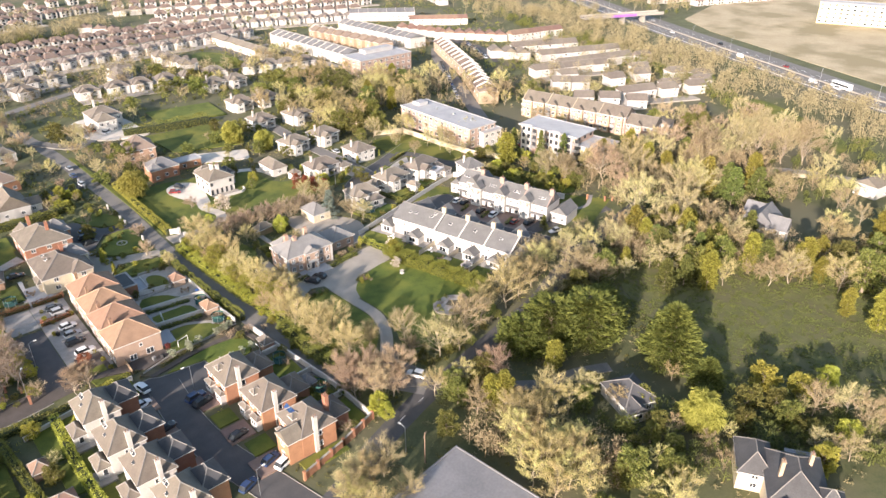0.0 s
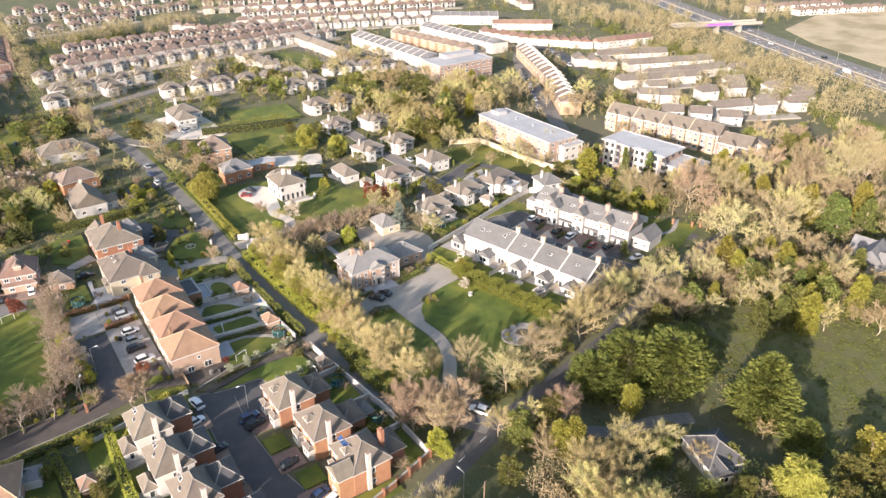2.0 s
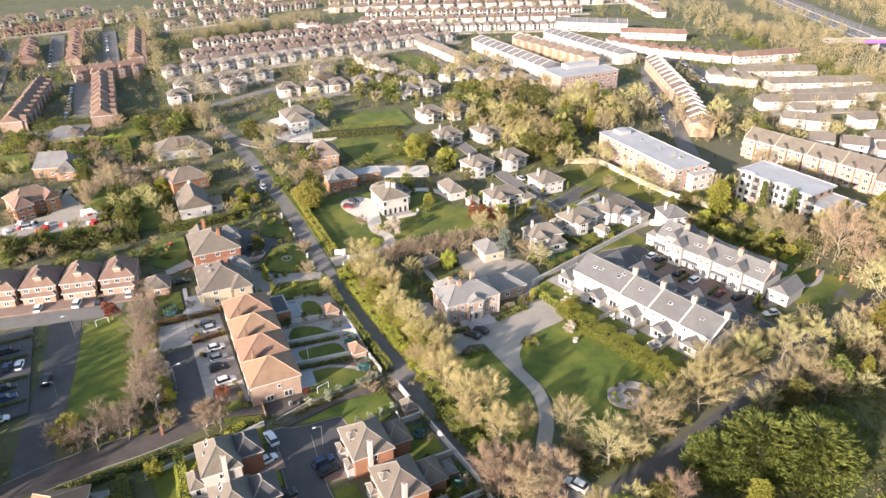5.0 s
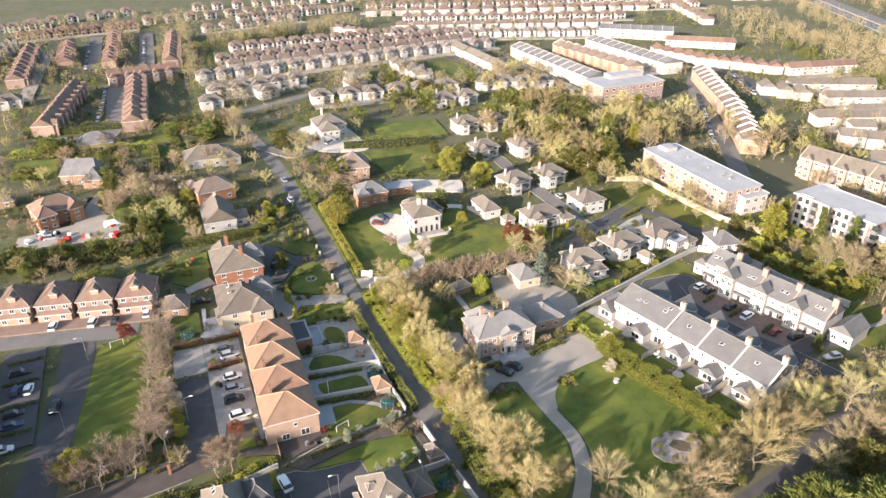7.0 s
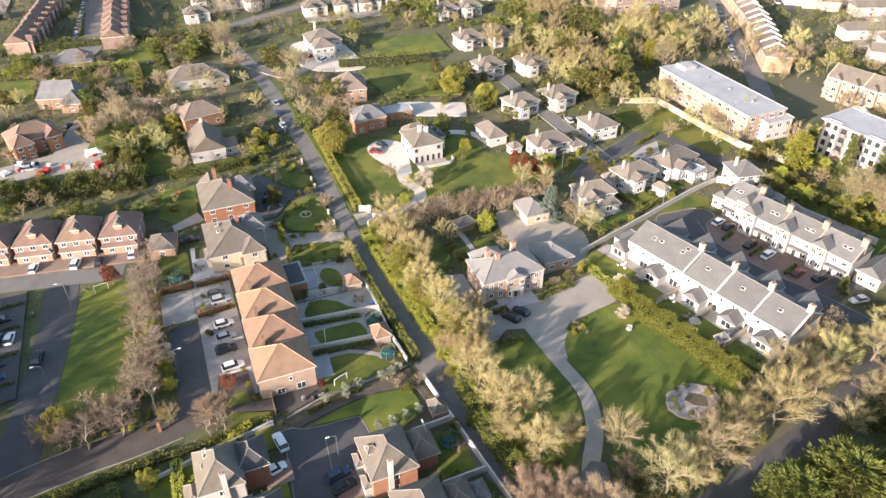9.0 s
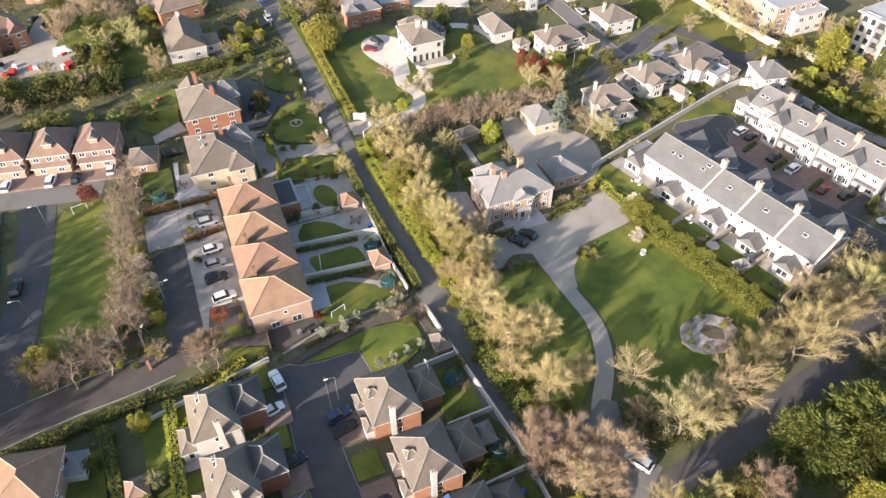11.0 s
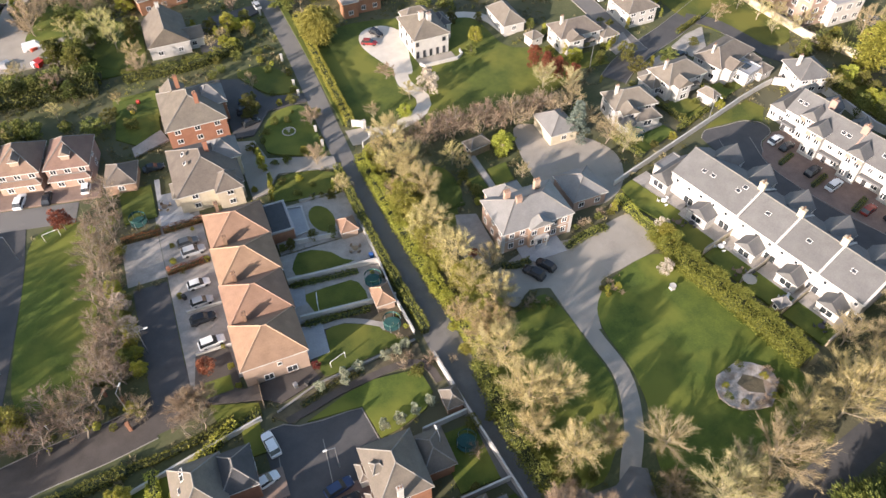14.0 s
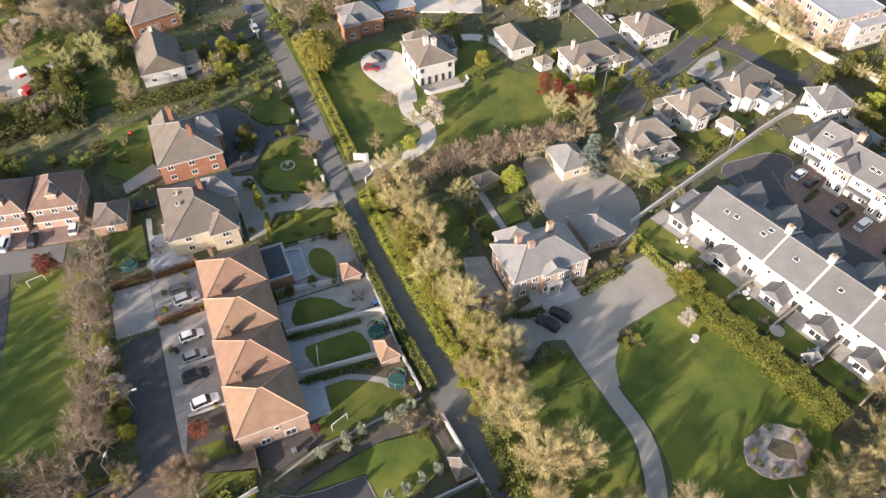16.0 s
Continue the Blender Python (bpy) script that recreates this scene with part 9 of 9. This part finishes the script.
woodland("far_bare_woods", "massed bare brown trees in the distance", FARTWIG, ((392, 235, 330, 52, 68, 420), (440, 440, 120, 50, 65, 90),
    (560, 430, 220, 120, 60, 240), (640, 560, 160, 120, 40, 90), (115, 560, 120, 40, 12, 110), (46, 530, 190, 8, 88, 50), (330, 580, 300, 160, -15, 90),
    (0, 560, 120, 180, 0, 70), (80, 640, 260, 60, 0, 60), (340, 250, 130, 120, -20, 60), (90, 405, 90, 40, 5, 26), (180, 400, 60, 50, 5, 26), (-70, 500, 70, 240, 0, 60)), 51, 130, 0.75)
woodland("far_green_woods", "massed green bushes and conifers in the distance", LEAF, ((352, 200, 260, 22, 68, 190), (400, 350, 160, 14, 66, 60), (80, 540, 120, 24, 14, 50),
    (330, 560, 300, 180, -15, 70), (0, 520, 120, 240, 0, 50), (560, 420, 220, 100, 60, 40), (340, 240, 130, 130, -20, 50), (150, 360, 130, 90, -5, 50), (200, 490, 240, 60, 8, 60)), 52, 120, 0.6, (3, 7))
woodland("wood_thicket", "bare brown thicket under the tall trees", FARTWIG, ((178, 104, 70, 26, -14, 110), (184, 84, 50, 26, -35, 80), (232, 128, 80, 40, -25, 170), (205, 52, 70, 34, -40, 120), (262, 100, 70, 44, -25, 90), (290, 138, 60, 40, -25, 60),
    (86, 64, 34, 12, -62, 40), (195, 292, 60, 50, 0, 70), (240, 262, 40, 50, 30, 40)), 53, 170, 0.5, (3.5, 7.5))
woodland("wood_evergreens", "dark green evergreens and ivy under the tall trees", DARKLEAF, ((178, 100, 70, 28, -14, 90), (186, 82, 50, 30, -35, 70), (230, 124, 80, 40, -25, 130), (206, 50, 70, 34, -40, 90), (250, 100, 60, 40, -25, 80), (290, 132, 60, 40, -25, 40),
    (98, 58, 44, 22, -50, 60), (128, 34, 36, 24, -40, 50), (116, 100, 80, 5, 12, 30), (205, 296, 50, 50, 0, 90), (190, 170, 30, 44, 13, 26)), 54, 170, 0.45, (2.5, 6))
woodland("far_garden_trees", "small bare garden trees between distant houses", FARTWIG, ((140, 420, 190, 110, 6, 200), (140, 500, 180, 60, 8, 120), (-5, 430, 90, 220, 0, 130), (-10, 330, 100, 90, 0, 70), (330, 300, 110, 130, -20, 110), (300, 220, 90, 70, -25, 60), (270, 400, 90, 90, 0, 60)), 55, 110, 0.5, (3.5, 6.5))
woodland("far_garden_shrubs", "green garden shrubs and hedges between distant houses", LEAF, ((140, 400, 190, 130, 6, 200), (140, 500, 180, 60, 8, 100), (-5, 430, 90, 220, 0, 130), (-10, 330, 100, 90, 0, 70), (330, 300, 110, 130, -20, 90), (300, 220, 90, 70, -25, 50)), 56, 90, 0.45, (1.5, 3.2))
